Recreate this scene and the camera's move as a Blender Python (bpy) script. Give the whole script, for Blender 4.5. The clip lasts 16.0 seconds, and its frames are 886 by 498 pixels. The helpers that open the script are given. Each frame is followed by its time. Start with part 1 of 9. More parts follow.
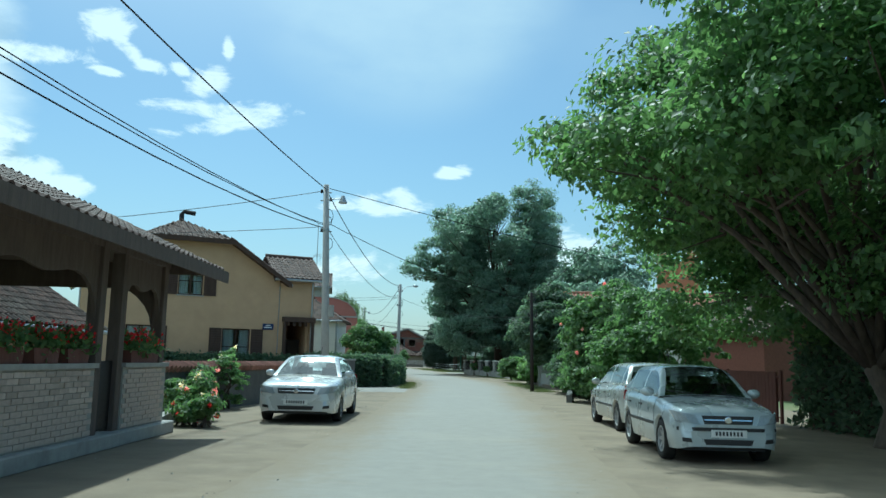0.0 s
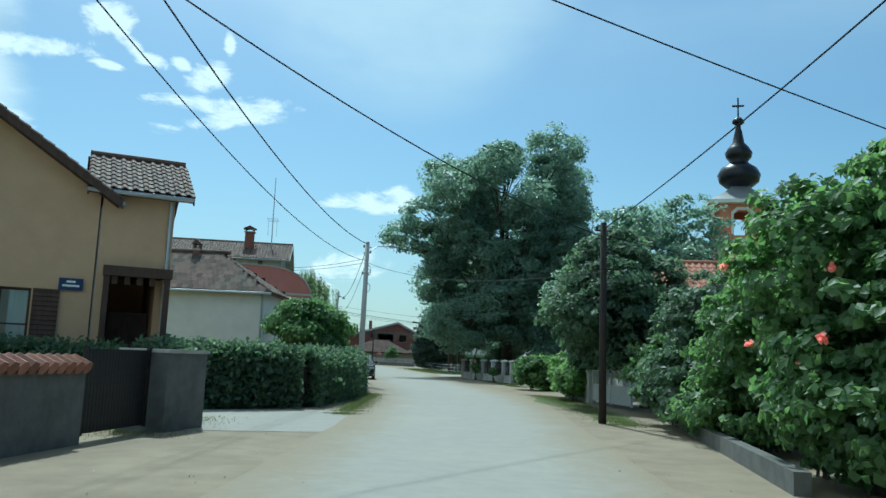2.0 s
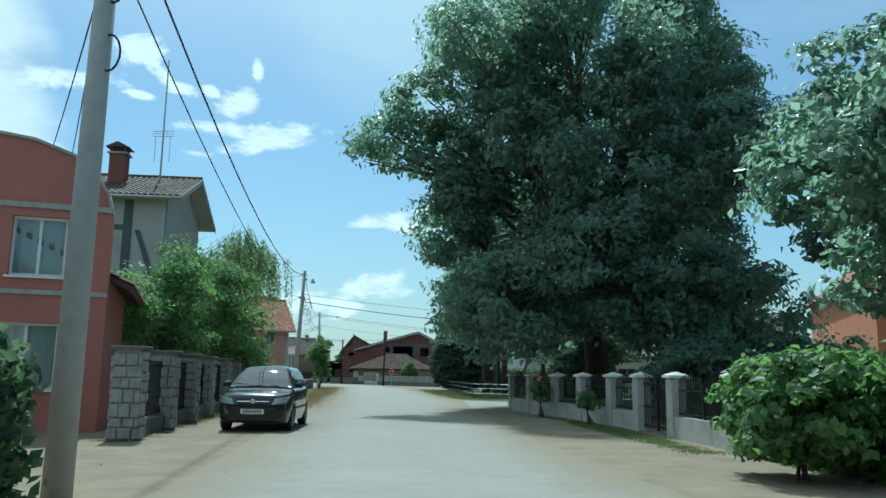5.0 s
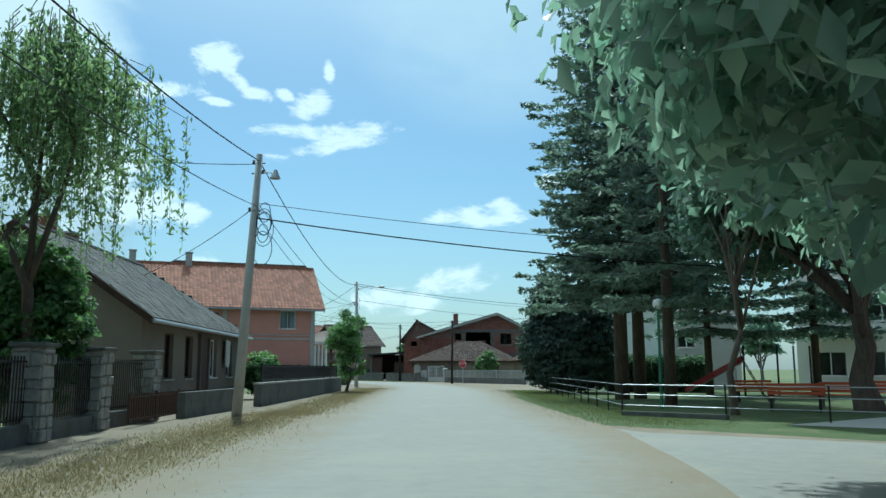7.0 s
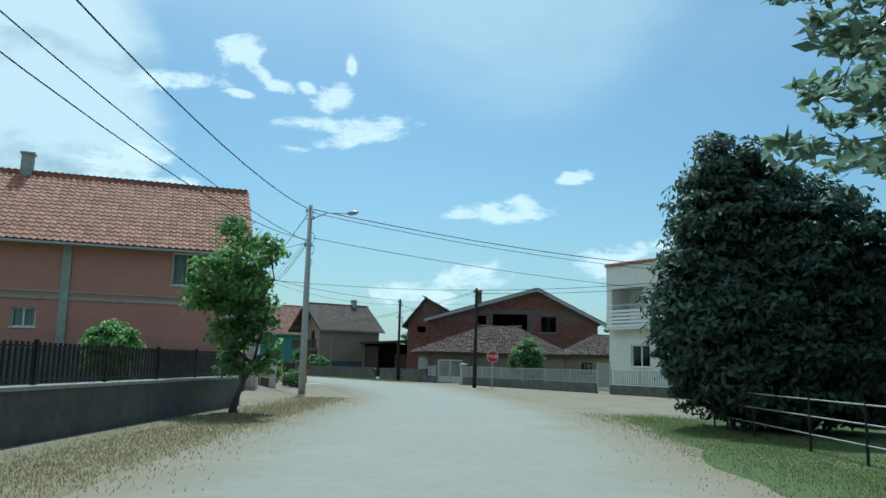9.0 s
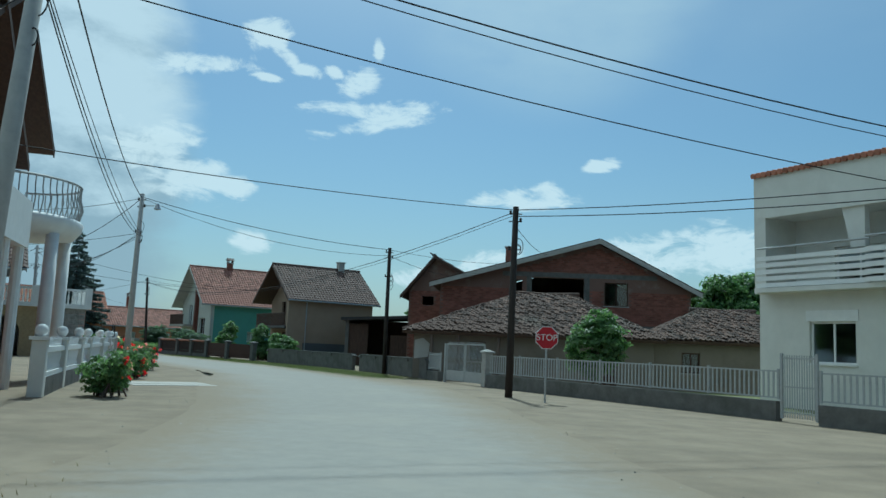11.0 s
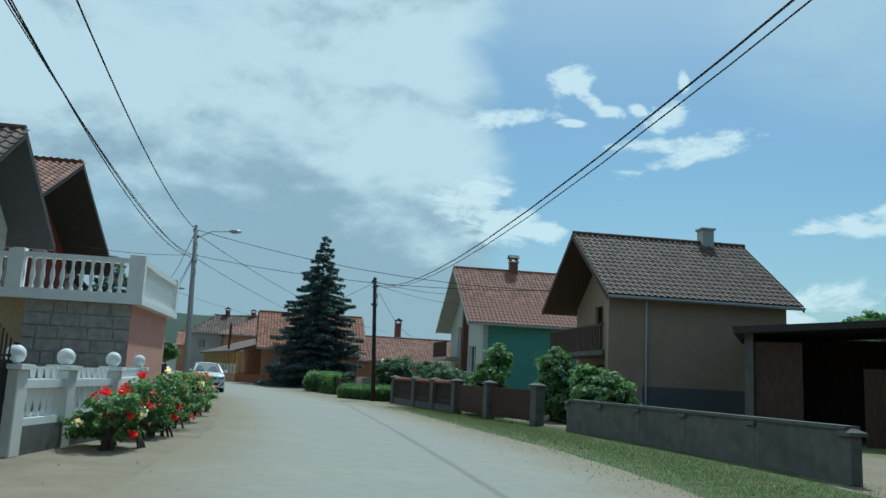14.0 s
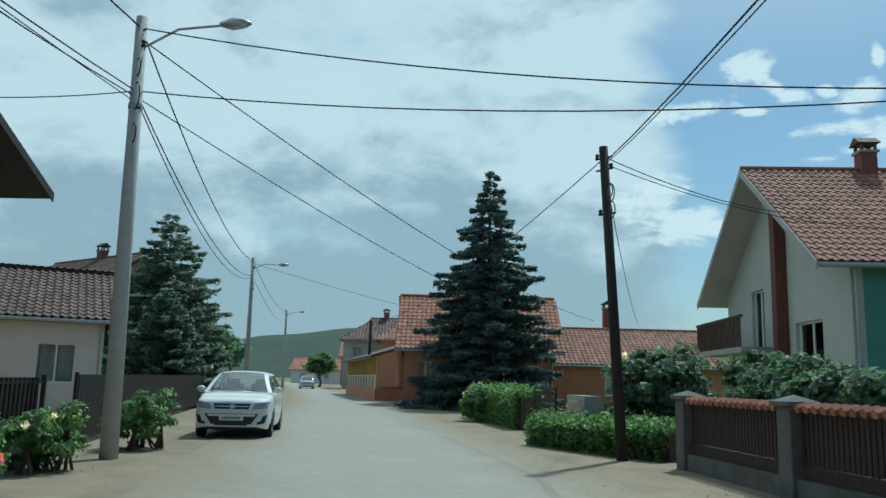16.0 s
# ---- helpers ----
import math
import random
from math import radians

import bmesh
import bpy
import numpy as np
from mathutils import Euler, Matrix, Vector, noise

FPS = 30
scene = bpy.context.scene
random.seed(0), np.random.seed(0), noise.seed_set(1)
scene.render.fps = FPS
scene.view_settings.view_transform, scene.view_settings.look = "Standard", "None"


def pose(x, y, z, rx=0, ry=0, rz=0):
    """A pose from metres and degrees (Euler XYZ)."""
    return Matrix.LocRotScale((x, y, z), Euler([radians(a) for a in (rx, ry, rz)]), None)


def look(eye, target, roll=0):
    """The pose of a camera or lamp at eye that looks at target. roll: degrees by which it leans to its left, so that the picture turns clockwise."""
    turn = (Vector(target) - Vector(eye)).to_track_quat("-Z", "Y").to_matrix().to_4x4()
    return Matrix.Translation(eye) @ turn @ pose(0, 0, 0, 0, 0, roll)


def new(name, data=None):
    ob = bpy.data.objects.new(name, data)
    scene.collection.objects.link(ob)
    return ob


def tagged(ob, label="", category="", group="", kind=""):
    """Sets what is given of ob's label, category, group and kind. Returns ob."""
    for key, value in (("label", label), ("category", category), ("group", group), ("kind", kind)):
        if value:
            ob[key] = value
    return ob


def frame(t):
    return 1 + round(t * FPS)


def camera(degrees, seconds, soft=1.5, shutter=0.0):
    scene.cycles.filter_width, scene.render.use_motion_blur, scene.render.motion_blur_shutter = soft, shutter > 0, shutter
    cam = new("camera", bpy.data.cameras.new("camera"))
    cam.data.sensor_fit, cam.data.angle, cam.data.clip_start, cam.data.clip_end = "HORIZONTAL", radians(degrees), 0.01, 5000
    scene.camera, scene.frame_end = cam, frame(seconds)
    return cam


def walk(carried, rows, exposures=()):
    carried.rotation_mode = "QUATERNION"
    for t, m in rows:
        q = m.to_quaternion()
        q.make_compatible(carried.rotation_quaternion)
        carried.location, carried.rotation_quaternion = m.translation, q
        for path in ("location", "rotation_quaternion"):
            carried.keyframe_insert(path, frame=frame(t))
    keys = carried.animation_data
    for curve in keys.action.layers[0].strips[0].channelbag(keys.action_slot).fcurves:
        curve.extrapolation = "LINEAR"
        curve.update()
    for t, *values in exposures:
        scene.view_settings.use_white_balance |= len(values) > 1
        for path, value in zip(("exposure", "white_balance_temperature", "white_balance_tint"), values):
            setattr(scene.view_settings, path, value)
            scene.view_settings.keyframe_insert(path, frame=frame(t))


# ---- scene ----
cam = camera(58.4, 16.0)
PATH = [
    (0, (1.94, 1.01, 1.442), (1.934, 2.991, 1.719), 1.4),
    (0.5, (2.048, 5.982, 1.398), (2.046, 7.962, 1.678), 1.8),
    (1, (2.251, 11.202, 1.3), (2.243, 13.182, 1.581), 1.8),
    (1.5, (2.203, 16.562, 1.354), (2.196, 18.543, 1.628), 2.4),
    (2, (2.378, 21.146, 1.401), (2.376, 23.127, 1.676), 2.3),
    (2.5, (2.554, 25.777, 1.366), (2.571, 27.757, 1.644), 2.1),
    (3, (2.829, 30.778, 1.34), (2.854, 32.758, 1.623), 2.1),
    (3.2, (2.921, 32.673, 1.308), (2.945, 34.652, 1.596), 2.3),
    (5.5, (2.542, 57.369, 1.341), (2.413, 59.339, 1.66), 0.1),
    (6, (2.241, 64.134, 1.394), (2.057, 66.101, 1.705), -0.6),
    (6.5, (1.508, 70.832, 1.356), (1.28, 72.795, 1.665), -0.3),
    (7, (0.656, 77.964, 1.32), (0.389, 79.923, 1.62), -0.0),
    (7.5, (-0.32, 84.979, 1.354), (-0.614, 86.936, 1.643), 0.2),
    (8, (-1.087, 91.589, 1.362), (-1.398, 93.544, 1.645), 0.5),
    (8.5, (-2.165, 98.467, 1.309), (-2.474, 100.421, 1.601), 1.2),
    (10.8, (-5.801, 125.611, 1.308), (-6.153, 127.563, 1.562), 2.6),
    (11, (-6.159, 127.723, 1.351), (-6.532, 129.672, 1.603), 2.6),
    (11.5, (-7.219, 132.865, 1.371), (-7.66, 134.797, 1.639), 2.1),
    (12, (-8.546, 137.605, 1.355), (-9.103, 139.505, 1.637), 2.6),
    (12.5, (-10.092, 142.283, 1.357), (-10.788, 144.135, 1.646), 2.2),
    (13, (-12.199, 147.077, 1.381), (-13.044, 148.865, 1.68), 2.1),
    (13.5, (-14.792, 151.707, 1.396), (-15.772, 153.422, 1.706), 2.2),
    (14, (-17.662, 156.361, 1.36), (-18.749, 158.009, 1.679), 2.9),
    (14.5, (-21.103, 161.127, 1.34), (-22.279, 162.712, 1.66), 3.5),
    (15, (-24.899, 165.825, 1.352), (-26.163, 167.34, 1.683), 3.3),
    (15.5, (-29.145, 170.55, 1.341), (-30.491, 171.991, 1.676), 2.4),
    (16, (-33.758, 175.113, 1.422), (-35.182, 176.48, 1.748), 1.5),
]
walk(cam, [(t, look(eye, target, roll)) for t, eye, target, roll in PATH], [(0, 0.03, 5150, -13), (8, 0.0, 5100, -13), (11, -0.4, 5100, -12), (14.5, -0.34, 5200, -12), (16, -0.31, 5300, -11)])
SUN_POWER = 3.9
SKY_TINT = (0.92, 1.0, 1.0)
HAZE_COL, VEIL_COL, BANK_COL, CLOUD_COL = (5.4, 6.3, 7.0), (7.0, 7.8, 8.2), (8.7, 9.0, 9.1), (10.0, 10.0, 9.8)
BANK_GREY, GLOW_COL = (4.5, 5.2, 5.7), (9.6, 9.6, 9.4)
BANK = (28.5, 33)
CLOUDS = [(16.8, 16.75, 4.6, 0.55, -0.05), (15.6, 16.1, 4.2, 0.6, -0.24), (13.6, 16.9, 1.9, 0.75, -0.1), (17.6, 18.7, 1.5, 0.95, -0.2), (19.4, 19.2, 0.8, 0.4, 0.2), (16.3, 21.0, 0.42, 0.75, 0.35), (24.5, 21.3, 1.5, 0.9, -0.1), (23.2, 20.1, 1.6, 0.6, 0.7),
          (21.6, 19.2, 1.4, 0.4, 0.15), (28.6, 18.8, 3.4, 0.6, -0.12), (24.2, 18.4, 1.2, 0.25, 0.1), (5.0, 11.0, 3.2, 0.75, 0.0), (3.6, 11.5, 1.4, 0.7, 0), (7.6, 10.8, 1.6, 0.4, 0), (-0.5, 13.5, 1.3, 0.45, -0.15), (7.0, 6.3, 2.6, 0.9, -0.15),
          (11.5, 5.0, 3.0, 0.9, 0), (-4.4, 7.2, 3.6, 1.2, 0), (-9.0, 7.6, 3.2, 1.6, 0), (28.8, 11.0, 2.6, 1.3, 0.1), (31.5, 12.6, 2.6, 2.0, 0), (26.0, 10.6, 1.3, 0.7, 0), (24.4, 7.0, 1.5, 0.8, 0)]

# ---- light ----
SUN_AZ, SUN_EL = radians(18), radians(58)   # azimuth counted from +y towards -x
sun_way = Vector((-math.sin(SUN_AZ) * math.cos(SUN_EL), math.cos(SUN_AZ) * math.cos(SUN_EL), math.sin(SUN_EL)))
world = bpy.data.worlds.new("sky")
scene.world = world
world.use_nodes = True
wt = world.node_tree
wt.nodes.clear()


def wn(kind, **kw):
    n = wt.nodes.new(kind)
    for k, v in kw.items():
        if k == "op":
            n.operation = v
        elif k == "blend":
            n.data_type, n.blend_type = "RGBA", v
    return n


def wmath(op, a, b=None, c=None, clamp=False):
    n = wt.nodes.new("ShaderNodeMath")
    n.operation, n.use_clamp = op, clamp
    for i, v in enumerate((a, b, c)):
        if v is None:
            continue
        if isinstance(v, (int, float)):
            n.inputs[i].default_value = v
        else:
            wt.links.new(v, n.inputs[i])
    return n.outputs[0]


def wmix(fac, a, b):
    n = wt.nodes.new("ShaderNodeMix")
    n.data_type = "RGBA"
    for sock, v in ((n.inputs[0], fac), (n.inputs[6], a), (n.inputs[7], b)):
        if isinstance(v, (int, float)):
            sock.default_value = v
        elif isinstance(v, tuple):
            sock.default_value = (*v, 1)
        else:
            wt.links.new(v, sock)
    return n.outputs[2]


SKY = 0.1
w_out = wn("ShaderNodeOutputWorld")
w_bg = wn("ShaderNodeBackground")
w_sky = wn("ShaderNodeTexSky")
w_sky.sky_type, w_sky.sun_disc = "NISHITA", False
w_sky.sun_elevation, w_sky.sun_rotation = SUN_EL, -SUN_AZ
w_sky.air_density, w_sky.dust_density, w_sky.ozone_density = 1.1, 1.3, 1.0
w_co = wn("ShaderNodeTexCoord")
w_sep = wn("ShaderNodeSeparateXYZ")
wt.links.new(w_co.outputs["Generated"], w_sep.inputs[0])
dx, dy, dz = w_sep.outputs
flat = wmath("SQRT", wmath("ADD", wmath("MULTIPLY", dx, dx), wmath("MULTIPLY", dy, dy)))
az = wmath("MULTIPLY", wmath("ARCTAN2", wmath("MULTIPLY", dx, -1), dy), 57.2958)   # degrees to the left of +y
el = wmath("MULTIPLY", wmath("ARCTAN2", dz, flat), 57.2958)


def wnoise(scale, detail, rough, stretch=(1, 1, 1), off=(0, 0, 0), warp=0.0):
    m = wn("ShaderNodeMapping")
    m.inputs["Scale"].default_value, m.inputs["Location"].default_value = stretch, off
    wt.links.new(w_co.outputs["Generated"], m.inputs[0])
    n = wn("ShaderNodeTexNoise")
    n.inputs["Scale"].default_value, n.inputs["Detail"].default_value = scale, detail
    n.inputs["Roughness"].default_value, n.inputs["Distortion"].default_value = rough, warp
    wt.links.new(m.outputs[0], n.inputs["Vector"])
    return n.outputs["Fac"]


def ramp(v, lo, hi):
    n = wn("ShaderNodeMapRange")
    n.interpolation_type = "SMOOTHSTEP"
    n.inputs[1].default_value, n.inputs[2].default_value = lo, hi
    wt.links.new(v, n.inputs[0])
    return n.outputs[0]


def puff(a, e, wa, we, tilt=0.0):
    """A soft oval in the sky round azimuth a and height e, in degrees."""
    u = wmath("SUBTRACT", az, a)
    v = wmath("SUBTRACT", wmath("SUBTRACT", el, e), wmath("MULTIPLY", u, tilt))
    u, v = wmath("DIVIDE", u, wa), wmath("DIVIDE", v, we)
    return wmath("SUBTRACT", 1.0, wmath("SQRT", wmath("ADD", wmath("MULTIPLY", u, u), wmath("MULTIPLY", v, v))))


fine = wnoise(16, 9, 0.66, (1, 1, 2.4), warp=0.8)
lump = wnoise(34, 6, 0.6, (1, 1, 1.6), (2.2, 0.7, 1.1), 0.5)
wisp = wnoise(5, 8, 0.62, (1, 1, 2.0), (3.1, 0.4, 1.7), 0.15)
# the small bright clouds ahead, torn at the edges
spots = None
for a, e, wa, we, tilt in CLOUDS:
    p = puff(a, e, wa * 1.25, we * 1.35, tilt)
    spots = p if spots is None else wmath("MAXIMUM", spots, p)
torn = wmath("ADD", wmath("MULTIPLY", wmath("SUBTRACT", fine, 0.5), 2.1), wmath("MULTIPLY", wmath("SUBTRACT", lump, 0.5), 0.9))
small = ramp(wmath("ADD", wmath("MINIMUM", spots, 0.55), wmath("MULTIPLY", torn, ramp(spots, -0.6, 0.1))), 0.02, 0.6)
# the broad bank on the left, its edge broken by noise
bank_u = wmath("ADD", az, wmath("MULTIPLY", wmath("SUBTRACT", wisp, 0.5), 9))
bank = wmath("MULTIPLY", ramp(bank_u, BANK[0], BANK[1]), ramp(wnoise(2.3, 6, 0.55, (1, 1, 2)), 0.12, 0.42))
folds = ramp(wmath("ADD", wnoise(5, 8, 0.6, (1, 1, 2.0), (0.4, 1.9, 0.8), 0.15), wmath("MULTIPLY", wmath("SUBTRACT", ramp(el, 4, 18), 0.62), 0.34)), 0.4, 0.64)
# thin high veil overhead and the pale glow of thin cloud round the sun
veil = wmath("MULTIPLY", ramp(wnoise(1.6, 5, 0.5, (1, 1, 1.6), (1.3, 2.2, 0.2), 0.3), 0.4, 0.72), ramp(el, 14, 34))
high = wmath("MULTIPLY", ramp(puff(3.5, 29, 14.5, 13.5), 0.0, 0.4), ramp(wnoise(3, 6, 0.55, (1, 1, 2.2), (5.0, 1.0, 0.3), 0.1), 0.25, 0.6))
w_dot = wt.nodes.new("ShaderNodeVectorMath")
w_dot.operation = "DOT_PRODUCT"
wt.links.new(w_co.outputs["Generated"], w_dot.inputs[0])
w_dot.inputs[1].default_value = sun_way
glow = ramp(w_dot.outputs["Value"], 0.76, 1.0)
haze = ramp(el, 16, -2)
sky_col = wt.nodes.new("ShaderNodeMix")
sky_col.data_type, sky_col.blend_type = "RGBA", "MULTIPLY"
sky_col.inputs[0].default_value = 1.0
wt.links.new(w_sky.outputs[0], sky_col.inputs[6])
sky_col.inputs[7].default_value = (*SKY_TINT, 1)
c = wmix(wmath("MULTIPLY", haze, 0.35), sky_col.outputs[2], HAZE_COL)
c = wmix(wmath("MULTIPLY", veil, 0.55), c, VEIL_COL)
c = wmix(wmath("MULTIPLY", high, 0.55), c, VEIL_COL)
c = wmix(wmath("MULTIPLY", glow, 0.75), c, GLOW_COL)
c = wmix(wmath("MULTIPLY", bank, 0.88), c, wmix(folds, BANK_GREY, BANK_COL))
c = wmix(wmath("MULTIPLY", small, 0.85), c, CLOUD_COL)
wt.links.new(c, w_bg.inputs[0])
w_bg.inputs[1].default_value = SKY
wt.links.new(w_bg.outputs[0], w_out.inputs[0])

sun = new("sun", bpy.data.lights.new("sun", "SUN"))
sun.data.energy, sun.data.angle, sun.data.color = SUN_POWER, radians(1.6), (1.0, 0.95, 0.86)
sun.matrix_world = look((0, 0, 60), Vector((0, 0, 60)) - sun_way)

# ---- materials ----
def mat(name, colour, rough=0.8, second=None, grain=6.0, mixed=0.6, bump=0.15, bump_scale=60.0, metal=0.0, spots=None, spot_scale=1.2,
        per=0.0, coat=0.0, spec=0.4, kind="", stretch=(1, 1, 1)):
    """A procedural surface: two colours mixed by noise in metres, larger stains, fine relief and, where per is set, a tone of its own for each piece."""
    m = bpy.data.materials.new(name)
    m.use_nodes = True
    t = m.node_tree
    b = t.nodes["Principled BSDF"]
    b.inputs["Roughness"].default_value, b.inputs["Metallic"].default_value = rough, metal
    b.inputs["Specular IOR Level"].default_value, b.inputs["Coat Weight"].default_value = spec, coat
    co = t.nodes.new("ShaderNodeTexCoord")
    mp = t.nodes.new("ShaderNodeMapping")
    mp.inputs["Scale"].default_value = stretch
    t.links.new(co.outputs["Object"], mp.inputs[0])

    def noise_of(scale, detail=5.0, rough_=0.6):
        n = t.nodes.new("ShaderNodeTexNoise")
        n.inputs["Scale"].default_value, n.inputs["Detail"].default_value, n.inputs["Roughness"].default_value = scale, detail, rough_
        t.links.new(mp.outputs[0], n.inputs["Vector"])
        return n.outputs["Fac"]

    def mixed_of(fac, a, c, blend="MIX"):
        n = t.nodes.new("ShaderNodeMix")
        n.data_type, n.blend_type = "RGBA", blend
        for sock, v in ((n.inputs[0], fac), (n.inputs[6], a), (n.inputs[7], c)):
            if isinstance(v, (int, float)):
                sock.default_value = v
            elif isinstance(v, tuple):
                sock.default_value = (*v, 1)
            else:
                t.links.new(v, sock)
        return n.outputs[2]

    def ramp_of(v, lo, hi, top=1.0):
        n = t.nodes.new("ShaderNodeMapRange")
        n.inputs[1].default_value, n.inputs[2].default_value, n.inputs[4].default_value = lo, hi, top
        t.links.new(v, n.inputs[0])
        return n.outputs[0]

    second = second or tuple(0.78 * v for v in colour)
    col = mixed_of(ramp_of(noise_of(grain), 0.35, 0.65, mixed), colour, second)
    if spots:
        col = mixed_of(ramp_of(noise_of(spot_scale, 6.0, 0.65), 0.52, 0.68, 0.75), col, spots)
    if per:
        n = t.nodes.new("ShaderNodeObjectInfo" if kind == "object" else "ShaderNodeNewGeometry")
        v = n.outputs["Random"] if kind == "object" else n.outputs["Random Per Island"]
        h = t.nodes.new("ShaderNodeHueSaturation")
        t.links.new(ramp_of(v, 0, 1, 1.0), h.inputs["Value"])
        r = h.inputs["Value"].links[0].from_node
        r.inputs[3].default_value, r.inputs[4].default_value = 1 - per, 1 + per
        t.links.new(col, h.inputs["Color"])
        col = h.outputs[0]
    t.links.new(col, b.inputs["Base Color"])
    t.links.new(ramp_of(noise_of(grain * 2.3), 0.2, 0.8, min(1.0, rough + 0.12)), b.inputs["Roughness"])
    b.inputs["Roughness"].links[0].from_node.inputs[3].default_value = max(0.02, rough - 0.12)
    if bump:
        bp = t.nodes.new("ShaderNodeBump")
        bp.inputs["Strength"].default_value, bp.inputs["Distance"].default_value = bump, 0.02
        t.links.new(noise_of(bump_scale, 3.0), bp.inputs["Height"])
        t.links.new(bp.outputs[0], b.inputs["Normal"])
    return m


def leaf_mat(name, dark, light, through_light=0.35, rough=0.5):
    """Leaves: a tone for each leaf, some light let through."""
    m = bpy.data.materials.new(name)
    m.use_nodes = True
    t = m.node_tree
    b = t.nodes["Principled BSDF"]
    g = t.nodes.new("ShaderNodeNewGeometry")
    mx = t.nodes.new("ShaderNodeMix")
    mx.data_type = "RGBA"
    t.links.new(g.outputs["Random Per Island"], mx.inputs[0])
    mx.inputs[6].default_value, mx.inputs[7].default_value = (*dark, 1), (*light, 1)
    t.links.new(mx.outputs[2], b.inputs["Base Color"])
    b.inputs["Roughness"].default_value, b.inputs["Specular IOR Level"].default_value = rough, 0.55
    tr = t.nodes.new("ShaderNodeBsdfTranslucent")
    lit = t.nodes.new("ShaderNodeMix")   # light that comes through a leaf is yellower and stronger than what it throws back
    lit.data_type, lit.blend_type = "RGBA", "MULTIPLY"
    lit.inputs[0].default_value, lit.inputs[7].default_value = 1.0, (3.0, 3.0, 2.5, 1)
    t.links.new(mx.outputs[2], lit.inputs[6])
    t.links.new(lit.outputs[2], tr.inputs[0])
    sh = t.nodes.new("ShaderNodeMixShader")
    sh.inputs[0].default_value = through_light
    t.links.new(b.outputs[0], sh.inputs[1])
    t.links.new(tr.outputs[0], sh.inputs[2])
    t.links.new(sh.outputs[0], t.nodes["Material Output"].inputs[0])
    return m


def glass_mat(name, tint=(0.9, 0.95, 0.95), rough=0.02, ior=1.6):
    """Thin clear pane: the view goes straight through, tinted, under a mirror gloss that grows at a slant."""
    m = bpy.data.materials.new(name)
    m.use_nodes = True
    t = m.node_tree
    t.nodes.remove(t.nodes["Principled BSDF"])
    clear, gloss = t.nodes.new("ShaderNodeBsdfTransparent"), t.nodes.new("ShaderNodeBsdfGlossy")
    clear.inputs[0].default_value = (*tint, 1)
    gloss.inputs["Roughness"].default_value = rough
    fr = t.nodes.new("ShaderNodeFresnel")
    fr.inputs[0].default_value = ior
    mix = t.nodes.new("ShaderNodeMixShader")
    t.links.new(fr.outputs[0], mix.inputs[0])
    t.links.new(clear.outputs[0], mix.inputs[1])
    t.links.new(gloss.outputs[0], mix.inputs[2])
    t.links.new(mix.outputs[0], t.nodes["Material Output"].inputs[0])
    return m


ASPHALT = mat("asphalt", (0.315, 0.295, 0.26), 0.9, (0.265, 0.25, 0.224), 3.0, 0.8, 0.35, 90, spots=(0.35, 0.315, 0.262), spot_scale=0.35)
SAND, SAND_DARK = (0.275, 0.222, 0.156), (0.2, 0.16, 0.112)
DIRT = mat("sandy_dirt", SAND, 0.95, SAND_DARK, 1.1, 0.9, 0.5, 30, spots=(0.18, 0.145, 0.102), spot_scale=0.33)
FIELD = mat("field", (0.13, 0.16, 0.06), 0.95, (0.2, 0.19, 0.09), 0.25, 0.8, 0.4, 12, spots=(0.08, 0.12, 0.04), spot_scale=0.03)
TURF = mat("turf", (0.065, 0.105, 0.03), 0.95, (0.11, 0.125, 0.045), 2.5, 0.8, 0.6, 40, spots=(0.19, 0.165, 0.095), spot_scale=0.7)


def dusted(m, colour):
    """Sand blown over a road: it thickens towards the edge, whose nearness each point of the mesh carries."""
    t = m.node_tree
    b = t.nodes["Principled BSDF"]
    old = b.inputs["Base Color"].links[0].from_socket
    at = t.nodes.new("ShaderNodeAttribute")
    at.attribute_name = "edge"
    co = t.nodes.new("ShaderNodeTexCoord")
    total = at.outputs["Fac"]
    for scale, detail, amount in ((0.55, 6, 0.5), (4.0, 5, 0.35)):
        n = t.nodes.new("ShaderNodeTexNoise")
        n.inputs["Scale"].default_value, n.inputs["Detail"].default_value = scale, detail
        t.links.new(co.outputs["Object"], n.inputs["Vector"])
        a = t.nodes.new("ShaderNodeMath")
        a.operation = "MULTIPLY_ADD"
        a.inputs[1].default_value = amount
        t.links.new(n.outputs["Fac"], a.inputs[0])
        t.links.new(total, a.inputs[2])
        total = a.outputs[0]
    r = t.nodes.new("ShaderNodeMapRange")
    r.interpolation_type = "SMOOTHSTEP"
    r.inputs[1].default_value, r.inputs[2].default_value = 0.8, 1.46
    t.links.new(total, r.inputs[0])
    mx = t.nodes.new("ShaderNodeMix")
    mx.data_type = "RGBA"
    t.links.new(r.outputs[0], mx.inputs[0])
    t.links.new(old, mx.inputs[6])
    mx.inputs[7].default_value = (*colour, 1)
    t.links.new(mx.outputs[2], b.inputs["Base Color"])


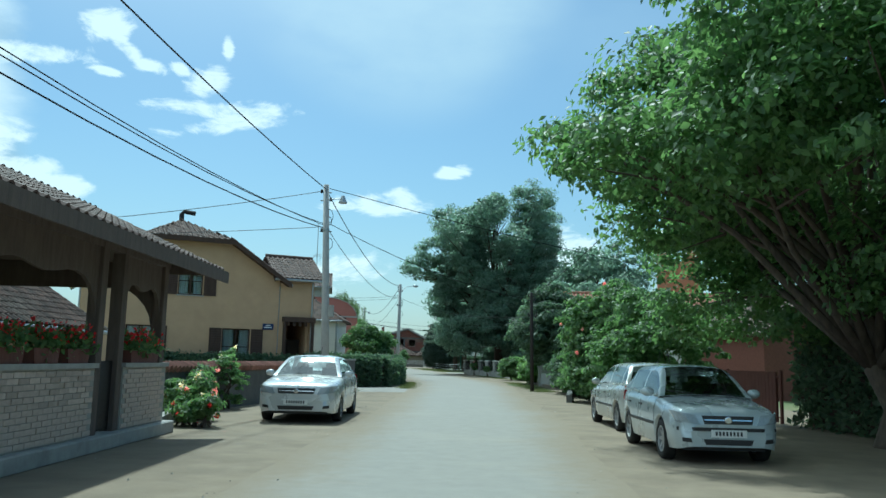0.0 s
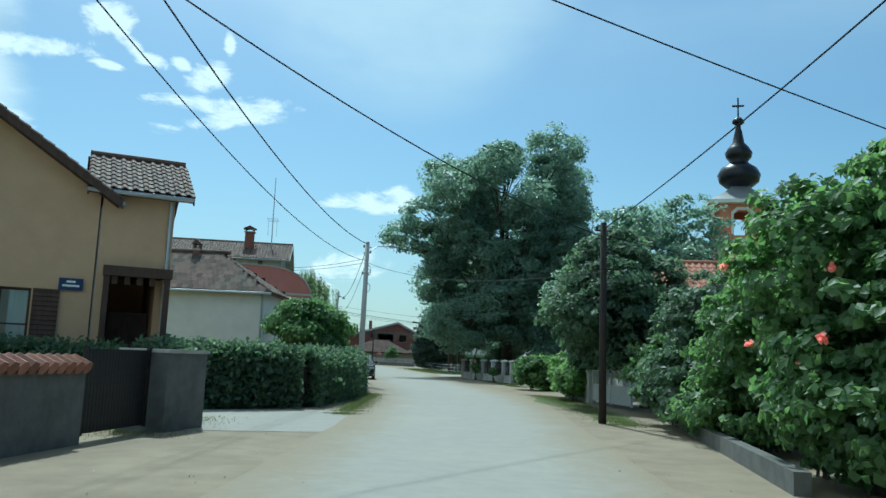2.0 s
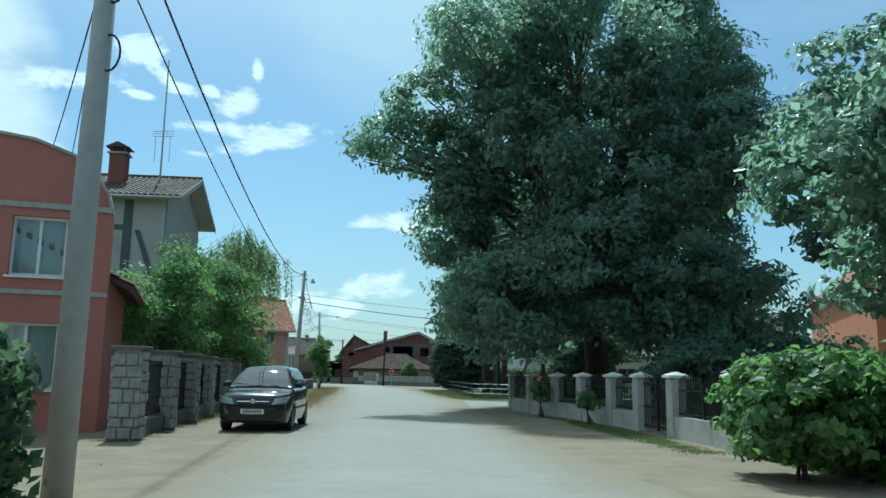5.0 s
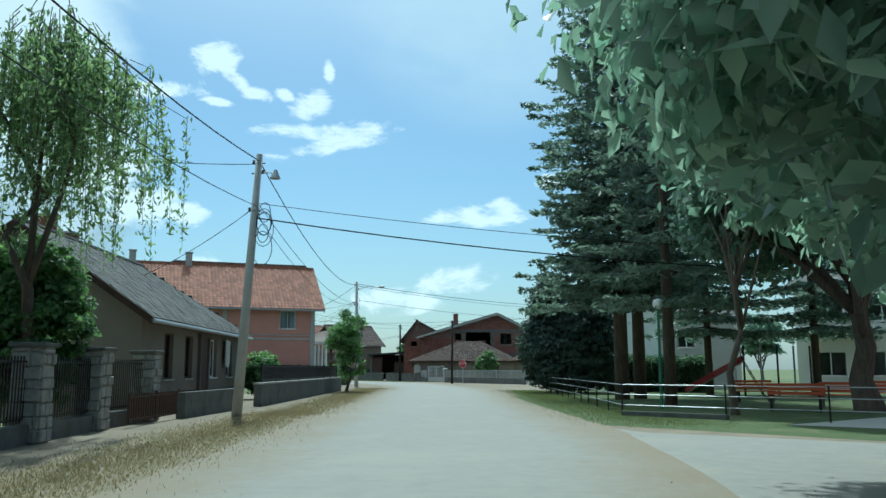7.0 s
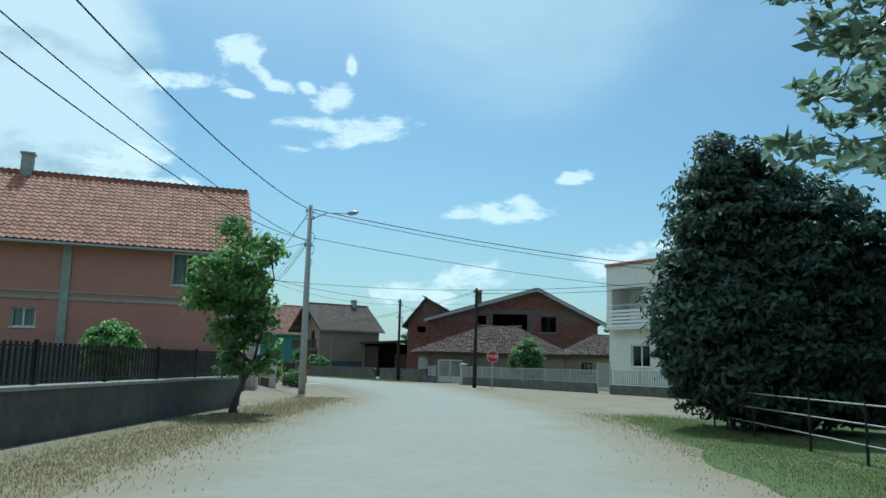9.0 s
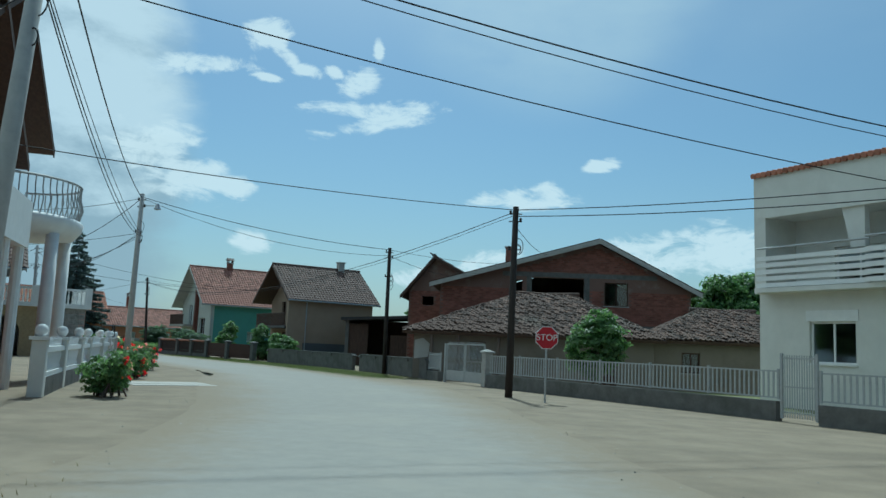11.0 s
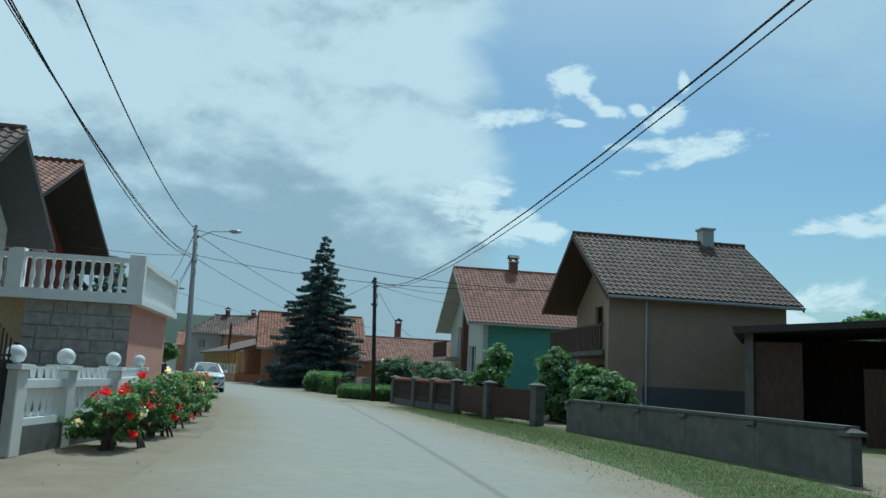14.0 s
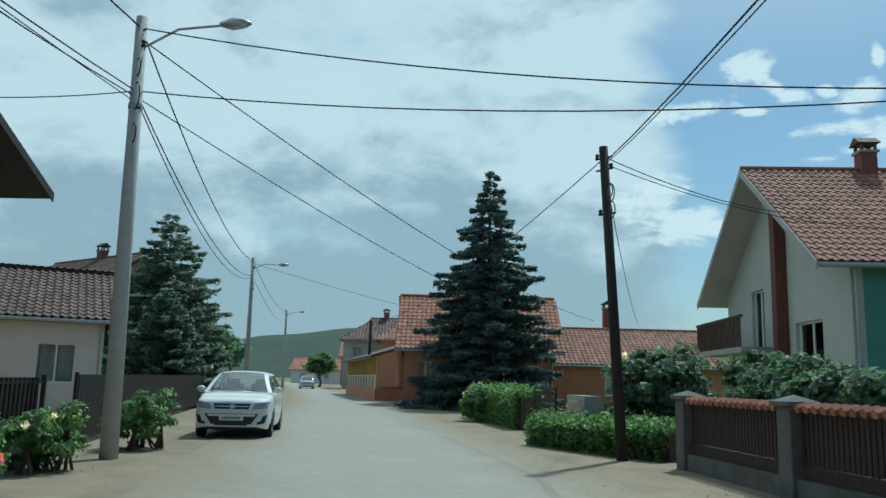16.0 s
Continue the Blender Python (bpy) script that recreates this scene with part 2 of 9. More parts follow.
ROAD_MAT = mat("road_asphalt", (0.315, 0.295, 0.26), 0.9, (0.275, 0.26, 0.232), 3.0, 0.8, 0.35, 90, spots=(0.345, 0.316, 0.27), spot_scale=0.35)
dusted(ROAD_MAT, tuple(0.93 * v for v in SAND))
DRY_TURF = mat("dry_turf", (0.235, 0.185, 0.115), 0.95, (0.17, 0.15, 0.085), 2.2, 0.8, 0.7, 40, spots=(0.3, 0.245, 0.165), spot_scale=0.7)
PAVING = mat("paving", (0.5, 0.47, 0.42), 0.85, (0.4, 0.38, 0.34), 8, per=0.12)
GRASS = leaf_mat("grass_blades", (0.065, 0.088, 0.028), (0.145, 0.155, 0.06), 0.25)
DRY = leaf_mat("dry_grass", (0.15, 0.12, 0.06), (0.27, 0.22, 0.12), 0.2)
LEAF_DARK = leaf_mat("leaves_dark", (0.08, 0.13, 0.105), (0.15, 0.2, 0.168), 0.6, 0.32)
LEAF_MID = leaf_mat("leaves_mid", (0.05, 0.10, 0.035), (0.12, 0.19, 0.07), 0.48)
# darker leaf tones: the shade inside thick growth is put into the colour
LEAF_SHADED = leaf_mat("leaves_shaded", (0.038, 0.072, 0.044), (0.095, 0.138, 0.08), 0.42, 0.55)
LEAF_LIGHT = leaf_mat("leaves_light", (0.07, 0.13, 0.04), (0.16, 0.24, 0.09), 0.5)
NEEDLE = leaf_mat("needles", (0.065, 0.095, 0.08), (0.115, 0.15, 0.125), 0.45, 0.45)
THUJA = leaf_mat("thuja_scales", (0.024, 0.048, 0.034), (0.05, 0.08, 0.058), 0.22, 0.6)
SPRUCE = leaf_mat("blue_needles", (0.05, 0.078, 0.08), (0.105, 0.14, 0.14), 0.3, 0.55)
WILLOW = leaf_mat("willow_leaves", (0.07, 0.12, 0.05), (0.2, 0.26, 0.13), 0.4)
BARK = mat("bark", (0.13, 0.1, 0.075), 0.95, (0.07, 0.055, 0.045), 9, 0.9, 0.9, 22, stretch=(1, 1, 0.25))
ROSE_RED = leaf_mat("red_petals", (0.45, 0.01, 0.015), (0.75, 0.04, 0.05), 0.3)
ROSE_PINK = leaf_mat("pink_petals", (0.7, 0.22, 0.24), (0.85, 0.45, 0.42), 0.3)
ROSE_PALE = leaf_mat("cream_petals", (0.8, 0.65, 0.45), (0.9, 0.82, 0.7), 0.3)
CONCRETE = mat("concrete", (0.42, 0.41, 0.38), 0.9, (0.33, 0.32, 0.3), 5, 0.8, 0.35, 70, spots=(0.27, 0.26, 0.24), spot_scale=1.6)
CONCRETE_OLD = mat("old_concrete", (0.15, 0.148, 0.14), 0.95, (0.105, 0.104, 0.098), 4, 0.9, 0.4, 60, spots=(0.075, 0.08, 0.068), spot_scale=1.1)
POLE_GREY = mat("pole_concrete", (0.46, 0.45, 0.43), 0.9, (0.37, 0.36, 0.35), 7, 0.7, 0.25, 80)
WOOD_POLE = mat("tarred_wood", (0.042, 0.034, 0.03), 0.9, (0.024, 0.02, 0.019), 10, 0.8, 0.6, 30, stretch=(1, 1, 0.12))
WOOD_DARK = mat("dark_wood", (0.085, 0.05, 0.035), 0.75, (0.05, 0.03, 0.022), 12, 0.8, 0.4, 40, stretch=(1, 1, 0.2))
WOOD_RED = mat("red_brown_wood", (0.16, 0.06, 0.045), 0.7, (0.1, 0.04, 0.03), 12, 0.8, 0.3, 40, stretch=(1, 1, 0.2))
FENCE_DARK = mat("dark_stained_slats", (0.05, 0.032, 0.028), 0.8, (0.032, 0.022, 0.02), 12, 0.8, 0.3, 40, stretch=(1, 1, 0.2))
RED_BROWN = mat("dark_fence_wood", (0.085, 0.045, 0.036), 0.75, (0.05, 0.03, 0.025), 12, 0.8, 0.3, 40, stretch=(1, 1, 0.2))
WOOD_GREY = mat("weathered_wood", (0.15, 0.115, 0.095), 0.85, (0.095, 0.075, 0.064), 10, 0.8, 0.5, 40, stretch=(1, 1, 0.2))
IRON = mat("black_iron", (0.025, 0.025, 0.028), 0.5, (0.05, 0.04, 0.035), 20, 0.5, 0.1, metal=0.6)
STEEL = mat("galvanised_steel", (0.45, 0.46, 0.47), 0.45, (0.36, 0.37, 0.38), 12, 0.6, 0.1, metal=0.7)
WHITE_METAL = mat("white_painted_metal", (0.4, 0.41, 0.41), 0.5, (0.3, 0.31, 0.31), 8, 0.6, 0.1)
WHITE = mat("white_paint", (0.8, 0.8, 0.78), 0.65, (0.7, 0.7, 0.68), 3, 0.6, 0.1, 40)
RUBBER = mat("rubber", (0.02, 0.02, 0.02), 0.85)
PLASTIC = mat("black_plastic", (0.03, 0.03, 0.032), 0.5, bump=0.05)
CHROME = mat("chrome", (0.75, 0.75, 0.76), 0.2, metal=1.0, bump=0)
LAMP_GLASS = mat("lamp_glass", (0.3, 0.33, 0.35), 0.12, (0.22, 0.25, 0.27), 30, coat=1.0, bump=0.05)
TAIL_RED = mat("tail_red", (0.5, 0.015, 0.02), 0.15, coat=1.0, bump=0)
PLATE = mat("plate_white", (0.75, 0.75, 0.73), 0.5, bump=0)
INK = mat("ink", (0.04, 0.04, 0.045), 0.6, bump=0)
CABLE = mat("cable_black", (0.02, 0.02, 0.022), 0.6, bump=0)
GLASS = glass_mat("window_glass")
CAR_GLASS = glass_mat("car_glass", (0.2, 0.25, 0.26), 0.03, 3.0)
CURTAIN = mat("curtain", (0.7, 0.7, 0.68), 0.9, (0.5, 0.5, 0.5), 14, stretch=(1, 1, 0.05))
# near-black floor colour, with the darkness of the rooms put into it
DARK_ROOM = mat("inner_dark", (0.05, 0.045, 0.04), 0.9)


def plaster(name, colour, dirty=0.75):
    return mat(name, colour, 0.92, tuple(0.9 * v for v in colour), 1.6, 0.8, 0.25, 110, spots=tuple(dirty * v for v in colour), spot_scale=0.55)


OCHRE = plaster("ochre_plaster", (0.56, 0.38, 0.23), 0.85)
WHITE_PL = plaster("white_plaster", (0.72, 0.71, 0.66), 0.85)
GREY_PL = plaster("grey_plaster", (0.45, 0.44, 0.41))
PINK_PL = plaster("pink_plaster", (0.52, 0.25, 0.2), 0.85)
ROSE_PL = plaster("rose_plaster", (0.42, 0.17, 0.14), 0.85)
SALMON = plaster("salmon_plaster", (0.62, 0.32, 0.25), 0.88)
BEIGE = plaster("beige_plaster", (0.34, 0.26, 0.19), 0.85)
TEAL = plaster("teal_plaster", (0.12, 0.29, 0.25), 0.88)
PALE_GREEN = plaster("pale_plaster", (0.5, 0.52, 0.47), 0.88)
BLUEGREY = plaster("plinth_grey", (0.11, 0.12, 0.13), 0.8)
TERRA = plaster("terracotta_plaster", (0.5, 0.24, 0.14), 0.88)
YELLOW = plaster("yellow_plaster", (0.6, 0.42, 0.14), 0.88)
LOAM = plaster("loam_plaster", (0.21, 0.18, 0.145), 0.65)
BRICK_RED = mat("red_brick", (0.22, 0.092, 0.068), 0.92, (0.165, 0.07, 0.052), 9, 0.8, 0.3, 50, per=0.25)
BRICK_PALE = mat("pale_brick", (0.56, 0.46, 0.39), 0.92, (0.45, 0.36, 0.3), 9, 0.8, 0.3, 50, per=0.22)
BRICK_YELLOW = mat("yellow_brick", (0.42, 0.32, 0.18), 0.92, (0.33, 0.25, 0.14), 9, 0.8, 0.3, 50, per=0.2)
MORTAR = mat("mortar", (0.4, 0.38, 0.34), 0.95, (0.3, 0.28, 0.25), 12)
MORTAR_RED = mat("brick_mortar", (0.18, 0.115, 0.092), 0.95, (0.145, 0.082, 0.066), 14, spots=(0.26, 0.22, 0.19), spot_scale=0.8)
CLAD_STONE = mat("cladding_stone", (0.44, 0.42, 0.38), 0.9, (0.3, 0.29, 0.27), 5, 0.9, 0.5, 25, per=0.5)
STONE = mat("field_stone", (0.36, 0.35, 0.32), 0.92, (0.22, 0.21, 0.2), 5, 0.9, 0.6, 25, per=0.35)
TILE_RED = mat("red_tile", (0.31, 0.15, 0.11), 0.8, (0.23, 0.105, 0.08), 6, 0.8, 0.2, 40, per=0.3, spots=(0.2, 0.085, 0.05), spot_scale=0.6)
TILE_ORANGE = mat("orange_tile", (0.4, 0.18, 0.115), 0.8, (0.31, 0.135, 0.09), 6, 0.8, 0.2, 40, per=0.28)
TILE_BROWN = mat("brown_tile", (0.13, 0.08, 0.064), 0.75, (0.085, 0.056, 0.047), 5, 0.8, 0.2, 40, per=0.35, spots=(0.09, 0.055, 0.045), spot_scale=0.5)
TILE_OLD = mat("old_tile", (0.12, 0.074, 0.056), 0.92, (0.068, 0.05, 0.043), 3, 0.9, 0.4, 30, per=0.5, spots=(0.09, 0.085, 0.07), spot_scale=0.4)
TILE_GREY = mat("grey_tile", (0.11, 0.1, 0.09), 0.85, (0.075, 0.07, 0.065), 4, 0.8, 0.3, 30, per=0.25)
SHEET_ROOF = mat("fibre_cement", (0.14, 0.14, 0.135), 0.85, (0.1, 0.1, 0.097), 3, 0.8, 0.2, 30, per=0.12)
SHINGLE = mat("black_shingle", (0.04, 0.038, 0.04), 0.85, (0.06, 0.055, 0.05), 6, per=0.2)
FOREST = mat("far_forest", (0.022, 0.042, 0.03), 1.0, (0.04, 0.06, 0.036), 0.05, 0.8, 1.0, 0.2, spots=(0.018, 0.034, 0.024), spot_scale=0.02)

# ---- mesh tools ----
class Shape:
    """Collects faces for one mesh."""

    def __init__(self):
        self.v, self.f = [], []

    def add(self, verts, faces):
        n = len(self.v)
        self.v += [tuple(p) for p in verts]
        self.f += [tuple(n + i for i in f) for f in faces]
        return self

    def box(self, x0, x1, y0, y1, z0, z1, ch=0.0):
        if ch <= 0:
            v = [(x0, y0, z0), (x1, y0, z0), (x1, y1, z0), (x0, y1, z0), (x0, y0, z1), (x1, y0, z1), (x1, y1, z1), (x0, y1, z1)]
            return self.add(v, [(3, 2, 1, 0), (4, 5, 6, 7), (0, 1, 5, 4), (1, 2, 6, 5), (2, 3, 7, 6), (3, 0, 4, 7)])
        c = ch
        ring = lambda a, z: [(x0 + a, y0 + c * (a == 0), z), (x0 + c * (a == 0) + a, y0 + a, z), (x1 - c * (a == 0) - a, y0 + a, z), (x1 - a, y0 + c * (a == 0), z),
                             (x1 - a, y1 - c * (a == 0), z), (x1 - c * (a == 0) - a, y1 - a, z), (x0 + c * (a == 0) + a, y1 - a, z), (x0 + a, y1 - c * (a == 0), z)]
        rows = [ring(c, z0), ring(0, z0 + c), ring(0, z1 - c), ring(c, z1)]
        f = [tuple(reversed(range(8))), tuple(24 + i for i in range(8))]
        f += [(8 * r + i, 8 * r + (i + 1) % 8, 8 * r + 8 + (i + 1) % 8, 8 * r + 8 + i) for r in range(3) for i in range(8)]
        return self.add([p for row in rows for p in row], f)

    def tube(self, pts, radii, seg=8, caps=True):
        pts = [Vector(p) for p in pts]
        if isinstance(radii, (int, float)):
            radii = [radii] * len(pts)
        v, f = [], []
        side = None
        for i, p in enumerate(pts):
            d = (pts[min(i + 1, len(pts) - 1)] - pts[max(i - 1, 0)]).normalized()
            if side is None:
                side = d.orthogonal().normalized()
            side = (side - d * side.dot(d)).normalized()
            up = d.cross(side)
            v += [p + radii[i] * (math.cos(a) * side + math.sin(a) * up) for a in (2 * math.pi * k / seg for k in range(seg))]
        for i in range(len(pts) - 1):
            f += [(i * seg + k, i * seg + (k + 1) % seg, (i + 1) * seg + (k + 1) % seg, (i + 1) * seg + k) for k in range(seg)]
        if caps:
            f += [tuple(reversed(range(seg))), tuple((len(pts) - 1) * seg + k for k in range(seg))]
        return self.add(v, f)

    def lathe(self, prof, seg=16, at=(0, 0, 0), squash=1.0):
        v = [(at[0] + r * math.cos(2 * math.pi * k / seg), at[1] + squash * r * math.sin(2 * math.pi * k / seg), at[2] + z) for r, z in prof for k in range(seg)]
        f = [(i * seg + k, i * seg + (k + 1) % seg, (i + 1) * seg + (k + 1) % seg, (i + 1) * seg + k) for i in range(len(prof) - 1) for k in range(seg)]
        f += [tuple(reversed(range(seg))), tuple((len(prof) - 1) * seg + k for k in range(seg))]
        return self.add(v, f)

    def prism(self, poly, a, b, axis="y"):
        """A flat outline, drawn in the other two axes, given depth from a to b."""
        put = {"y": lambda p, d: (p[0], d, p[1]), "x": lambda p, d: (d, p[0], p[1]), "z": lambda p, d: (p[0], p[1], d)}[axis]
        n = len(poly)
        f = [tuple(range(n)), tuple(reversed(range(n, 2 * n)))] + [(i, n + i, n + (i + 1) % n, (i + 1) % n) for i in range(n)]
        return self.add([put(p, a) for p in poly] + [put(p, b) for p in poly], f)

    def slab(self, quad, thick):
        """A plate on four or more points, thick downwards along its normal."""
        q = [Vector(p) for p in quad]
        nrm = (q[1] - q[0]).cross(q[-1] - q[0]).normalized() * thick
        n = len(q)
        return self.add(q + [p - nrm for p in q], [tuple(range(n)), tuple(reversed(range(n, 2 * n)))] + [(i, n + i, n + (i + 1) % n, (i + 1) % n) for i in range(n)])

    def ball(self, c, r, seg=12):
        rows = seg // 2
        return self.lathe([(max(0.001, r * math.sin(math.pi * i / rows)), -r * math.cos(math.pi * i / rows)) for i in range(rows + 1)], seg, c)

    def mesh(self, name, smooth=False):
        me = bpy.data.meshes.new(name)
        me.from_pydata(self.v, [], self.f)
        if smooth:
            me.polygons.foreach_set("use_smooth", [True] * len(me.polygons))
        me.validate()
        me.update()
        return me


def thing(name, label, category, group="", at=(0, 0, 0), turn=0.0, kind=""):
    ob = new(name)
    ob.empty_display_size = 0.2
    ob.matrix_basis = pose(*at, 0, 0, turn)
    return tagged(ob, label, category, group, kind)


def part(name, shape, material, parent, label="", smooth=False, at=None):
    me = shape.mesh(name, smooth) if isinstance(shape, Shape) else shape
    if material and not me.materials:
        me.materials.append(material)
    ob = new(name, me)
    ob.parent = parent
    if at is not None:
        ob.matrix_basis = at
    if label:
        ob["label"] = label
    return ob


def single(name, shape, material, label, category, group="", at=(0, 0, 0), turn=0.0, kind="", smooth=False):
    """A thing that is one mesh."""
    me = shape.mesh(name, smooth) if isinstance(shape, Shape) else shape
    if material and not me.materials:
        me.materials.append(material)
    ob = new(name, me)
    ob.matrix_basis = pose(*at, 0, 0, turn)
    return tagged(ob, label, category, group, kind)


def heading(p, q):
    """Degrees from +x of the way from p to q in the plan."""
    return math.degrees(math.atan2(q[1] - p[1], q[0] - p[0]))


def scatter_mesh(name, centres, size, flat=0.0, rng=None, long=1.6, hang=0.0, facing=None):
    """Many small folded leaves, one island each, at the given centres; facing, where given, is the way each blade looks."""
    n = len(centres)
    rng = rng or np.random.default_rng(1)
    d = rng.normal(size=(n, 3))
    d[:, 2] = d[:, 2] * (1 - flat) - hang
    d /= np.linalg.norm(d, axis=1)[:, None] + 1e-9
    if facing is not None:
        d -= (d * facing).sum(1)[:, None] * facing
        d[:, 2] -= 0.35
        d /= np.linalg.norm(d, axis=1)[:, None] + 1e-9
    e = rng.normal(size=(n, 3)) if facing is None else np.cross(facing, d)
    e -= (e * d).sum(1)[:, None] * d
    e /= np.linalg.norm(e, axis=1)[:, None] + 1e-9
    s = (size * rng.uniform(0.6, 1.35, n))[:, None]
    nrm = np.cross(d, e)
    a, b = centres - d * s * long / 2, centres + d * s * long / 2
    l, r = centres + e * s / 2 + nrm * s * 0.18, centres - e * s / 2 + nrm * s * 0.18
    v = np.stack([a, l, b, r], 1).reshape(-1, 3)
    me = bpy.data.meshes.new(name)
    me.vertices.add(4 * n)
    me.vertices.foreach_set("co", v.ravel())
    idx = np.arange(4 * n).reshape(-1, 4)
    tri = np.concatenate([idx[:, [0, 1, 2]], idx[:, [0, 2, 3]]], 1).reshape(-1)
    me.loops.add(6 * n)
    me.loops.foreach_set("vertex_index", tri)
    me.polygons.add(2 * n)
    me.polygons.foreach_set("loop_start", np.arange(0, 6 * n, 3))
    me.update(calc_edges=True)
    me.validate()
    return me


def crown_leaves(rng, lobes, n, clump=0.55, shell=0.55):
    """Leaves of a crown: small domed sprays set over several overlapping ovals, thick on top and bare below, with gaps left between them. Gives places and the way the blades face."""
    lobes = np.array(lobes, float)
    area = (lobes[:, 3] * lobes[:, 4] * lobes[:, 5]) ** (2 / 3)
    out, face = [], []
    for lobe, share in zip(lobes, area / area.sum()):
        m = int(n * share)
        k = max(6, m // 55)
        d = rng.normal(size=(k, 3))
        d /= np.linalg.norm(d, axis=1)[:, None]
        rad = (shell + (1 - shell) * rng.uniform(0, 1, k) ** 0.5) * rng.uniform(0.9, 1.08, k)
        cen = lobe[:3] + d * rad[:, None] * lobe[3:6]
        size = clump * rng.uniform(0.75, 1.6, k)
        pick = rng.integers(0, k, m)
        u = rng.normal(size=(m, 3))
        u /= np.linalg.norm(u, axis=1)[:, None]
        u[:, 2] = np.where(u[:, 2] < -0.25, -u[:, 2], u[:, 2])
        r = (rng.uniform(0, 1, m) ** 0.45)[:, None] * size[pick][:, None]
        out.append(cen[pick] + u * r * (1.25, 1.25, 0.85))
        g = u * 0.7 + d[pick] * 0.6 + rng.normal(size=(m, 3)) * 0.45
        g[:, 2] += 0.45
        face.append(g / (np.linalg.norm(g, axis=1)[:, None] + 1e-9))
    p, g = np.concatenate(out), np.concatenate(face)
    keep = p[:, 2] > 0.12
    return p[keep], g[keep]


def limbs(shape, rng, base, height, r0, lobes, seg=8):
    """A tapered trunk with limbs that reach into the lobes of the crown."""
    b = Vector(base)
    lean = [b + Vector((rng.normal() * 0.08 * i, rng.normal() * 0.08 * i, height * i / 5)) for i in range(6)]
    shape.tube([b - Vector((0, 0, 0.1)), b + Vector((0, 0, 0.15))] + lean[1:], [r0 * 1.5, r0 * 1.15] + [r0 * (1 - 0.13 * i) for i in range(1, 6)], seg)
    for x, y, z, a, c, h in lobes:
        s = lean[int(rng.integers(2, 6))]
        e = Vector((x, y, z))
        m = s.lerp(e, 0.5) + Vector((rng.normal() * 0.25, rng.normal() * 0.25, 0.3))
        shape.tube([s, s.lerp(m, 0.5), m, e], [r0 * 0.42, r0 * 0.34, r0 * 0.24, r0 * 0.08], 6)
        for _ in range(4):
            t = e + Vector((rng.normal() * a * 0.5, rng.normal() * c * 0.5, rng.normal() * h * 0.4))
            shape.tube([m.lerp(e, 0.4), t], [r0 * 0.14, r0 * 0.03], 5, False)


def tree(name, at, height, r0, lobes, n, leaf, material, label, seed, category="tree", clump=0.55, shell=0.55, group="", long=1.6):
    rng = np.random.default_rng(seed)
    ob = thing(name, label, category, group, at)
    s = Shape()
    limbs(s, rng, (0, 0, 0), height, r0, lobes)
    part("trunk", s, BARK, ob, smooth=True)
    pts, face = crown_leaves(rng, lobes, n, clump, shell)
    part("crown", scatter_mesh("crown", pts, leaf, 0.2, rng=rng, long=long, facing=face), material, ob)
    return ob


def conifer(name, at, height, radius, n, material, label, seed, skirt=0.4, leaf=0.13, tiers=26, droop=0.25, group="", wide=0.8):
    """Whorls of boughs round one stem, each bough a twig with sprays of needles."""
    rng = np.random.default_rng(seed)
    ob = thing(name, label, "tree", group, at)
    s = Shape()
    s.tube([(0, 0, -0.1), (0, 0, height * 0.5), (0, 0, height * 0.98)], [0.015 * height, 0.01 * height, 0.01], 8)
    pts = []
    boughs = []
    for i in range(tiers):
        f = (i + 0.5) / tiers
        z = skirt + (height - skirt) * f
        r = radius * (1 - f) ** wide * rng.uniform(0.85, 1.12) + 0.08
        k = max(4, int(11 * (1 - f) + 4))
        for j in range(k):
            a = 2 * math.pi * (j + rng.uniform(-0.3, 0.3)) / k + i * 0.7
            boughs.append((z + rng.normal() * 0.12, r * rng.uniform(0.72, 1.1), a))
    total = sum(b[1] ** 1.3 for b in boughs)
    for z, r, a in boughs:
        m = max(8, int(n * r ** 1.3 / total))
        t = rng.uniform(0.12, 1, m) ** 0.75
        wdt = rng.normal(size=m) * 0.16 * r * (1.1 - t) + rng.normal(size=m) * 0.05
        c, q = math.cos(a), math.sin(a)
        lift = -droop * r * t ** 1.2 + 0.22 * r * np.clip(t - 0.75, 0, 1)
        pts.append(np.stack([c * r * t - q * wdt, q * r * t + c * wdt, z + lift - np.abs(rng.normal(size=m)) * 0.1 - 0.1 * np.abs(wdt)], 1))
        s.tube([(0, 0, z), (c * r * 0.6, q * r * 0.6, z - droop * r * 0.55), (c * r * 0.95, q * r * 0.95, z - droop * r * 0.85)], [0.022 + 0.006 * r, 0.012, 0.004], 4, False)
    part("trunk", s, BARK, ob, smooth=True)
    part("crown", scatter_mesh("crown", np.concatenate(pts), leaf, 0.5, rng=rng, long=3.0), material, ob)
    return ob


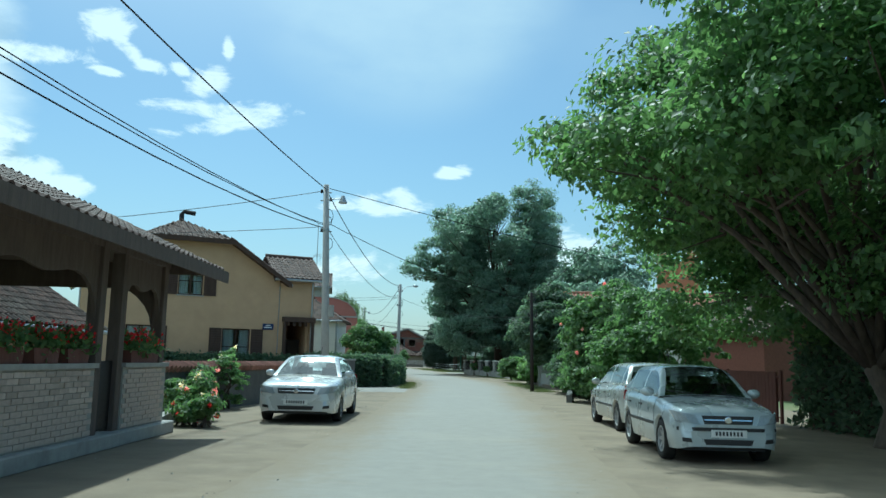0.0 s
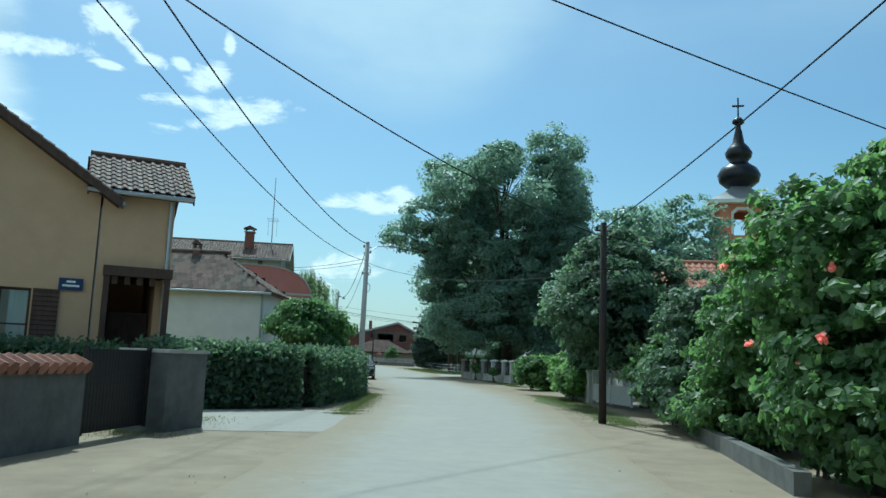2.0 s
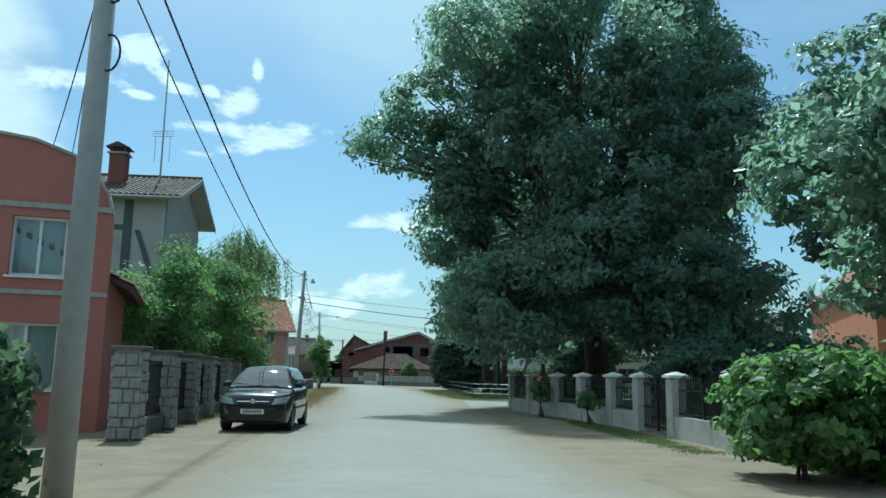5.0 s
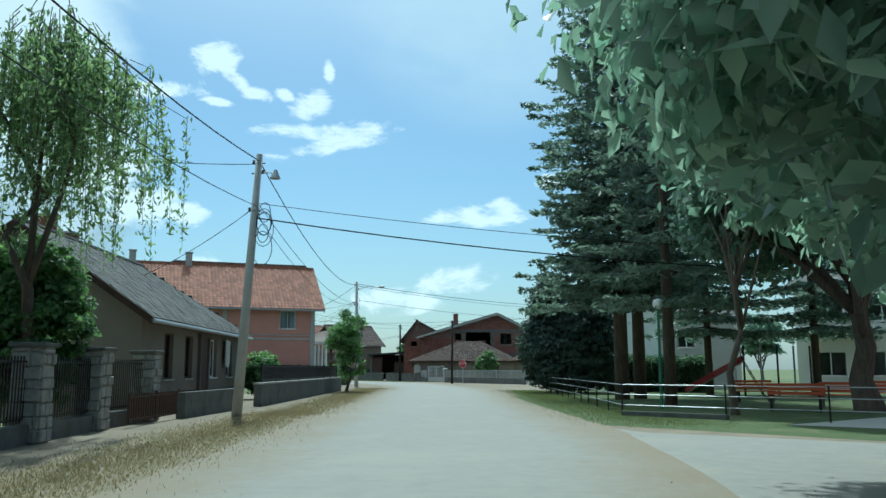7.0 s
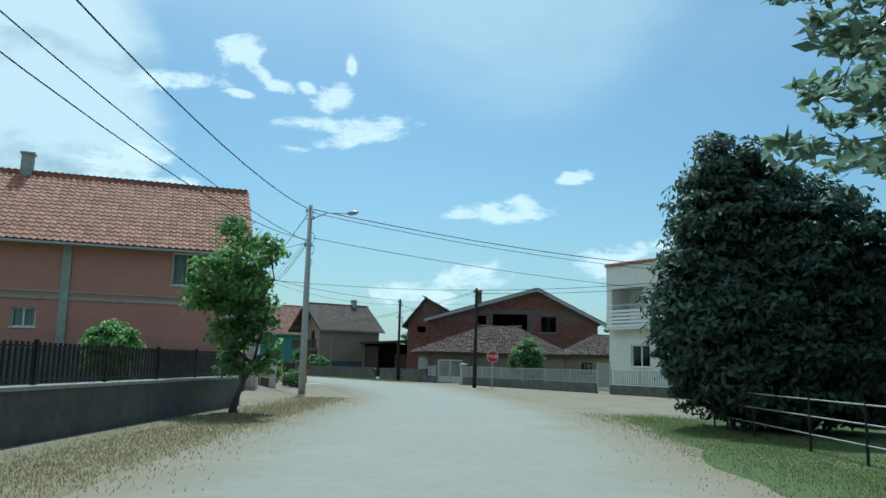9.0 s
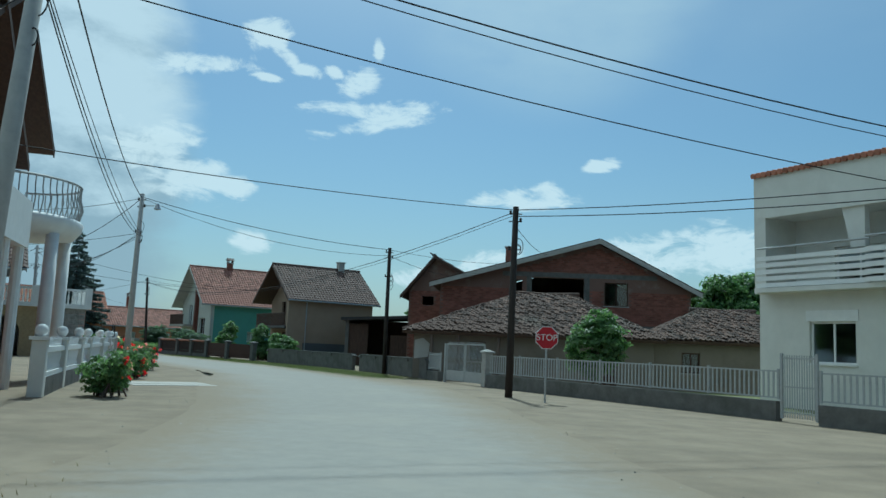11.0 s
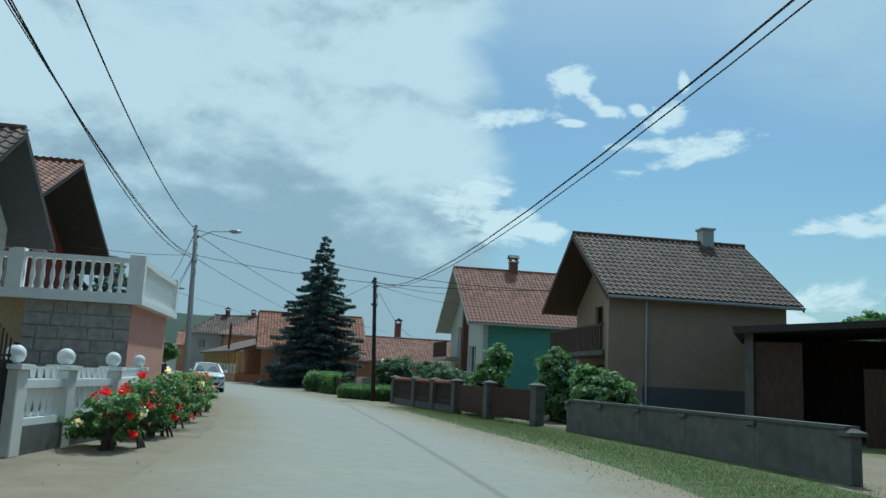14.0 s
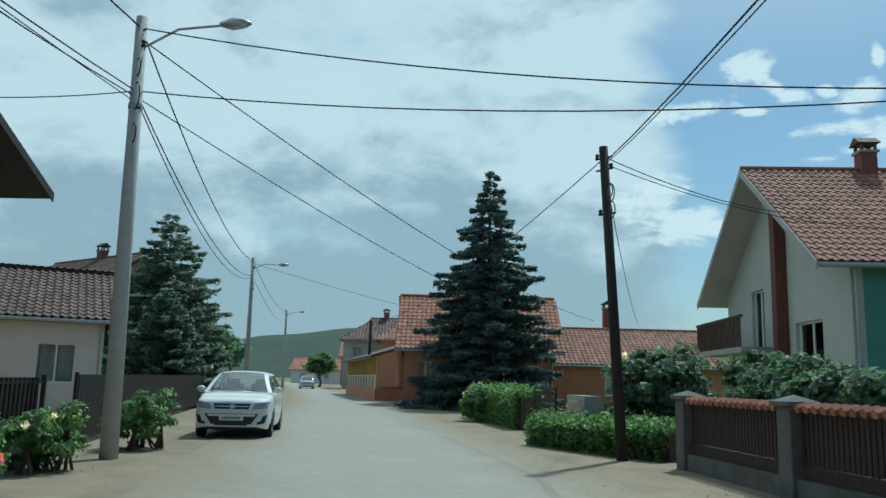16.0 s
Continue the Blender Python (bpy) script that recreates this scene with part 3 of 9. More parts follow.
def bush(name, at, lobes, n, leaf, material, label, seed, category="bush", blooms=(), group="", clump=0.22, long=1.5, stems=6):
    """A shrub: a few stems, a crown of leaves and, where given, blooms as clusters of petals."""
    rng = np.random.default_rng(seed)
    ob = thing(name, label, category, group, at)
    s = Shape()
    for x, y, z, a, c, h in lobes:
        for _ in range(stems):
            t = Vector((x + rng.normal() * a * 0.5, y + rng.normal() * c * 0.5, z + rng.uniform(-0.3, 0.6) * h))
            s.tube([(x * 0.75 + rng.normal() * 0.1, y * 0.95 + rng.normal() * 0.1, -0.03), (x * 0.9, y, z * 0.5), t], [0.025, 0.018, 0.005], 5, False)
    part("stem_growth", s, BARK, ob)
    pts, face = crown_leaves(rng, lobes, n, clump, 0.4)
    part("leaves", scatter_mesh("leaves", pts, leaf, 0.2, rng=rng, long=long, facing=face), material, ob)
    for petal, count, size in blooms:
        spots, _ = crown_leaves(rng, [(x, y, z + 0.1 * h, a * 1.06, c * 1.06, h * 1.06) for x, y, z, a, c, h in lobes], count * 9, 0.02, 0.97)
        spots = spots[rng.permutation(len(spots))[:count]]
        for p in spots:
            q = p + rng.normal(size=(16, 3)) * size * 0.33
            part("bloom", scatter_mesh("bloom", q, size * 0.75, 0.0, rng=rng, long=1.0), petal, ob)
    return ob


def tile_mesh(w, l, kind):
    """One roof tile, its run upslope along +y: a roll beside a shallow pan, or a flat tile with a thick lower edge."""
    s = Shape()
    if kind == "flat":
        return s.box(-w * 0.48, w * 0.48, 0, l * 1.06, 0.0, 0.022).mesh("tile")
    cols = [(-0.5, 0.0), (-0.34, 0.05), (-0.18, 0.062), (-0.02, 0.04), (0.14, 0.006), (0.5, 0.0)]
    v = [(u * w, y, z * w * 3.2 + dz) for y, dz in ((0, 0.03), (l * 1.08, 0.0)) for u, z in cols]
    v += [(u * w, 0, z * w * 3.2) for u, z in cols]
    f = [(i, i + 1, 7 + i, 6 + i) for i in range(5)] + [(12 + i, 13 + i, 1 + i, i) for i in range(5)]
    return s.add(v, f).mesh("tile")


TILE_CACHE = {}


def tiles(parent, poly, up, w, l, material, kind="roll", singles=0, rng_seed=1, ragged=0.0):
    """Covers the flat roof face poly with tiles laid in courses. The first singles are parts of their own, the rest one mesh."""
    rng = np.random.default_rng(rng_seed)
    q = [Vector(p) for p in poly]
    nrm = (q[1] - q[0]).cross(q[-1] - q[0]).normalized()
    if nrm.z < 0:
        nrm = -nrm
    up = Vector(up)
    up = (up - nrm * up.dot(nrm)).normalized()
    side = up.cross(nrm)
    uv = [((p - q[0]).dot(side), (p - q[0]).dot(up)) for p in q]
    us, vs = [p[0] for p in uv], [p[1] for p in uv]
    key = (w, l, kind, material.name)
    if key not in TILE_CACHE:
        TILE_CACHE[key] = tile_mesh(w, l, kind)
        TILE_CACHE[key].materials.append(material)
    one = TILE_CACHE[key]
    tv = np.array([v.co[:] for v in one.vertices])
    tf = [tuple(p.vertices) for p in one.polygons]

    def inside(u, v):
        hit = False
        for (a, b), (c, d) in zip(uv, uv[1:] + uv[:1]):
            if (b > v) != (d > v) and u < (c - a) * (v - b) / (d - b) + a:
                hit = not hit
        return hit

    basis = np.array([side[:], up[:], nrm[:]])
    rest_v, rest_f, made = [], [], 0
    v = min(vs) + 0.02
    row = 0
    while v < max(vs) - 0.3 * l:
        u = min(us) + w / 2 + (0.5 * w if kind == "flat" and row % 2 else 0)
        while u < max(us):
            if inside(u, v + 0.4 * l):
                dz = 0.02 + ragged * rng.uniform(0, 1)
                base = np.array((q[0] + side * u + up * v + nrm * dz)[:])
                turn = ragged * rng.normal() * 2.0
                cs, sn = math.cos(turn), math.sin(turn)
                if made < singles:
                    ob = new("tile", one)
                    ob.parent = parent
                    ax = side * cs + up * sn
                    ay = up * cs - side * sn
                    ob.matrix_basis = Matrix(((ax.x, ay.x, nrm.x, base[0]), (ax.y, ay.y, nrm.y, base[1]), (ax.z, ay.z, nrm.z, base[2]), (0, 0, 0, 1)))
                    made += 1
                else:
                    loc = tv @ np.array([[cs, sn, 0], [-sn, cs, 0], [0, 0, 1]])
                    n0 = len(rest_v)
                    rest_v += [tuple(p) for p in (loc @ basis + base)]
                    rest_f += [tuple(n0 + i for i in f) for f in tf]
            u += w
        v += l
        row += 1
    if rest_v:
        s = Shape()
        s.v, s.f = rest_v, rest_f
        ob = part("tiles", s, material, parent)
        ob["kind"] = "stuff"


def wall_cells(shape, u0, u1, z0, z1, holes, a, b, axis="y"):
    """A straight wall from u0 to u1, a to b thick, with rectangular openings right through it, as one joined solid."""
    us = sorted({u0, u1, *[min(max(h[i], u0), u1) for h in holes for i in (0, 1)]})
    zs = sorted({z0, z1, *[min(max(h[i], z0), z1) for h in holes for i in (2, 3)]})
    nu, nz = len(us) - 1, len(zs) - 1
    solid = lambda i, k: 0 <= i < nu and 0 <= k < nz and not any(h[0] < (us[i] + us[i + 1]) / 2 < h[1] and h[2] < (zs[k] + zs[k + 1]) / 2 < h[3] for h in holes)
    seen, v, f = {}, [], []

    def at(i, k, d):
        if (i, k, d) not in seen:
            seen[i, k, d] = len(v)
            v.append((us[i], (a, b)[d], zs[k]) if axis == "y" else ((a, b)[d], us[i], zs[k]))
        return seen[i, k, d]

    for i in range(nu):
        for k in range(nz):
            if not solid(i, k):
                continue
            q = ((i, k), (i + 1, k), (i + 1, k + 1), (i, k + 1))
            f.append(tuple(at(*p, 0) for p in q))
            f.append(tuple(at(*p, 1) for p in reversed(q)))
            for (p, r), (di, dk) in zip(zip(q, q[1:] + q[:1]), ((0, -1), (1, 0), (0, 1), (-1, 0))):
                if not solid(i + di, k + dk):
                    f.append((at(*r, 0), at(*p, 0), at(*p, 1), at(*r, 1)))
    shape.add(v, f if axis == "y" else [tuple(reversed(c)) for c in f])


def window(parent, u0, u1, z0, z1, face, axis="y", out=-1, frame_mat=None, shutters=None, bars=1, curtain=True, sill=True, depth=0.12, name="window", rungs=0):
    """Frame, panes, sill and curtain in an opening; face is the wall's outer plane and out the way it looks."""
    frame_mat = frame_mat or WHITE
    d0, d1 = sorted((face - out * depth, face - out * (depth + 0.06)))
    win = new(name)
    win.parent = parent
    win.empty_display_size = 0.1

    def bx(s, a, b, c, d, p, q):
        (s.box(a, b, c, d, p, q) if axis == "y" else s.box(c, d, a, b, p, q))

    w = 0.06
    s = Shape()
    bx(s, u0, u1, d0, d1, z0, z0 + w), bx(s, u0, u1, d0, d1, z1 - w, z1)
    bx(s, u0, u0 + w, d0, d1, z0 + w, z1 - w), bx(s, u1 - w, u1, d0, d1, z0 + w, z1 - w)
    for i in range(1, bars + 1):
        m = u0 + (u1 - u0) * i / (bars + 1)
        bx(s, m - w / 2, m + w / 2, d0, d1, z0 + w, z1 - w)
    for i in range(1, rungs + 1):
        m = z0 + (z1 - z0) * i / (rungs + 1)
        bx(s, u0 + w, u1 - w, d0 + 0.01, d1 - 0.01, m - w / 3, m + w / 3)
    part("window_frame", s, frame_mat, win)
    mid = (d0 + d1) / 2
    s = Shape()
    bx(s, u0 + w, u1 - w, mid - 0.004, mid + 0.004, z0 + w, z1 - w)
    pane = part("pane", s, GLASS, win)
    pane.visible_shadow = False
    if sill:
        s = Shape()
        a, b = sorted((face - out * depth, face + out * 0.06))
        bx(s, u0 - 0.06, u1 + 0.06, a, b, z0 - 0.05, z0 - 0.002)
        part("window_sill", s, frame_mat if frame_mat is not WOOD_DARK else CONCRETE, win)
    if curtain:
        s = Shape()
        back = face - out * (depth + 0.2)
        n = 14
        for i in range(n):
            a, b = u0 + (u1 - u0) * i / n, u0 + (u1 - u0) * (i + 1) / n
            if curtain == "half" and n * 0.36 < i < n * 0.64:
                continue
            ya, yb = back + 0.03 * math.sin(i * 2.1), back + 0.03 * math.sin((i + 1) * 2.1)
            v = [(a, ya, z0), (b, yb, z0), (b, yb, z1), (a, ya, z1)]
            s.add(v if axis == "y" else [(p[1], p[0], p[2]) for p in v], [(0, 1, 2, 3)])
        part("curtain", s, CURTAIN, win)
    if shutters:
        for a, b in ((u0 - 0.62, u0 - 0.04), (u1 + 0.04, u1 + 0.62)):
            s = Shape()
            c, d = sorted((face + out * 0.01, face + out * 0.06))
            k = 14
            near, far_ = (c, d) if out > 0 else (d, c)
            saw = [(near, z1), (near, z0), (far_, z0), (far_, z0 + 0.07)]
            for i in range(k):
                za, zb = z0 + 0.07 + (z1 - z0 - 0.14) * i / k, z0 + 0.07 + (z1 - z0 - 0.14) * (i + 1) / k
                saw += [(far_, za + 0.008), (far_ - out * 0.022, zb - 0.004)]
            saw += [(far_, z1 - 0.07), (far_, z1)]
            s.prism(saw, a, b, "x") if axis == "y" else s.prism(saw, a, b, "y")
            part("shutter", s, shutters, win, "dark louvred shutter")
    return win


def brick_courses(parent, u0, u1, z0, z1, face, holes, material, axis="y", out=-1, bw=0.25, bh=0.075, gap=0.012, singles=0, proud=0.012, seed=3, name="brick", skip=None):
    """Bricks laid in bond over a wall face, a little proud of the mortar."""
    rng = np.random.default_rng(seed)
    one = Shape().box(-(bw - gap) / 2, (bw - gap) / 2, -0.012, 0.012, -(bh - gap) / 2, (bh - gap) / 2).mesh(name)
    one.materials.append(material)
    rest = Shape()
    made, row = 0, 0
    z = z0 + bh / 2
    while z + bh / 2 <= z1 + 1e-6:
        u = u0 + (bw / 2 if row % 2 else 0) + bw / 2
        while u + bw / 2 <= u1 + 1e-6:
            if not any(h[0] - 0.05 < u < h[1] + 0.05 and h[2] - 0.02 < z < h[3] + 0.02 for h in holes) and not (skip and skip(u, z)):
                d = face + out * (proud - 0.006 + rng.uniform(-0.004, 0.004))
                if made < singles:
                    ob = new(name, one)
                    ob.parent = parent
                    ob.matrix_basis = pose(u, d, z) if axis == "y" else pose(d, u, z, 0, 0, 90)
                    made += 1
                elif axis == "y":
                    rest.box(u - (bw - gap) / 2, u + (bw - gap) / 2, d - 0.012, d + 0.012, z - (bh - gap) / 2, z + (bh - gap) / 2)
                else:
                    rest.box(d - 0.012, d + 0.012, u - (bw - gap) / 2, u + (bw - gap) / 2, z - (bh - gap) / 2, z + (bh - gap) / 2)
            u += bw
        z += bh
        row += 1
    if rest.v:
        ob = part(name + "work", rest, material, parent)
        ob["kind"] = "stuff"

# ---- ground, road, verges ----
def resample(pts, n):
    p = np.array(pts, float)
    # smooth the corners a little, then walk along it in even steps
    for _ in range(2):
        q = np.concatenate([p[:1], np.stack([0.75 * p[:-1] + 0.25 * p[1:], 0.25 * p[:-1] + 0.75 * p[1:]], 1).reshape(-1, 2), p[-1:]])
        p = q
    s = np.r_[0, np.cumsum(np.linalg.norm(np.diff(p, axis=0), axis=1))]
    t = np.linspace(0, s[-1], n)
    return np.stack([np.interp(t, s, p[:, 0]), np.interp(t, s, p[:, 1])], 1)


def strip(a, b, z, rows=3, edge=0.0, seed=0):
    """A sheet between two edge lines, its edges broken a little."""
    rng = np.random.default_rng(seed)
    n = len(a)
    a, b = a.copy(), b.copy()
    if edge:
        knots = np.linspace(0, n - 1, max(4, n // 7))
        for line in (a, b):
            slow = np.stack([np.interp(np.arange(n), knots, rng.normal(size=len(knots))) for _ in (0, 1)], 1)
            line += (slow * 2.2 + rng.normal(size=line.shape)) * edge
    s = Shape()
    v = [(*(a[i] * (1 - j / rows) + b[i] * j / rows), z) for i in range(n) for j in range(rows + 1)]
    k = rows + 1
    s.add(v, [(i * k + j, i * k + j + 1, (i + 1) * k + j + 1, (i + 1) * k + j) for i in range(n - 1) for j in range(rows)])
    return s


ROAD_L = [(-0.6, -60), (-0.3, 0), (0.05, 10), (0.5, 20), (0.7, 30), (0.85, 40), (0.7, 50), (0.0, 58), (-1.0, 66.4), (-2.5, 78), (-3.9, 90), (-5.6, 100.7), (-6.2, 106), (-7.4, 114), (-9.0, 124),
          (-10.2, 132.4), (-11.4, 137.7), (-13.3, 143), (-16, 148.2), (-18.4, 153), (-21, 157.6), (-25, 162.4), (-31.1, 169.2), (-38, 175.3), (-43.5, 180.1), (-50, 184.7), (-60, 192), (-73, 202), (-104, 222), (-200, 281)]
ROAD_R = [(3.4, -60), (3.5, 0), (3.7, 10), (4.5, 20), (4.75, 30), (5.1, 37), (5.4, 45), (5.3, 52), (4.9, 58), (3.8, 66), (3.1, 73.5), (2.3, 82), (1.9, 90), (1.5, 96), (0.6, 101), (-0.4, 106.5),
          (-1.4, 113), (-2.4, 122), (-4.0, 130.5), (-5.5, 136), (-7.3, 142.3), (-9.0, 148), (-11.3, 154.4), (-14.5, 158.4), (-18.0, 163), (-21.1, 166.6), (-24.8, 171), (-30, 175.5), (-34.6, 179.8), (-44.6, 187.6), (-57.7, 196.5), (-71.7, 207.8), (-105, 226.5), (-201, 286)]
rl, rr = resample(ROAD_L, 420), resample(ROAD_R, 420)
# the road is laid a little wider than its clear width; its rim is buried in sand
wide_l, wide_r = rl + (rl - rr) * 0.11, rr + (rr - rl) * 0.11
road = single("road", strip(wide_l, wide_r, 0.014, 12, 0.03, 1), ROAD_MAT, "sun-bleached grey village road with crumbling sandy edges", "road", kind="structure")
near_edge = road.data.attributes.new("edge", "FLOAT", "POINT")
near_edge.data.foreach_set("value", [abs(j / 6 - 1) for _ in range(len(rl)) for j in range(13)])
side = Shape()
side.add([(x, y, 0.010) for x, y in ((1.2, 36.0), (1.2, 42.6), (-0.5, 41.6), (-4.4, 39.2), (-24, 35.0), (-24, 29.5), (-3.2, 34.9))], [tuple(range(7))])
single("side_street", side, ASPHALT, "worn grey asphalt of a side street mouth", "road", kind="structure")
side = Shape()
side.add([(x, y, 0.010) for x, y in ((1.6, 84.5), (4.6, 86.0), (12, 83.0), (40, 70), (44, 78), (14, 90.4), (6.6, 93.4), (2.6, 95.4), (0.8, 98.5))], [tuple(range(9))])
single("side_street", side, ASPHALT, "grey asphalt side street beside the park", "road", kind="structure")

# the land: one sheet out to the horizon, sandy along the road and meadow beyond
gs = Shape()
n_g = 60
xs = [-2500, -1200, -600, -300] + list(np.linspace(-220, 80, 61)) + [160, 400, 900, 2500]
ys = [-2500, -900, -300] + list(np.linspace(-80, 300, 77)) + [400, 700, 1300, 3000]
gs.add([(x, y, 0.0) for y in ys for x in xs], [(j * len(xs) + i, j * len(xs) + i + 1, (j + 1) * len(xs) + i + 1, (j + 1) * len(xs) + i) for j in range(len(ys) - 1) for i in range(len(xs) - 1)])
ground = single("ground", gs, FIELD, "flat village ground of meadow and bare earth", "ground", kind="structure")


def offset(line, d):
    """A line moved d metres to the right of its run."""
    t = np.gradient(line, axis=0)
    t /= np.linalg.norm(t, axis=1)[:, None] + 1e-9
    return line + np.stack([t[:, 1], -t[:, 0]], 1) * d


mid = (rl + rr) / 2
single("dirt_shoulder", strip(offset(rl, -7.5), offset(rr, 9.0), 0.004, 8, 0.25, 5), DIRT, "pale sandy dirt shoulders with stains and ruts", "ground", kind="structure")


def along(line, y0, y1):
    return line[(line[:, 1] >= y0) & (line[:, 1] <= y1)]


def verge(line, y0, y1, d0, d1, seed, label="green grass verge", material=None):
    seg = along(line, y0, y1)
    a, b = offset(seg, d0), offset(seg, d1)
    taper = np.sin(np.linspace(0.05, math.pi - 0.05, len(seg)))[:, None] ** 0.3
    c = (a + b) / 2
    return single("grass_verge", strip(c + (a - c) * taper, c + (b - c) * taper, 0.008, 4, 0.12, seed), material or TURF, label, "grass", kind="structure"), c, abs(d1 - d0) / 2


def blades(name, pts, h, material, label, seed):
    rng = np.random.default_rng(seed)
    n = len(pts)
    a = rng.uniform(0, 2 * math.pi, n)
    d = np.stack([np.cos(a), np.sin(a), np.zeros(n)], 1)
    hh = (h * rng.uniform(0.4, 1.3, n))[:, None]
    lean = rng.normal(size=(n, 3)) * 0.4
    lean[:, 2] = 1
    base = np.concatenate([pts, np.full((n, 1), 0.008)], 1)
    v = np.stack([base - d * 0.007, base + d * 0.007, base + lean * hh], 1).reshape(-1, 3)
    me = bpy.data.meshes.new(name)
    me.vertices.add(3 * n)
    me.vertices.foreach_set("co", v.ravel())
    me.loops.add(3 * n)
    me.loops.foreach_set("vertex_index", np.arange(3 * n))
    me.polygons.add(n)
    me.polygons.foreach_set("loop_start", np.arange(0, 3 * n, 3))
    me.update(calc_edges=True)
    return single(name, me, material, label, "grass", kind="stuff")


g_rng = np.random.default_rng(8)
VERGES = [(rl, 40, 52, -0.2, -1.1, 2600, "g"), (rr, 40, 56, 1.0, 2.4, 3000, "g"), (rl, 66, 82, -2.6, -3.4, 2600, "g"), (rr, 66, 84, 2.6, 3.7, 3000, "g"), (rl, 82, 102, -0.5, -3.0, 5200, "d"),
          (rl, 100, 134, -0.3, -2.8, 6500, "d"), (rr, 98, 128, 0.5, 4.2, 12000, "g"), (rr, 161, 183, 0.4, 4.0, 13000, "g"), (rl, 34, 37.5, -2.6, -4.4, 700, "g")]
for i, (line, y0, y1, d0, d1, n, k) in enumerate(VERGES):
    n *= 4
    _, c, half = verge(line, y0, y1, d0, d1, 20 + i, "short green grass verge" if k == "g" else "dry yellowing grass verge", TURF if k == "g" else DRY_TURF)
    p = c[g_rng.integers(0, len(c), n)] + np.stack([g_rng.normal(size=n), g_rng.normal(size=n)], 1) * half * 0.5
    blades("grass_blades", p, 0.035 if k == "g" else 0.05, GRASS if k == "g" else DRY, "short grass" if k == "g" else "dry tufts of grass", 40 + i)
# the park lawn
lawn = Shape()
lawn.add([(x, y, 0.006) for x, y in ((1.0, 98.2), (6.6, 94.0), (30, 84), (44, 130), (6, 136), (0.2, 128))], [tuple(range(6))])
single("park_lawn", lawn, TURF, "mown park lawn under the trees", "grass", kind="structure")
path = Shape()
path.add([(x, y, 0.012) for x, y in ((6.2, 98.2), (9.5, 96.4), (20, 104), (30, 118), (27, 120), (16, 108))], [tuple(range(6))])
single("park_path", path, PAVING, "pale paved path across the park", "path", kind="structure")
# the wooded hills behind the end of the street
hs = Shape()
hv = []
for j in range(9):
    for i in range(60):
        a = radians(38 + i * 1.0)
        r = 620 + 120 * j
        h = (34 + 38 * math.sin(i * 0.11 + 0.4) + 9 * noise.noise((i * 0.21, j * 0.5, 0))) * min(1, j / 4) * (1 if j < 6 else 0.9)
        hv.append((-34 - math.sin(a) * r, 175 + math.cos(a) * r, max(-1, h)))
hs.add(hv, [(j * 60 + i, j * 60 + i + 1, (j + 1) * 60 + i + 1, (j + 1) * 60 + i) for j in range(8) for i in range(59)])
single("backdrop", hs, FOREST, "low wooded hills far behind the village", "hill", kind="structure", smooth=True)

# ---- houses ----
def chimney(parent, x, y, z0, z1, w=0.5, material=None, cap="hood"):
    c = new("chimney")
    c.parent = parent
    c.empty_display_size = 0.1
    part("flue_block", Shape().box(x - w / 2, x + w / 2, y - w / 2, y + w / 2, z0, z1), material or BRICK_RED, c)
    part("rim", Shape().box(x - w * 0.62, x + w * 0.62, y - w * 0.62, y + w * 0.62, z1, z1 + 0.08), CONCRETE, c)
    if cap == "hood":
        s = Shape()
        for i in (-1, 1):
            for j in (-1, 1):
                s.box(x + i * w * 0.42 - 0.04, x + i * w * 0.42 + 0.04, y + j * w * 0.42 - 0.04, y + j * w * 0.42 + 0.04, z1 + 0.08, z1 + 0.3)
        s.prism([(x - w * 0.75, z1 + 0.3), (x + w * 0.75, z1 + 0.3), (x, z1 + 0.55)], y - w * 0.7, y + w * 0.7)
        part("cowl", s, TILE_BROWN, c)
    return c


def fit_openings(parent, specs, face, axis, out):
    for u0, u1, z0, z1, kw in specs:
        kw = dict(kw)
        if kw.get("kind") == "open":
            continue
        if kw.get("kind") == "door":
            s = Shape()
            a, b = sorted((face - out * 0.1, face - out * 0.16))
            (s.box(u0, u1, a, b, z0, z1) if axis == "y" else s.box(a, b, u0, u1, z0, z1))
            d = part("door", s, kw.get("material", WOOD_DARK), parent)
            s = Shape()
            c, e = sorted((face - out * 0.1, face - out * 0.04))
            hu = u0 + 0.12
            (s.box(hu, hu + 0.12, c, e, z0 + 1.0, z0 + 1.03) if axis == "y" else s.box(c, e, hu, hu + 0.12, z0 + 1.0, z0 + 1.03))
            part("door_handle", s, CHROME, d)
            continue
        window(parent, u0, u1, z0, z1, face, axis, out, **kw)


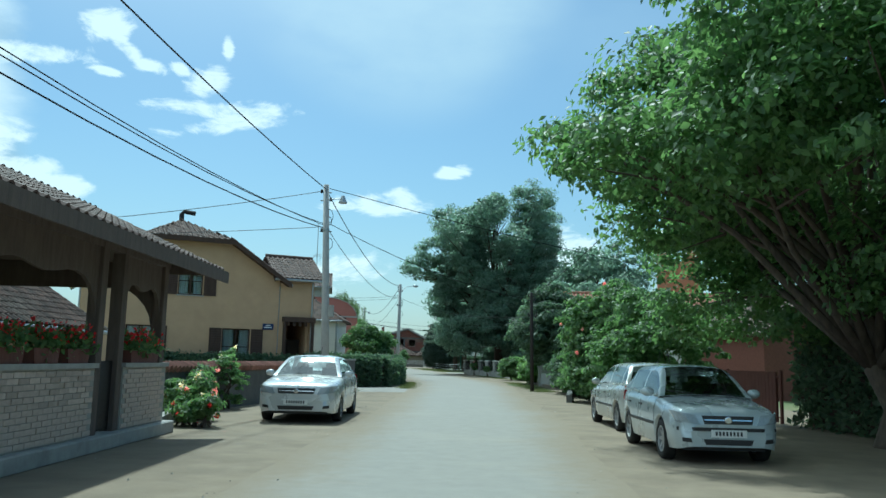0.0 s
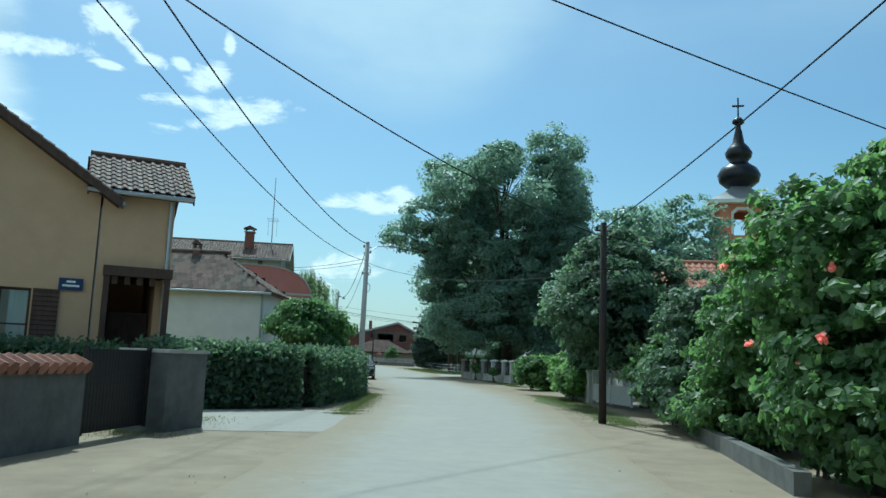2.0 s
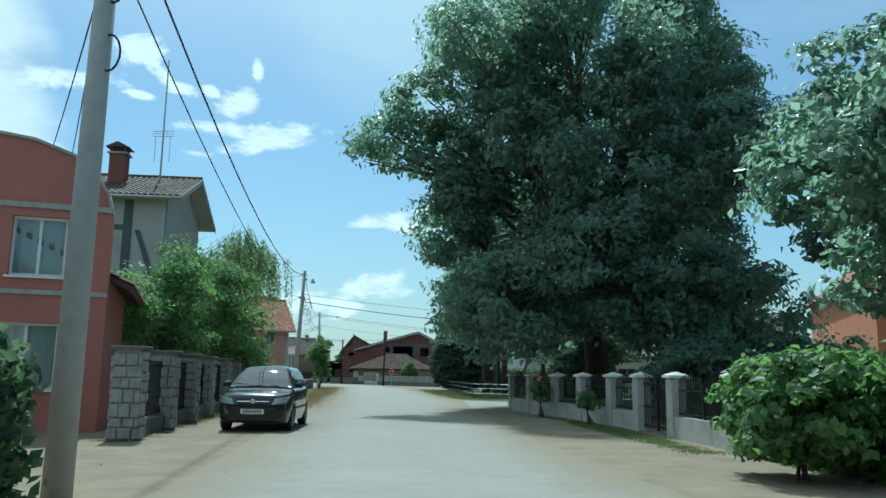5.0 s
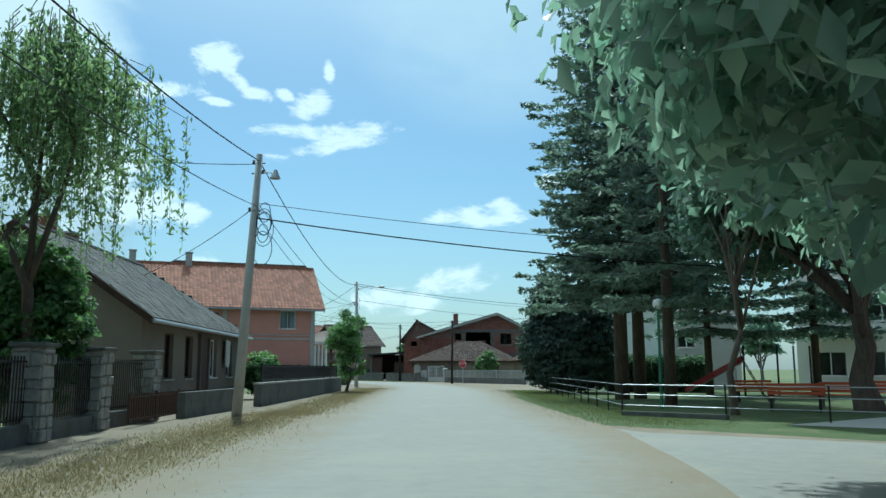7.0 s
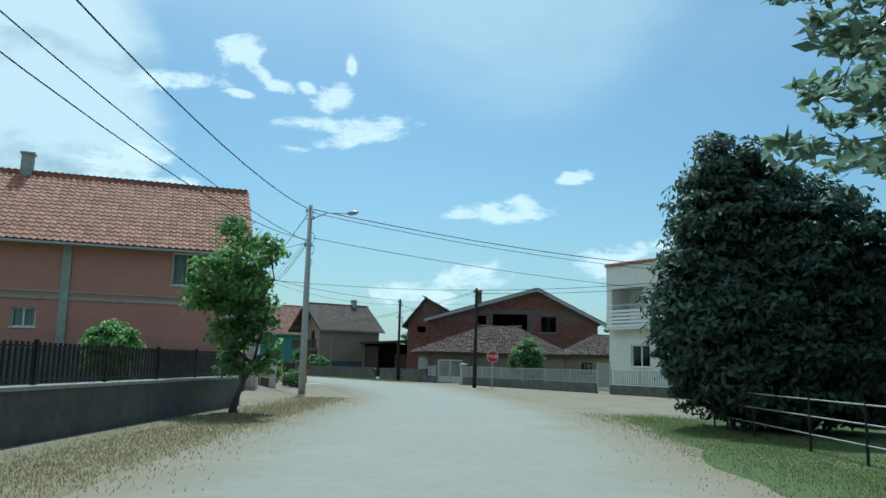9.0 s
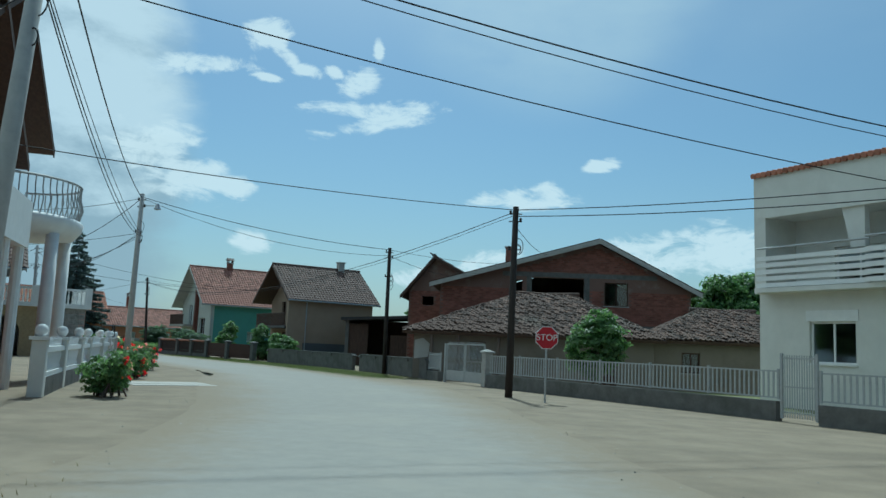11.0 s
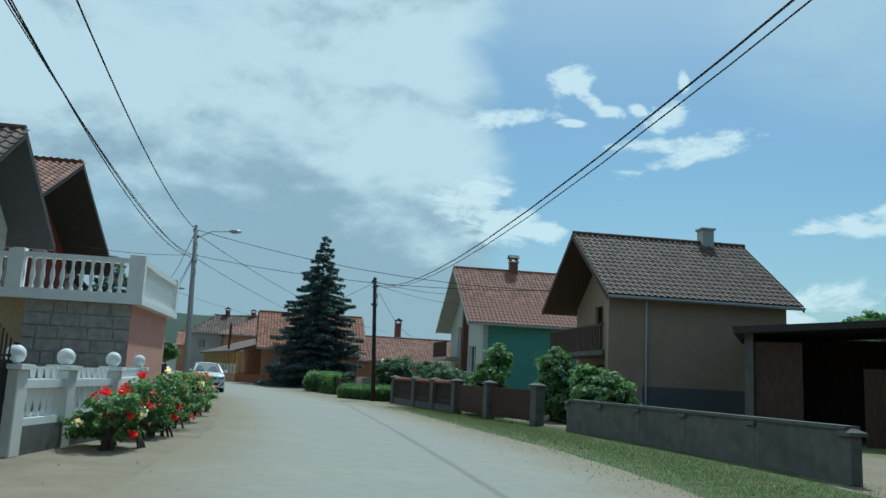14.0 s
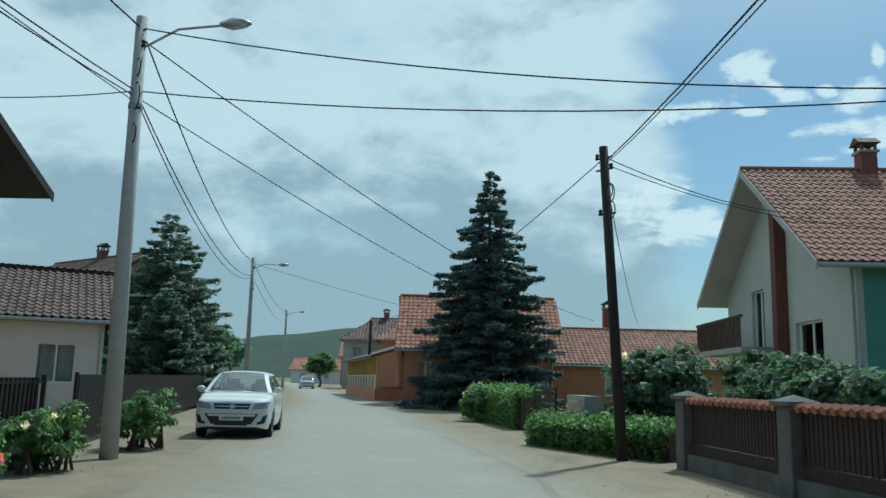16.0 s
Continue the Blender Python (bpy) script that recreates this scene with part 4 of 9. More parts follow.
def house(name, label, at, turn, W, D, eave, ridge, wall, roof, front=(), back=(), left=(), right=(), along_x=True, over=0.5, over_front=None, tile=(0.3, 0.36, "roll"), singles=0,
          side_wall=None, gable_wall=None, plinth=None, plinth_h=0.5, hip=(0, 0), soffit=None, gutter=True, ragged=0.0, front_wall=None, apex=0.5):
    """A walled house with openings, a pitched roof laid with tiles, boards, gutters and pipes. The front looks along local -y."""
    ob = thing(name, label, "house", at=(*at, 0), turn=turn)
    t = 0.3
    strip4 = lambda specs: [s[:4] for s in specs]
    for nm, specs, u1, a, b, axis in (("front", front, W, 0, t, "y"), ("back", back, W, D - t, D, "y"), ("left", left, D - t, 0, t, "x"), ("right", right, D - t, W - t, W, "x")):
        s = Shape()
        wall_cells(s, 0 if axis == "y" else t, u1, 0, eave, strip4(specs), a, b, axis)
        m = wall
        if side_wall and nm == "right":
            m = side_wall
        if front_wall and nm == "front":
            m = front_wall
        part("wall", s, m, ob)
    fit_openings(ob, front, 0.0, "y", -1)
    fit_openings(ob, back, D, "y", 1)
    fit_openings(ob, left, 0.0, "x", -1)
    fit_openings(ob, right, W, "x", 1)
    of = over if over_front is None else over_front
    th = 0.14
    if along_x:
        k = (ridge - eave) / (D / 2)
        ze, zr = eave - over * k + 0.1, ridge + 0.1
        hl, hr = hip
        xl, xr = -over, W + over
        faces = [([(xl, -over, ze), (xr, -over, ze), (xr - hr - (over if hr else 0), D / 2, zr), (xl + hl + (over if hl else 0), D / 2, zr)], (0, 1, 1)),
                 ([(xr, D + over, ze), (xl, D + over, ze), (xl + hl + (over if hl else 0), D / 2, zr), (xr - hr - (over if hr else 0), D / 2, zr)], (0, -1, 1))]
        if hr:
            faces.append(([(xr, -over, ze), (xr, D + over, ze), (xr - hr - over, D / 2, zr)], (-1, 0, 1)))
        if hl:
            faces.append(([(xl, D + over, ze), (xl, -over, ze), (xl + hl + over, D / 2, zr)], (1, 0, 1)))
        gables = [] if hl else [(0, t)]
        gables += [] if hr else [(W - t, W)]
        for a, b in gables:
            part("gable", Shape().prism([(0, eave), (D, eave), (D / 2, ridge)], a, b, "x"), gable_wall or (side_wall if a > 1 and side_wall else wall), ob)
        eaves = [((xl, -over, ze), (xr, -over, ze)), ((xl, D + over, ze), (xr, D + over, ze))]
        verges = []
        if not hl:
            verges.append([(xl, -over, ze), (xl, D / 2, zr), (xl, D + over, ze)])
        if not hr:
            verges.append([(xr, -over, ze), (xr, D / 2, zr), (xr, D + over, ze)])
        top = [(xl + hl, D / 2, zr + 0.06), (xr - hr, D / 2, zr + 0.06)]
        down = [(W - 0.1, -0.06), (W - 0.1, D + 0.06)]
    else:
        xm = W * apex
        kl, kr = (ridge - eave) / xm, (ridge - eave) / (W - xm)
        zl, zq, zr = eave - over * kl + 0.1, eave - over * kr + 0.1, ridge + 0.1
        y0, y1 = -of, D + over
        hf = hip[0]
        f = hf / (zr - min(zl, zq)) if hf else 0
        if hf:
            cut = zr - hf * kl * 0.5
            a, b = xm - (zr - cut) / kl, xm + (zr - cut) / kr
            faces = [([(W + over, y0, zq), (W + over, y1, zq), (xm, y1, zr), (xm, y0 + hf, zr), (b, y0, cut)], (-1, 0, 1)),
                     ([(-over, y1, zl), (-over, y0, zl), (a, y0, cut), (xm, y0 + hf, zr), (xm, y1, zr)], (1, 0, 1)),
                     ([(a, y0, cut), (b, y0, cut), (xm, y0 + hf, zr)], (0, 1, 1))]
            verges = [[(-over, y0, zl), (a, y0, cut), (b, y0, cut), (W + over, y0, zq)]]
            gab = [(0, eave), (W, eave), (b - 0.05, cut - 0.1), (a + 0.05, cut - 0.1)]
        else:
            faces = [([(W + over, y0, zq), (W + over, y1, zq), (xm, y1, zr), (xm, y0, zr)], (-1, 0, 1)),
                     ([(-over, y1, zl), (-over, y0, zl), (xm, y0, zr), (xm, y1, zr)], (1, 0, 1))]
            verges = [[(-over, y0, zl), (xm, y0, zr), (W + over, y0, zq)]]
            gab = [(0, eave), (W, eave), (xm, ridge)]
        verges.append([(-over, y1, zl), (xm, y1, zr), (W + over, y1, zq)])
        part("gable", Shape().prism(gab, 0, t), front_wall or gable_wall or wall, ob)
        part("gable", Shape().prism([(0, eave), (W, eave), (xm, ridge)], D - t, D), gable_wall or wall, ob)
        eaves = [((W + over, y0, zq), (W + over, y1, zq)), ((-over, y0, zl), (-over, y1, zl))]
        top = [(xm, y0 + hf, zr + 0.06), (xm, y1, zr + 0.06)]
        down = [(W + 0.06, 0.1), (-0.06, 0.1)]
    r = new("roof")
    r.parent = ob
    r.empty_display_size = 0.1
    deck = Shape()
    for poly, _ in faces:
        deck.slab(poly, th)
    part("deck", deck, soffit or WOOD_DARK, r)
    for i, (poly, up) in enumerate(faces):
        tiles(r, poly, up, *tile[:2], roof, tile[2], singles if i == 0 else 0, 11 + i, ragged)
    s = Shape()
    s.tube([top[0], ((top[0][0] + top[1][0]) / 2, (top[0][1] + top[1][1]) / 2, top[0][2] - ragged), top[1]], 0.1, 8)
    part("ridge_tiles", s, roof, r)
    for v in verges:
        for a, b in zip(v, v[1:]):
            s = Shape().slab([(a[0], a[1], a[2] + 0.03), (b[0], b[1], b[2] + 0.03), (b[0], b[1], b[2] - 0.19), (a[0], a[1], a[2] - 0.19)], 0.035)
            part("bargeboard", s, soffit or WOOD_DARK, r)
    if gutter:
        for (a, b), (px, py) in zip(eaves, down):
            g = Shape().tube([(a[0], a[1], a[2] - 0.05), (b[0], b[1], b[2] - 0.05)], 0.065, 8)
            part("gutter", g, STEEL, r)
            part("downpipe", Shape().tube([(px, py, a[2] - 0.1), (px, py, 0.05)], 0.045, 8), STEEL, ob)
    if plinth:
        s = Shape()
        s.box(-0.03, W + 0.03, -0.03, 0, 0, plinth_h), s.box(-0.03, W + 0.03, D, D + 0.03, 0, plinth_h)
        s.box(-0.03, 0, 0, D, 0, plinth_h), s.box(W, W + 0.03, 0, D, 0, plinth_h)
        part("plinth", s, plinth, ob)
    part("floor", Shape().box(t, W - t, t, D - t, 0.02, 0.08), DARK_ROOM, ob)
    return ob


WIN = dict(frame_mat=WHITE)
# the ochre house with shutters
sh = dict(frame_mat=WOOD_DARK, shutters=WOOD_DARK, curtain="half", rungs=1)
ochre = house("house", "ochre-plastered house with dark shutters and clipped brown-tiled gable", (-14.65, 37.19), 25, 9.1, 9.0, 5.25, 8.3, OCHRE, TILE_BROWN, along_x=False, over=0.5, hip=(4.2, 0),
              front=[(4.2, 5.35, 4.25, 5.62, sh), (2.0, 3.2, 0.95, 2.74, sh), (6.4, 7.75, 0.95, 2.72, sh)], tile=(0.26, 0.34, "roll"), singles=120, soffit=WOOD_DARK)
wing = house("house", "ochre side wing with brown tiles and a dark timber porch", (-6.35, 41.06), 25, 1.75, 4.2, 5.42, 6.55, OCHRE, TILE_BROWN, front=[(0.3, 1.6, 0.0, 3.15, dict(kind="open"))], over=0.4, tile=(0.26, 0.34, "roll"))
porch = Shape().box(0.15, 1.8, -0.35, 0.3, 3.15, 3.4).box(0.17, 0.31, -0.3, -0.16, 0, 3.15).box(1.62, 1.76, -0.3, -0.16, 0, 3.15)
for k in range(4):
    porch.slab([(0.36 + 0.3 * k, -0.2, 3.15), (0.5 + 0.3 * k, -0.2, 3.15), (0.5 + 0.3 * k, -0.2, 2.95), (0.36 + 0.3 * k, -0.2, 2.95)], 0.04)
part("porch", porch, WOOD_DARK, wing, "dark timber porch frame")
part("door", Shape().box(0.4, 1.4, 1.2, 1.26, 0.08, 2.3), WOOD_DARK, wing)
s = Shape().tube([(4.6, 4.2, 8.2), (4.6, 4.2, 8.85), (4.72, 4.2, 9.0), (5.3, 4.2, 8.95)], 0.13, 8)
part("flue", s, IRON, ochre, "bent black metal flue")
signplate = thing("street_sign", "small dark blue street sign with pale lettering bars", "sign", at=(-7.08, 40.67, 2.72), turn=25)
part("plate", Shape().box(0, 0.55, -0.02, 0.0, 0, 0.3), mat("sign_blue", (0.02, 0.04, 0.12), 0.4), signplate)
for k, (a, b) in enumerate(((0.17, 0.38), (0.08, 0.47))):
    part("lettering", Shape().box(a, b, -0.026, -0.021, 0.19 - 0.1 * k, 0.24 - 0.1 * k), WHITE, signplate)
tagged(signplate, kind="")

# the white garage building and the red-brick one behind
gar = house("garage_building", "white-plastered garage building under dark hipped tiles", (-14.5, 55.5), 0, 9.2, 4.6, 4.1, 5.75, WHITE_PL, TILE_OLD, over=0.35, hip=(0, 2.6), tile=(0.24, 0.32, "flat"))
chimney(gar, 5.4, 2.3, 5.5, 5.95, 0.3, BRICK_RED)
gam = thing("house", "pink-plastered house with a curved stepped gable parapet", "house", at=(-12.5, 65.6, 0), turn=20)
prof = [(0, 0), (7.6, 0), (7.6, 4.7), (7.5, 5.15), (7.2, 5.6), (6.7, 6.0), (5.9, 6.28), (5.0, 6.38), (2.6, 6.38), (1.7, 6.28), (0.9, 6.0), (0.4, 5.6), (0.1, 5.15), (0, 4.7)]
s = Shape()
wall_cells(s, 0, 7.6, 0, 4.7, [(5.6, 6.7, 3.3, 4.6), (1.2, 2.3, 3.3, 4.6), (5.4, 6.7, 0.9, 2.3)], 0, 0.3)
part("wall", s, ROSE_PL, gam)
part("gable", Shape().prism(prof[2:], 0, 0.3), ROSE_PL, gam)
fit_openings(gam, [(5.6, 6.7, 3.3, 4.6, WIN), (1.2, 2.3, 3.3, 4.6, WIN), (5.4, 6.7, 0.9, 2.3, WIN)], 0.0, "y", -1)
part("wall", Shape().box(0, 7.6, 5.2, 5.5, 0, 3.4), ROSE_PL, gam), part("wall", Shape().box(0, 0.3, 0.3, 5.2, 0, 3.4), ROSE_PL, gam), part("wall", Shape().box(7.3, 7.6, 0.3, 5.2, 0, 3.4), ROSE_PL, gam)
s = Shape()
for a, b in zip(prof[2:], prof[3:]):
    s.slab([(a[0], -0.06, a[1] + 0.06), (a[0], 0.36, a[1] + 0.06), (b[0], 0.36, b[1] + 0.06), (b[0], -0.06, b[1] + 0.06)], 0.06)
part("coping", s, CONCRETE, gam)
part("band", Shape().box(0, 7.6, -0.04, -0.002, 4.78, 4.9).box(0, 7.6, -0.04, -0.002, 2.9, 3.0), CONCRETE, gam)
gr = new("roof")
gr.parent = gam
for q_, up_ in (([(8.1, 0.32, 3.2), (8.1, 5.8, 3.2), (3.8, 5.8, 5.3), (3.8, 0.32, 5.3)], (-1, 0, 0.5)), ([(-0.5, 5.8, 3.2), (-0.5, 0.32, 3.2), (3.8, 0.32, 5.3), (3.8, 5.8, 5.3)], (1, 0, 0.5))):
    part("deck", Shape().slab(q_, 0.12), WOOD_DARK, gr)
    tiles(gr, q_, up_, 0.26, 0.34, TILE_RED)

rh = house("house", "tall grey house with brown tiles, wide eaves and dark trim", (-22.9, 82.6), 8, 12.4, 6.6, 8.9, 10.3, GREY_PL, TILE_BROWN, over=0.7, tile=(0.26, 0.34, "roll"),
           front=[(7.6, 9.0, 5.4, 6.9, WIN), (3.0, 4.4, 5.4, 6.9, WIN)], right=[(2.5, 3.9, 5.4, 6.9, WIN), (2.5, 3.9, 2.0, 3.5, WIN)], soffit=GREY_PL)
chimney(rh, 9.6, 2.0, 9.6, 11.1, 0.7, BRICK_RED)
part("trim", Shape().box(10.6, 10.95, -0.05, -0.004, 4.6, 8.6), BLUEGREY, rh)
part("trim", Shape().box(0.0, 10.6, -0.05, -0.004, 7.3, 7.52), BLUEGREY, rh)
part("trim", Shape().slab([(11.1, -0.03, 7.3), (11.3, -0.03, 7.3), (12.1, -0.03, 5.2), (11.85, -0.03, 5.2)], 0.03), BLUEGREY, rh)
ant = thing("antenna", "tall thin rooftop antenna mast with short rods", "antenna", at=(-12.0, 86.6, 9.8))
part("mast", Shape().tube([(0, 0, 0), (0, 0, 6.2)], [0.05, 0.035], 6), STEEL, ant)
for k in range(5):
    part("rod", Shape().tube([(-0.5, 0, 2.2 + 0.12 * k), (0.5, 0, 2.2 + 0.12 * k)] if k > 1 else [(-0.35 + 0.7 * k, 0, 1.2), (-0.35 + 0.7 * k, 0, 2.4)], 0.014, 5), STEEL, ant)

# old low house by the road, pink house behind
old = house("house", "old single-storey house with mossy dark tiles and peeling plaster", (-11.4, 100.2), 100, 13.6, 7.5, 3.0, 5.6, LOAM, TILE_GREY, over=0.45, hip=(0, 3.2), tile=(0.2, 0.28, "flat"), ragged=0.02,
            front=[(2.2, 3.2, 1.0, 2.5, dict(frame_mat=WOOD_DARK)), (4.6, 5.6, 1.0, 2.5, dict(frame_mat=WOOD_DARK)), (8.2, 9.2, 1.0, 2.5, dict(frame_mat=WHITE)), (11.0, 12.0, 1.0, 2.4, WIN)],
            left=[(2.5, 3.6, 1.0, 2.4, WIN)])
chimney(old, 3.4, 4.6, 5.0, 6.5, 0.55, BRICK_RED, "none"), chimney(old, 5.2, 4.6, 5.0, 6.2, 0.55, BRICK_RED, "none")
for u in (6.3, 7.5):
    part("door_post", Shape().box(u, u + 0.16, -0.12, -0.002, 0, 2.5), WOOD_GREY, old)
part("lintel", Shape().box(6.2, 7.76, -0.14, -0.002, 2.5, 2.66), WOOD_GREY, old)
part("door", Shape().box(6.46, 7.5, -0.06, -0.002, 0.05, 2.5), WOOD_DARK, old)
part("eave_board", Shape().box(-0.4, 13.9, -0.42, -0.3, 2.66, 2.8), WOOD_GREY, old)
part("plinth", Shape().box(0, 6.2, -0.06, -0.002, 0, 0.55).box(7.76, 13.6, -0.06, -0.002, 0, 0.55), CONCRETE_OLD, old)
part("hanging_sheet", Shape().prism([(10.0, 2.55), (10.75, 2.5), (10.7, 1.5), (10.5, 1.38), (10.1, 1.45)], -0.2, -0.17), WHITE_PL, old, "pale sheet hung under the eaves")
pinkw = dict(frame_mat=WHITE, curtain="half")
pink = house("house", "pink two-storey house with orange tiles and pale banding", (-34.0, 129.2), 28, 18.6, 9.0, 6.2, 9.5, PINK_PL, TILE_ORANGE, over=0.6, tile=(0.28, 0.36, "roll"), singles=0,
             front=[(15.9, 17.1, 4.4, 5.8, pinkw), (6.6, 7.7, 4.0, 6.0, dict(frame_mat=WHITE, rungs=3, bars=2)), (9.9, 10.8, 2.4, 3.2, WIN), (4.2, 5.2, 1.6, 3.2, WIN), (1.0, 2.4, 4.4, 5.9, WIN)],
             right=[(2.0, 3.2, 4.4, 5.9, WIN), (5.5, 6.7, 4.4, 5.9, WIN)])
part("band", Shape().box(0, 18.6, -0.05, -0.002, 3.55, 3.68).box(0, 18.6, -0.05, -0.002, 3.85, 3.92), CONCRETE, pink)
for u in (6.0, 11.6, 18.25):
    part("pilaster", Shape().box(u, u + 0.33, -0.08, -0.002, 0.3, 6.1), CONCRETE, pink)
chimney(pink, 5.0, 4.5, 9.2, 10.5, 0.5, CONCRETE, "none"), chimney(pink, 9.2, 4.5, 9.2, 10.5, 0.5, CONCRETE, "none")
bal = new("balcony")
bal.parent = pink
part("slab", Shape().box(18.6, 20.0, 1.5, 6.5, 3.3, 3.5), WHITE, bal)
for k in range(4):
    part("column", Shape().tube([(19.85, 1.7 + 1.5 * k, 0), (19.85, 1.7 + 1.5 * k, 3.3)], 0.12, 10), WHITE, bal)
part("parapet", Shape().box(19.88, 20.0, 1.5, 6.5, 3.5, 4.4), WHITE, bal)

# the white house at the corner: deep upper balcony, red coping
wht = thing("house", "white flat-fronted house with a long balcony and red tile coping", "house", at=(-0.6, 156.0, 0), turn=-49.5)
hw = dict(frame_mat=WHITE, curtain=False)
lower = [(1.85, 3.4, 1.45, 2.75, hw), (4.7, 5.8, 0.3, 2.75, hw)]
upper = [(1.75, 3.4, 4.1, 5.3, hw), (4.6, 5.8, 4.1, 5.3, hw)]
s = Shape()
wall_cells(s, 0, 9, 0, 3.8, [q[:4] for q in lower], 0, 0.3)
part("wall", s, WHITE_PL, wht)
s = Shape()
wall_cells(s, 0.3, 9, 3.8, 6.3, [q[:4] for q in upper], 1.5, 1.8)
part("wall", s, WHITE_PL, wht)
part("wall", Shape().box(0, 0.3, 0.3, 9, 0, 7.7), WHITE_PL, wht), part("wall", Shape().box(8.7, 9, 0.3, 9, 0, 7.7), WHITE_PL, wht), part("wall", Shape().box(0.3, 8.7, 8.7, 9, 0, 7.7), WHITE_PL, wht)
part("fascia", Shape().prism([(0, 6.25), (9.0, 6.25), (9.0, 7.7), (0, 7.7)], -0.1, 0.3), WHITE_PL, wht)
part("cheek", Shape().prism([(-0.05, 3.7), (1.4, 3.7), (1.4, 7.7), (-0.1, 7.7)], -0.15, 0.3, "x"), WHITE_PL, wht)
part("ceiling_slab", Shape().box(0.3, 8.7, 0.3, 8.7, 3.8, 3.95).box(0.3, 8.7, 0.3, 8.7, 6.3, 6.45), WHITE_PL, wht)
part("pier", Shape().prism([(3.3, 5.0), (3.75, 5.0), (3.75, 6.3), (3.0, 6.3)], 0.0, 0.25), WHITE_PL, wht)
for k in range(5):
    part("balcony_slat", Shape().box(0.3, 4.2, -0.55, -0.45, 3.85 + 0.22 * k, 3.99 + 0.22 * k), WHITE, wht)
    part("balcony_slat", Shape().box(4.2, 9.0, -0.75, -0.65, 3.85 + 0.22 * k, 3.99 + 0.22 * k), WHITE, wht)
part("balcony_floor", Shape().box(0.3, 9.0, -0.65, 1.5, 3.68, 3.82), WHITE_PL, wht)
part("balcony_rail", Shape().tube([(0.3, -0.5, 5.15), (4.2, -0.5, 5.15)], 0.035, 8).tube([(4.2, -0.7, 5.2), (9, -0.7, 5.2)], 0.035, 8), STEEL, wht)
s = Shape()
for k in range(44):
    s.tube([(-0.1 + 0.21 * k, -0.22, 7.74), (-0.1 + 0.21 * k, 0.7, 7.95)], [0.1, 0.085], 6)
part("coping", s, TILE_ORANGE, wht, "row of red roof tiles")
part("roof", Shape().slab([(-0.1, 0.3, 7.8), (9.1, 0.3, 7.8), (9.1, 9.1, 7.9), (-0.1, 9.1, 7.9)], 0.15), TILE_BROWN, wht)
fit_openings(wht, lower, 0.0, "y", -1), fit_openings(wht, upper, 1.5, "y", -1)
part("shutter_box", Shape().box(1.75, 3.5, -0.03, -0.002, 2.76, 3.1), WHITE, wht)
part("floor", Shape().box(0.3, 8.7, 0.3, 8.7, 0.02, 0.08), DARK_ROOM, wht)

# the unplastered brick house
bh = thing("house", "unfinished red-brick house with empty upper openings", "house", at=(-14.9, 173.2, 0), turn=5.3)
bw_ = [(5.3, 8.3, 4.0, 5.75, {}), (9.45, 10.8, 4.25, 5.6, {}), (4.0, 4.75, 4.8, 5.6, {}), (1.0, 2.2, 1.0, 2.3, {})]
s = Shape()
wall_cells(s, 0, 14.3, 0, 5.2, [q[:4] for q in bw_], 0, 0.3)
wall_cells(s, 3.9, 12.6, 5.2, 5.78, [q[:4] for q in bw_], 0, 0.3)
part("wall", s, MORTAR_RED, bh)
part("gable", Shape().prism([(0, 5.2), (3.9, 5.2), (3.9, 6.35)], 0, 0.3), MORTAR_RED, bh)
part("gable", Shape().prism([(12.6, 5.2), (14.3, 5.2), (12.6, 6.05)], 0, 0.3), MORTAR_RED, bh)
part("gable", Shape().prism([(3.9, 5.78), (12.6, 5.78), (12.6, 6.05), (9.1, 7.8), (3.9, 6.35)], 0, 0.3), MORTAR_RED, bh)
for a, b in ((0, 0.3), (14.0, 14.3)):
    part("wall", Shape().box(a, b, 0.3, 11.7, 0, 5.2), MORTAR_RED, bh)
part("wall", Shape().prism([(0, 0), (14.3, 0), (14.3, 5.2), (9.1, 7.8), (0, 5.2)], 11.7, 12), MORTAR_RED, bh)
part("ring_beam", Shape().box(3.6, 12.4, -0.02, 0.0, 5.8, 6.05).box(0, 14.3, -0.02, 0, 2.9, 3.15), CONCRETE_OLD, bh)
part("pier", Shape().box(5.0, 5.3, -0.02, 0.0, 3.15, 5.8), CONCRETE_OLD, bh)
part("pier", Shape().box(8.3, 8.6, -0.02, 0.0, 3.15, 5.8), CONCRETE_OLD, bh)
brick_courses(bh, 0.05, 14.25, 3.2, 5.15, 0.0, [q[:4] for q in bw_] + [(4.9, 5.4, 3, 6), (8.2, 8.7, 3, 6)], BRICK_RED, bw=0.26, bh=0.11)
brick_courses(bh, 0.05, 14.25, 0.1, 2.85, 0.0, [q[:4] for q in bw_], BRICK_RED, bw=0.26, bh=0.11)
brick_courses(bh, 1.0, 13.8, 6.1, 7.6, 0.0, [], BRICK_RED, bw=0.26, bh=0.11, skip=lambda u, z: z > 5.2 + (u - 0.2) * 0.285 - 0.15 or z > 7.8 - (u - 9.1) * 0.5 - 0.2)
window(bh, 9.45, 10.8, 4.25, 5.6, 0.0, curtain=False, frame_mat=WOOD_DARK, bars=1)
window(bh, 1.0, 2.2, 1.0, 2.3, 0.0, curtain="half", frame_mat=WHITE, bars=1)
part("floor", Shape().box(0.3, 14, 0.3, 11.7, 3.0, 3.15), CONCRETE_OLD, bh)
r = new("roof")
r.parent = bh
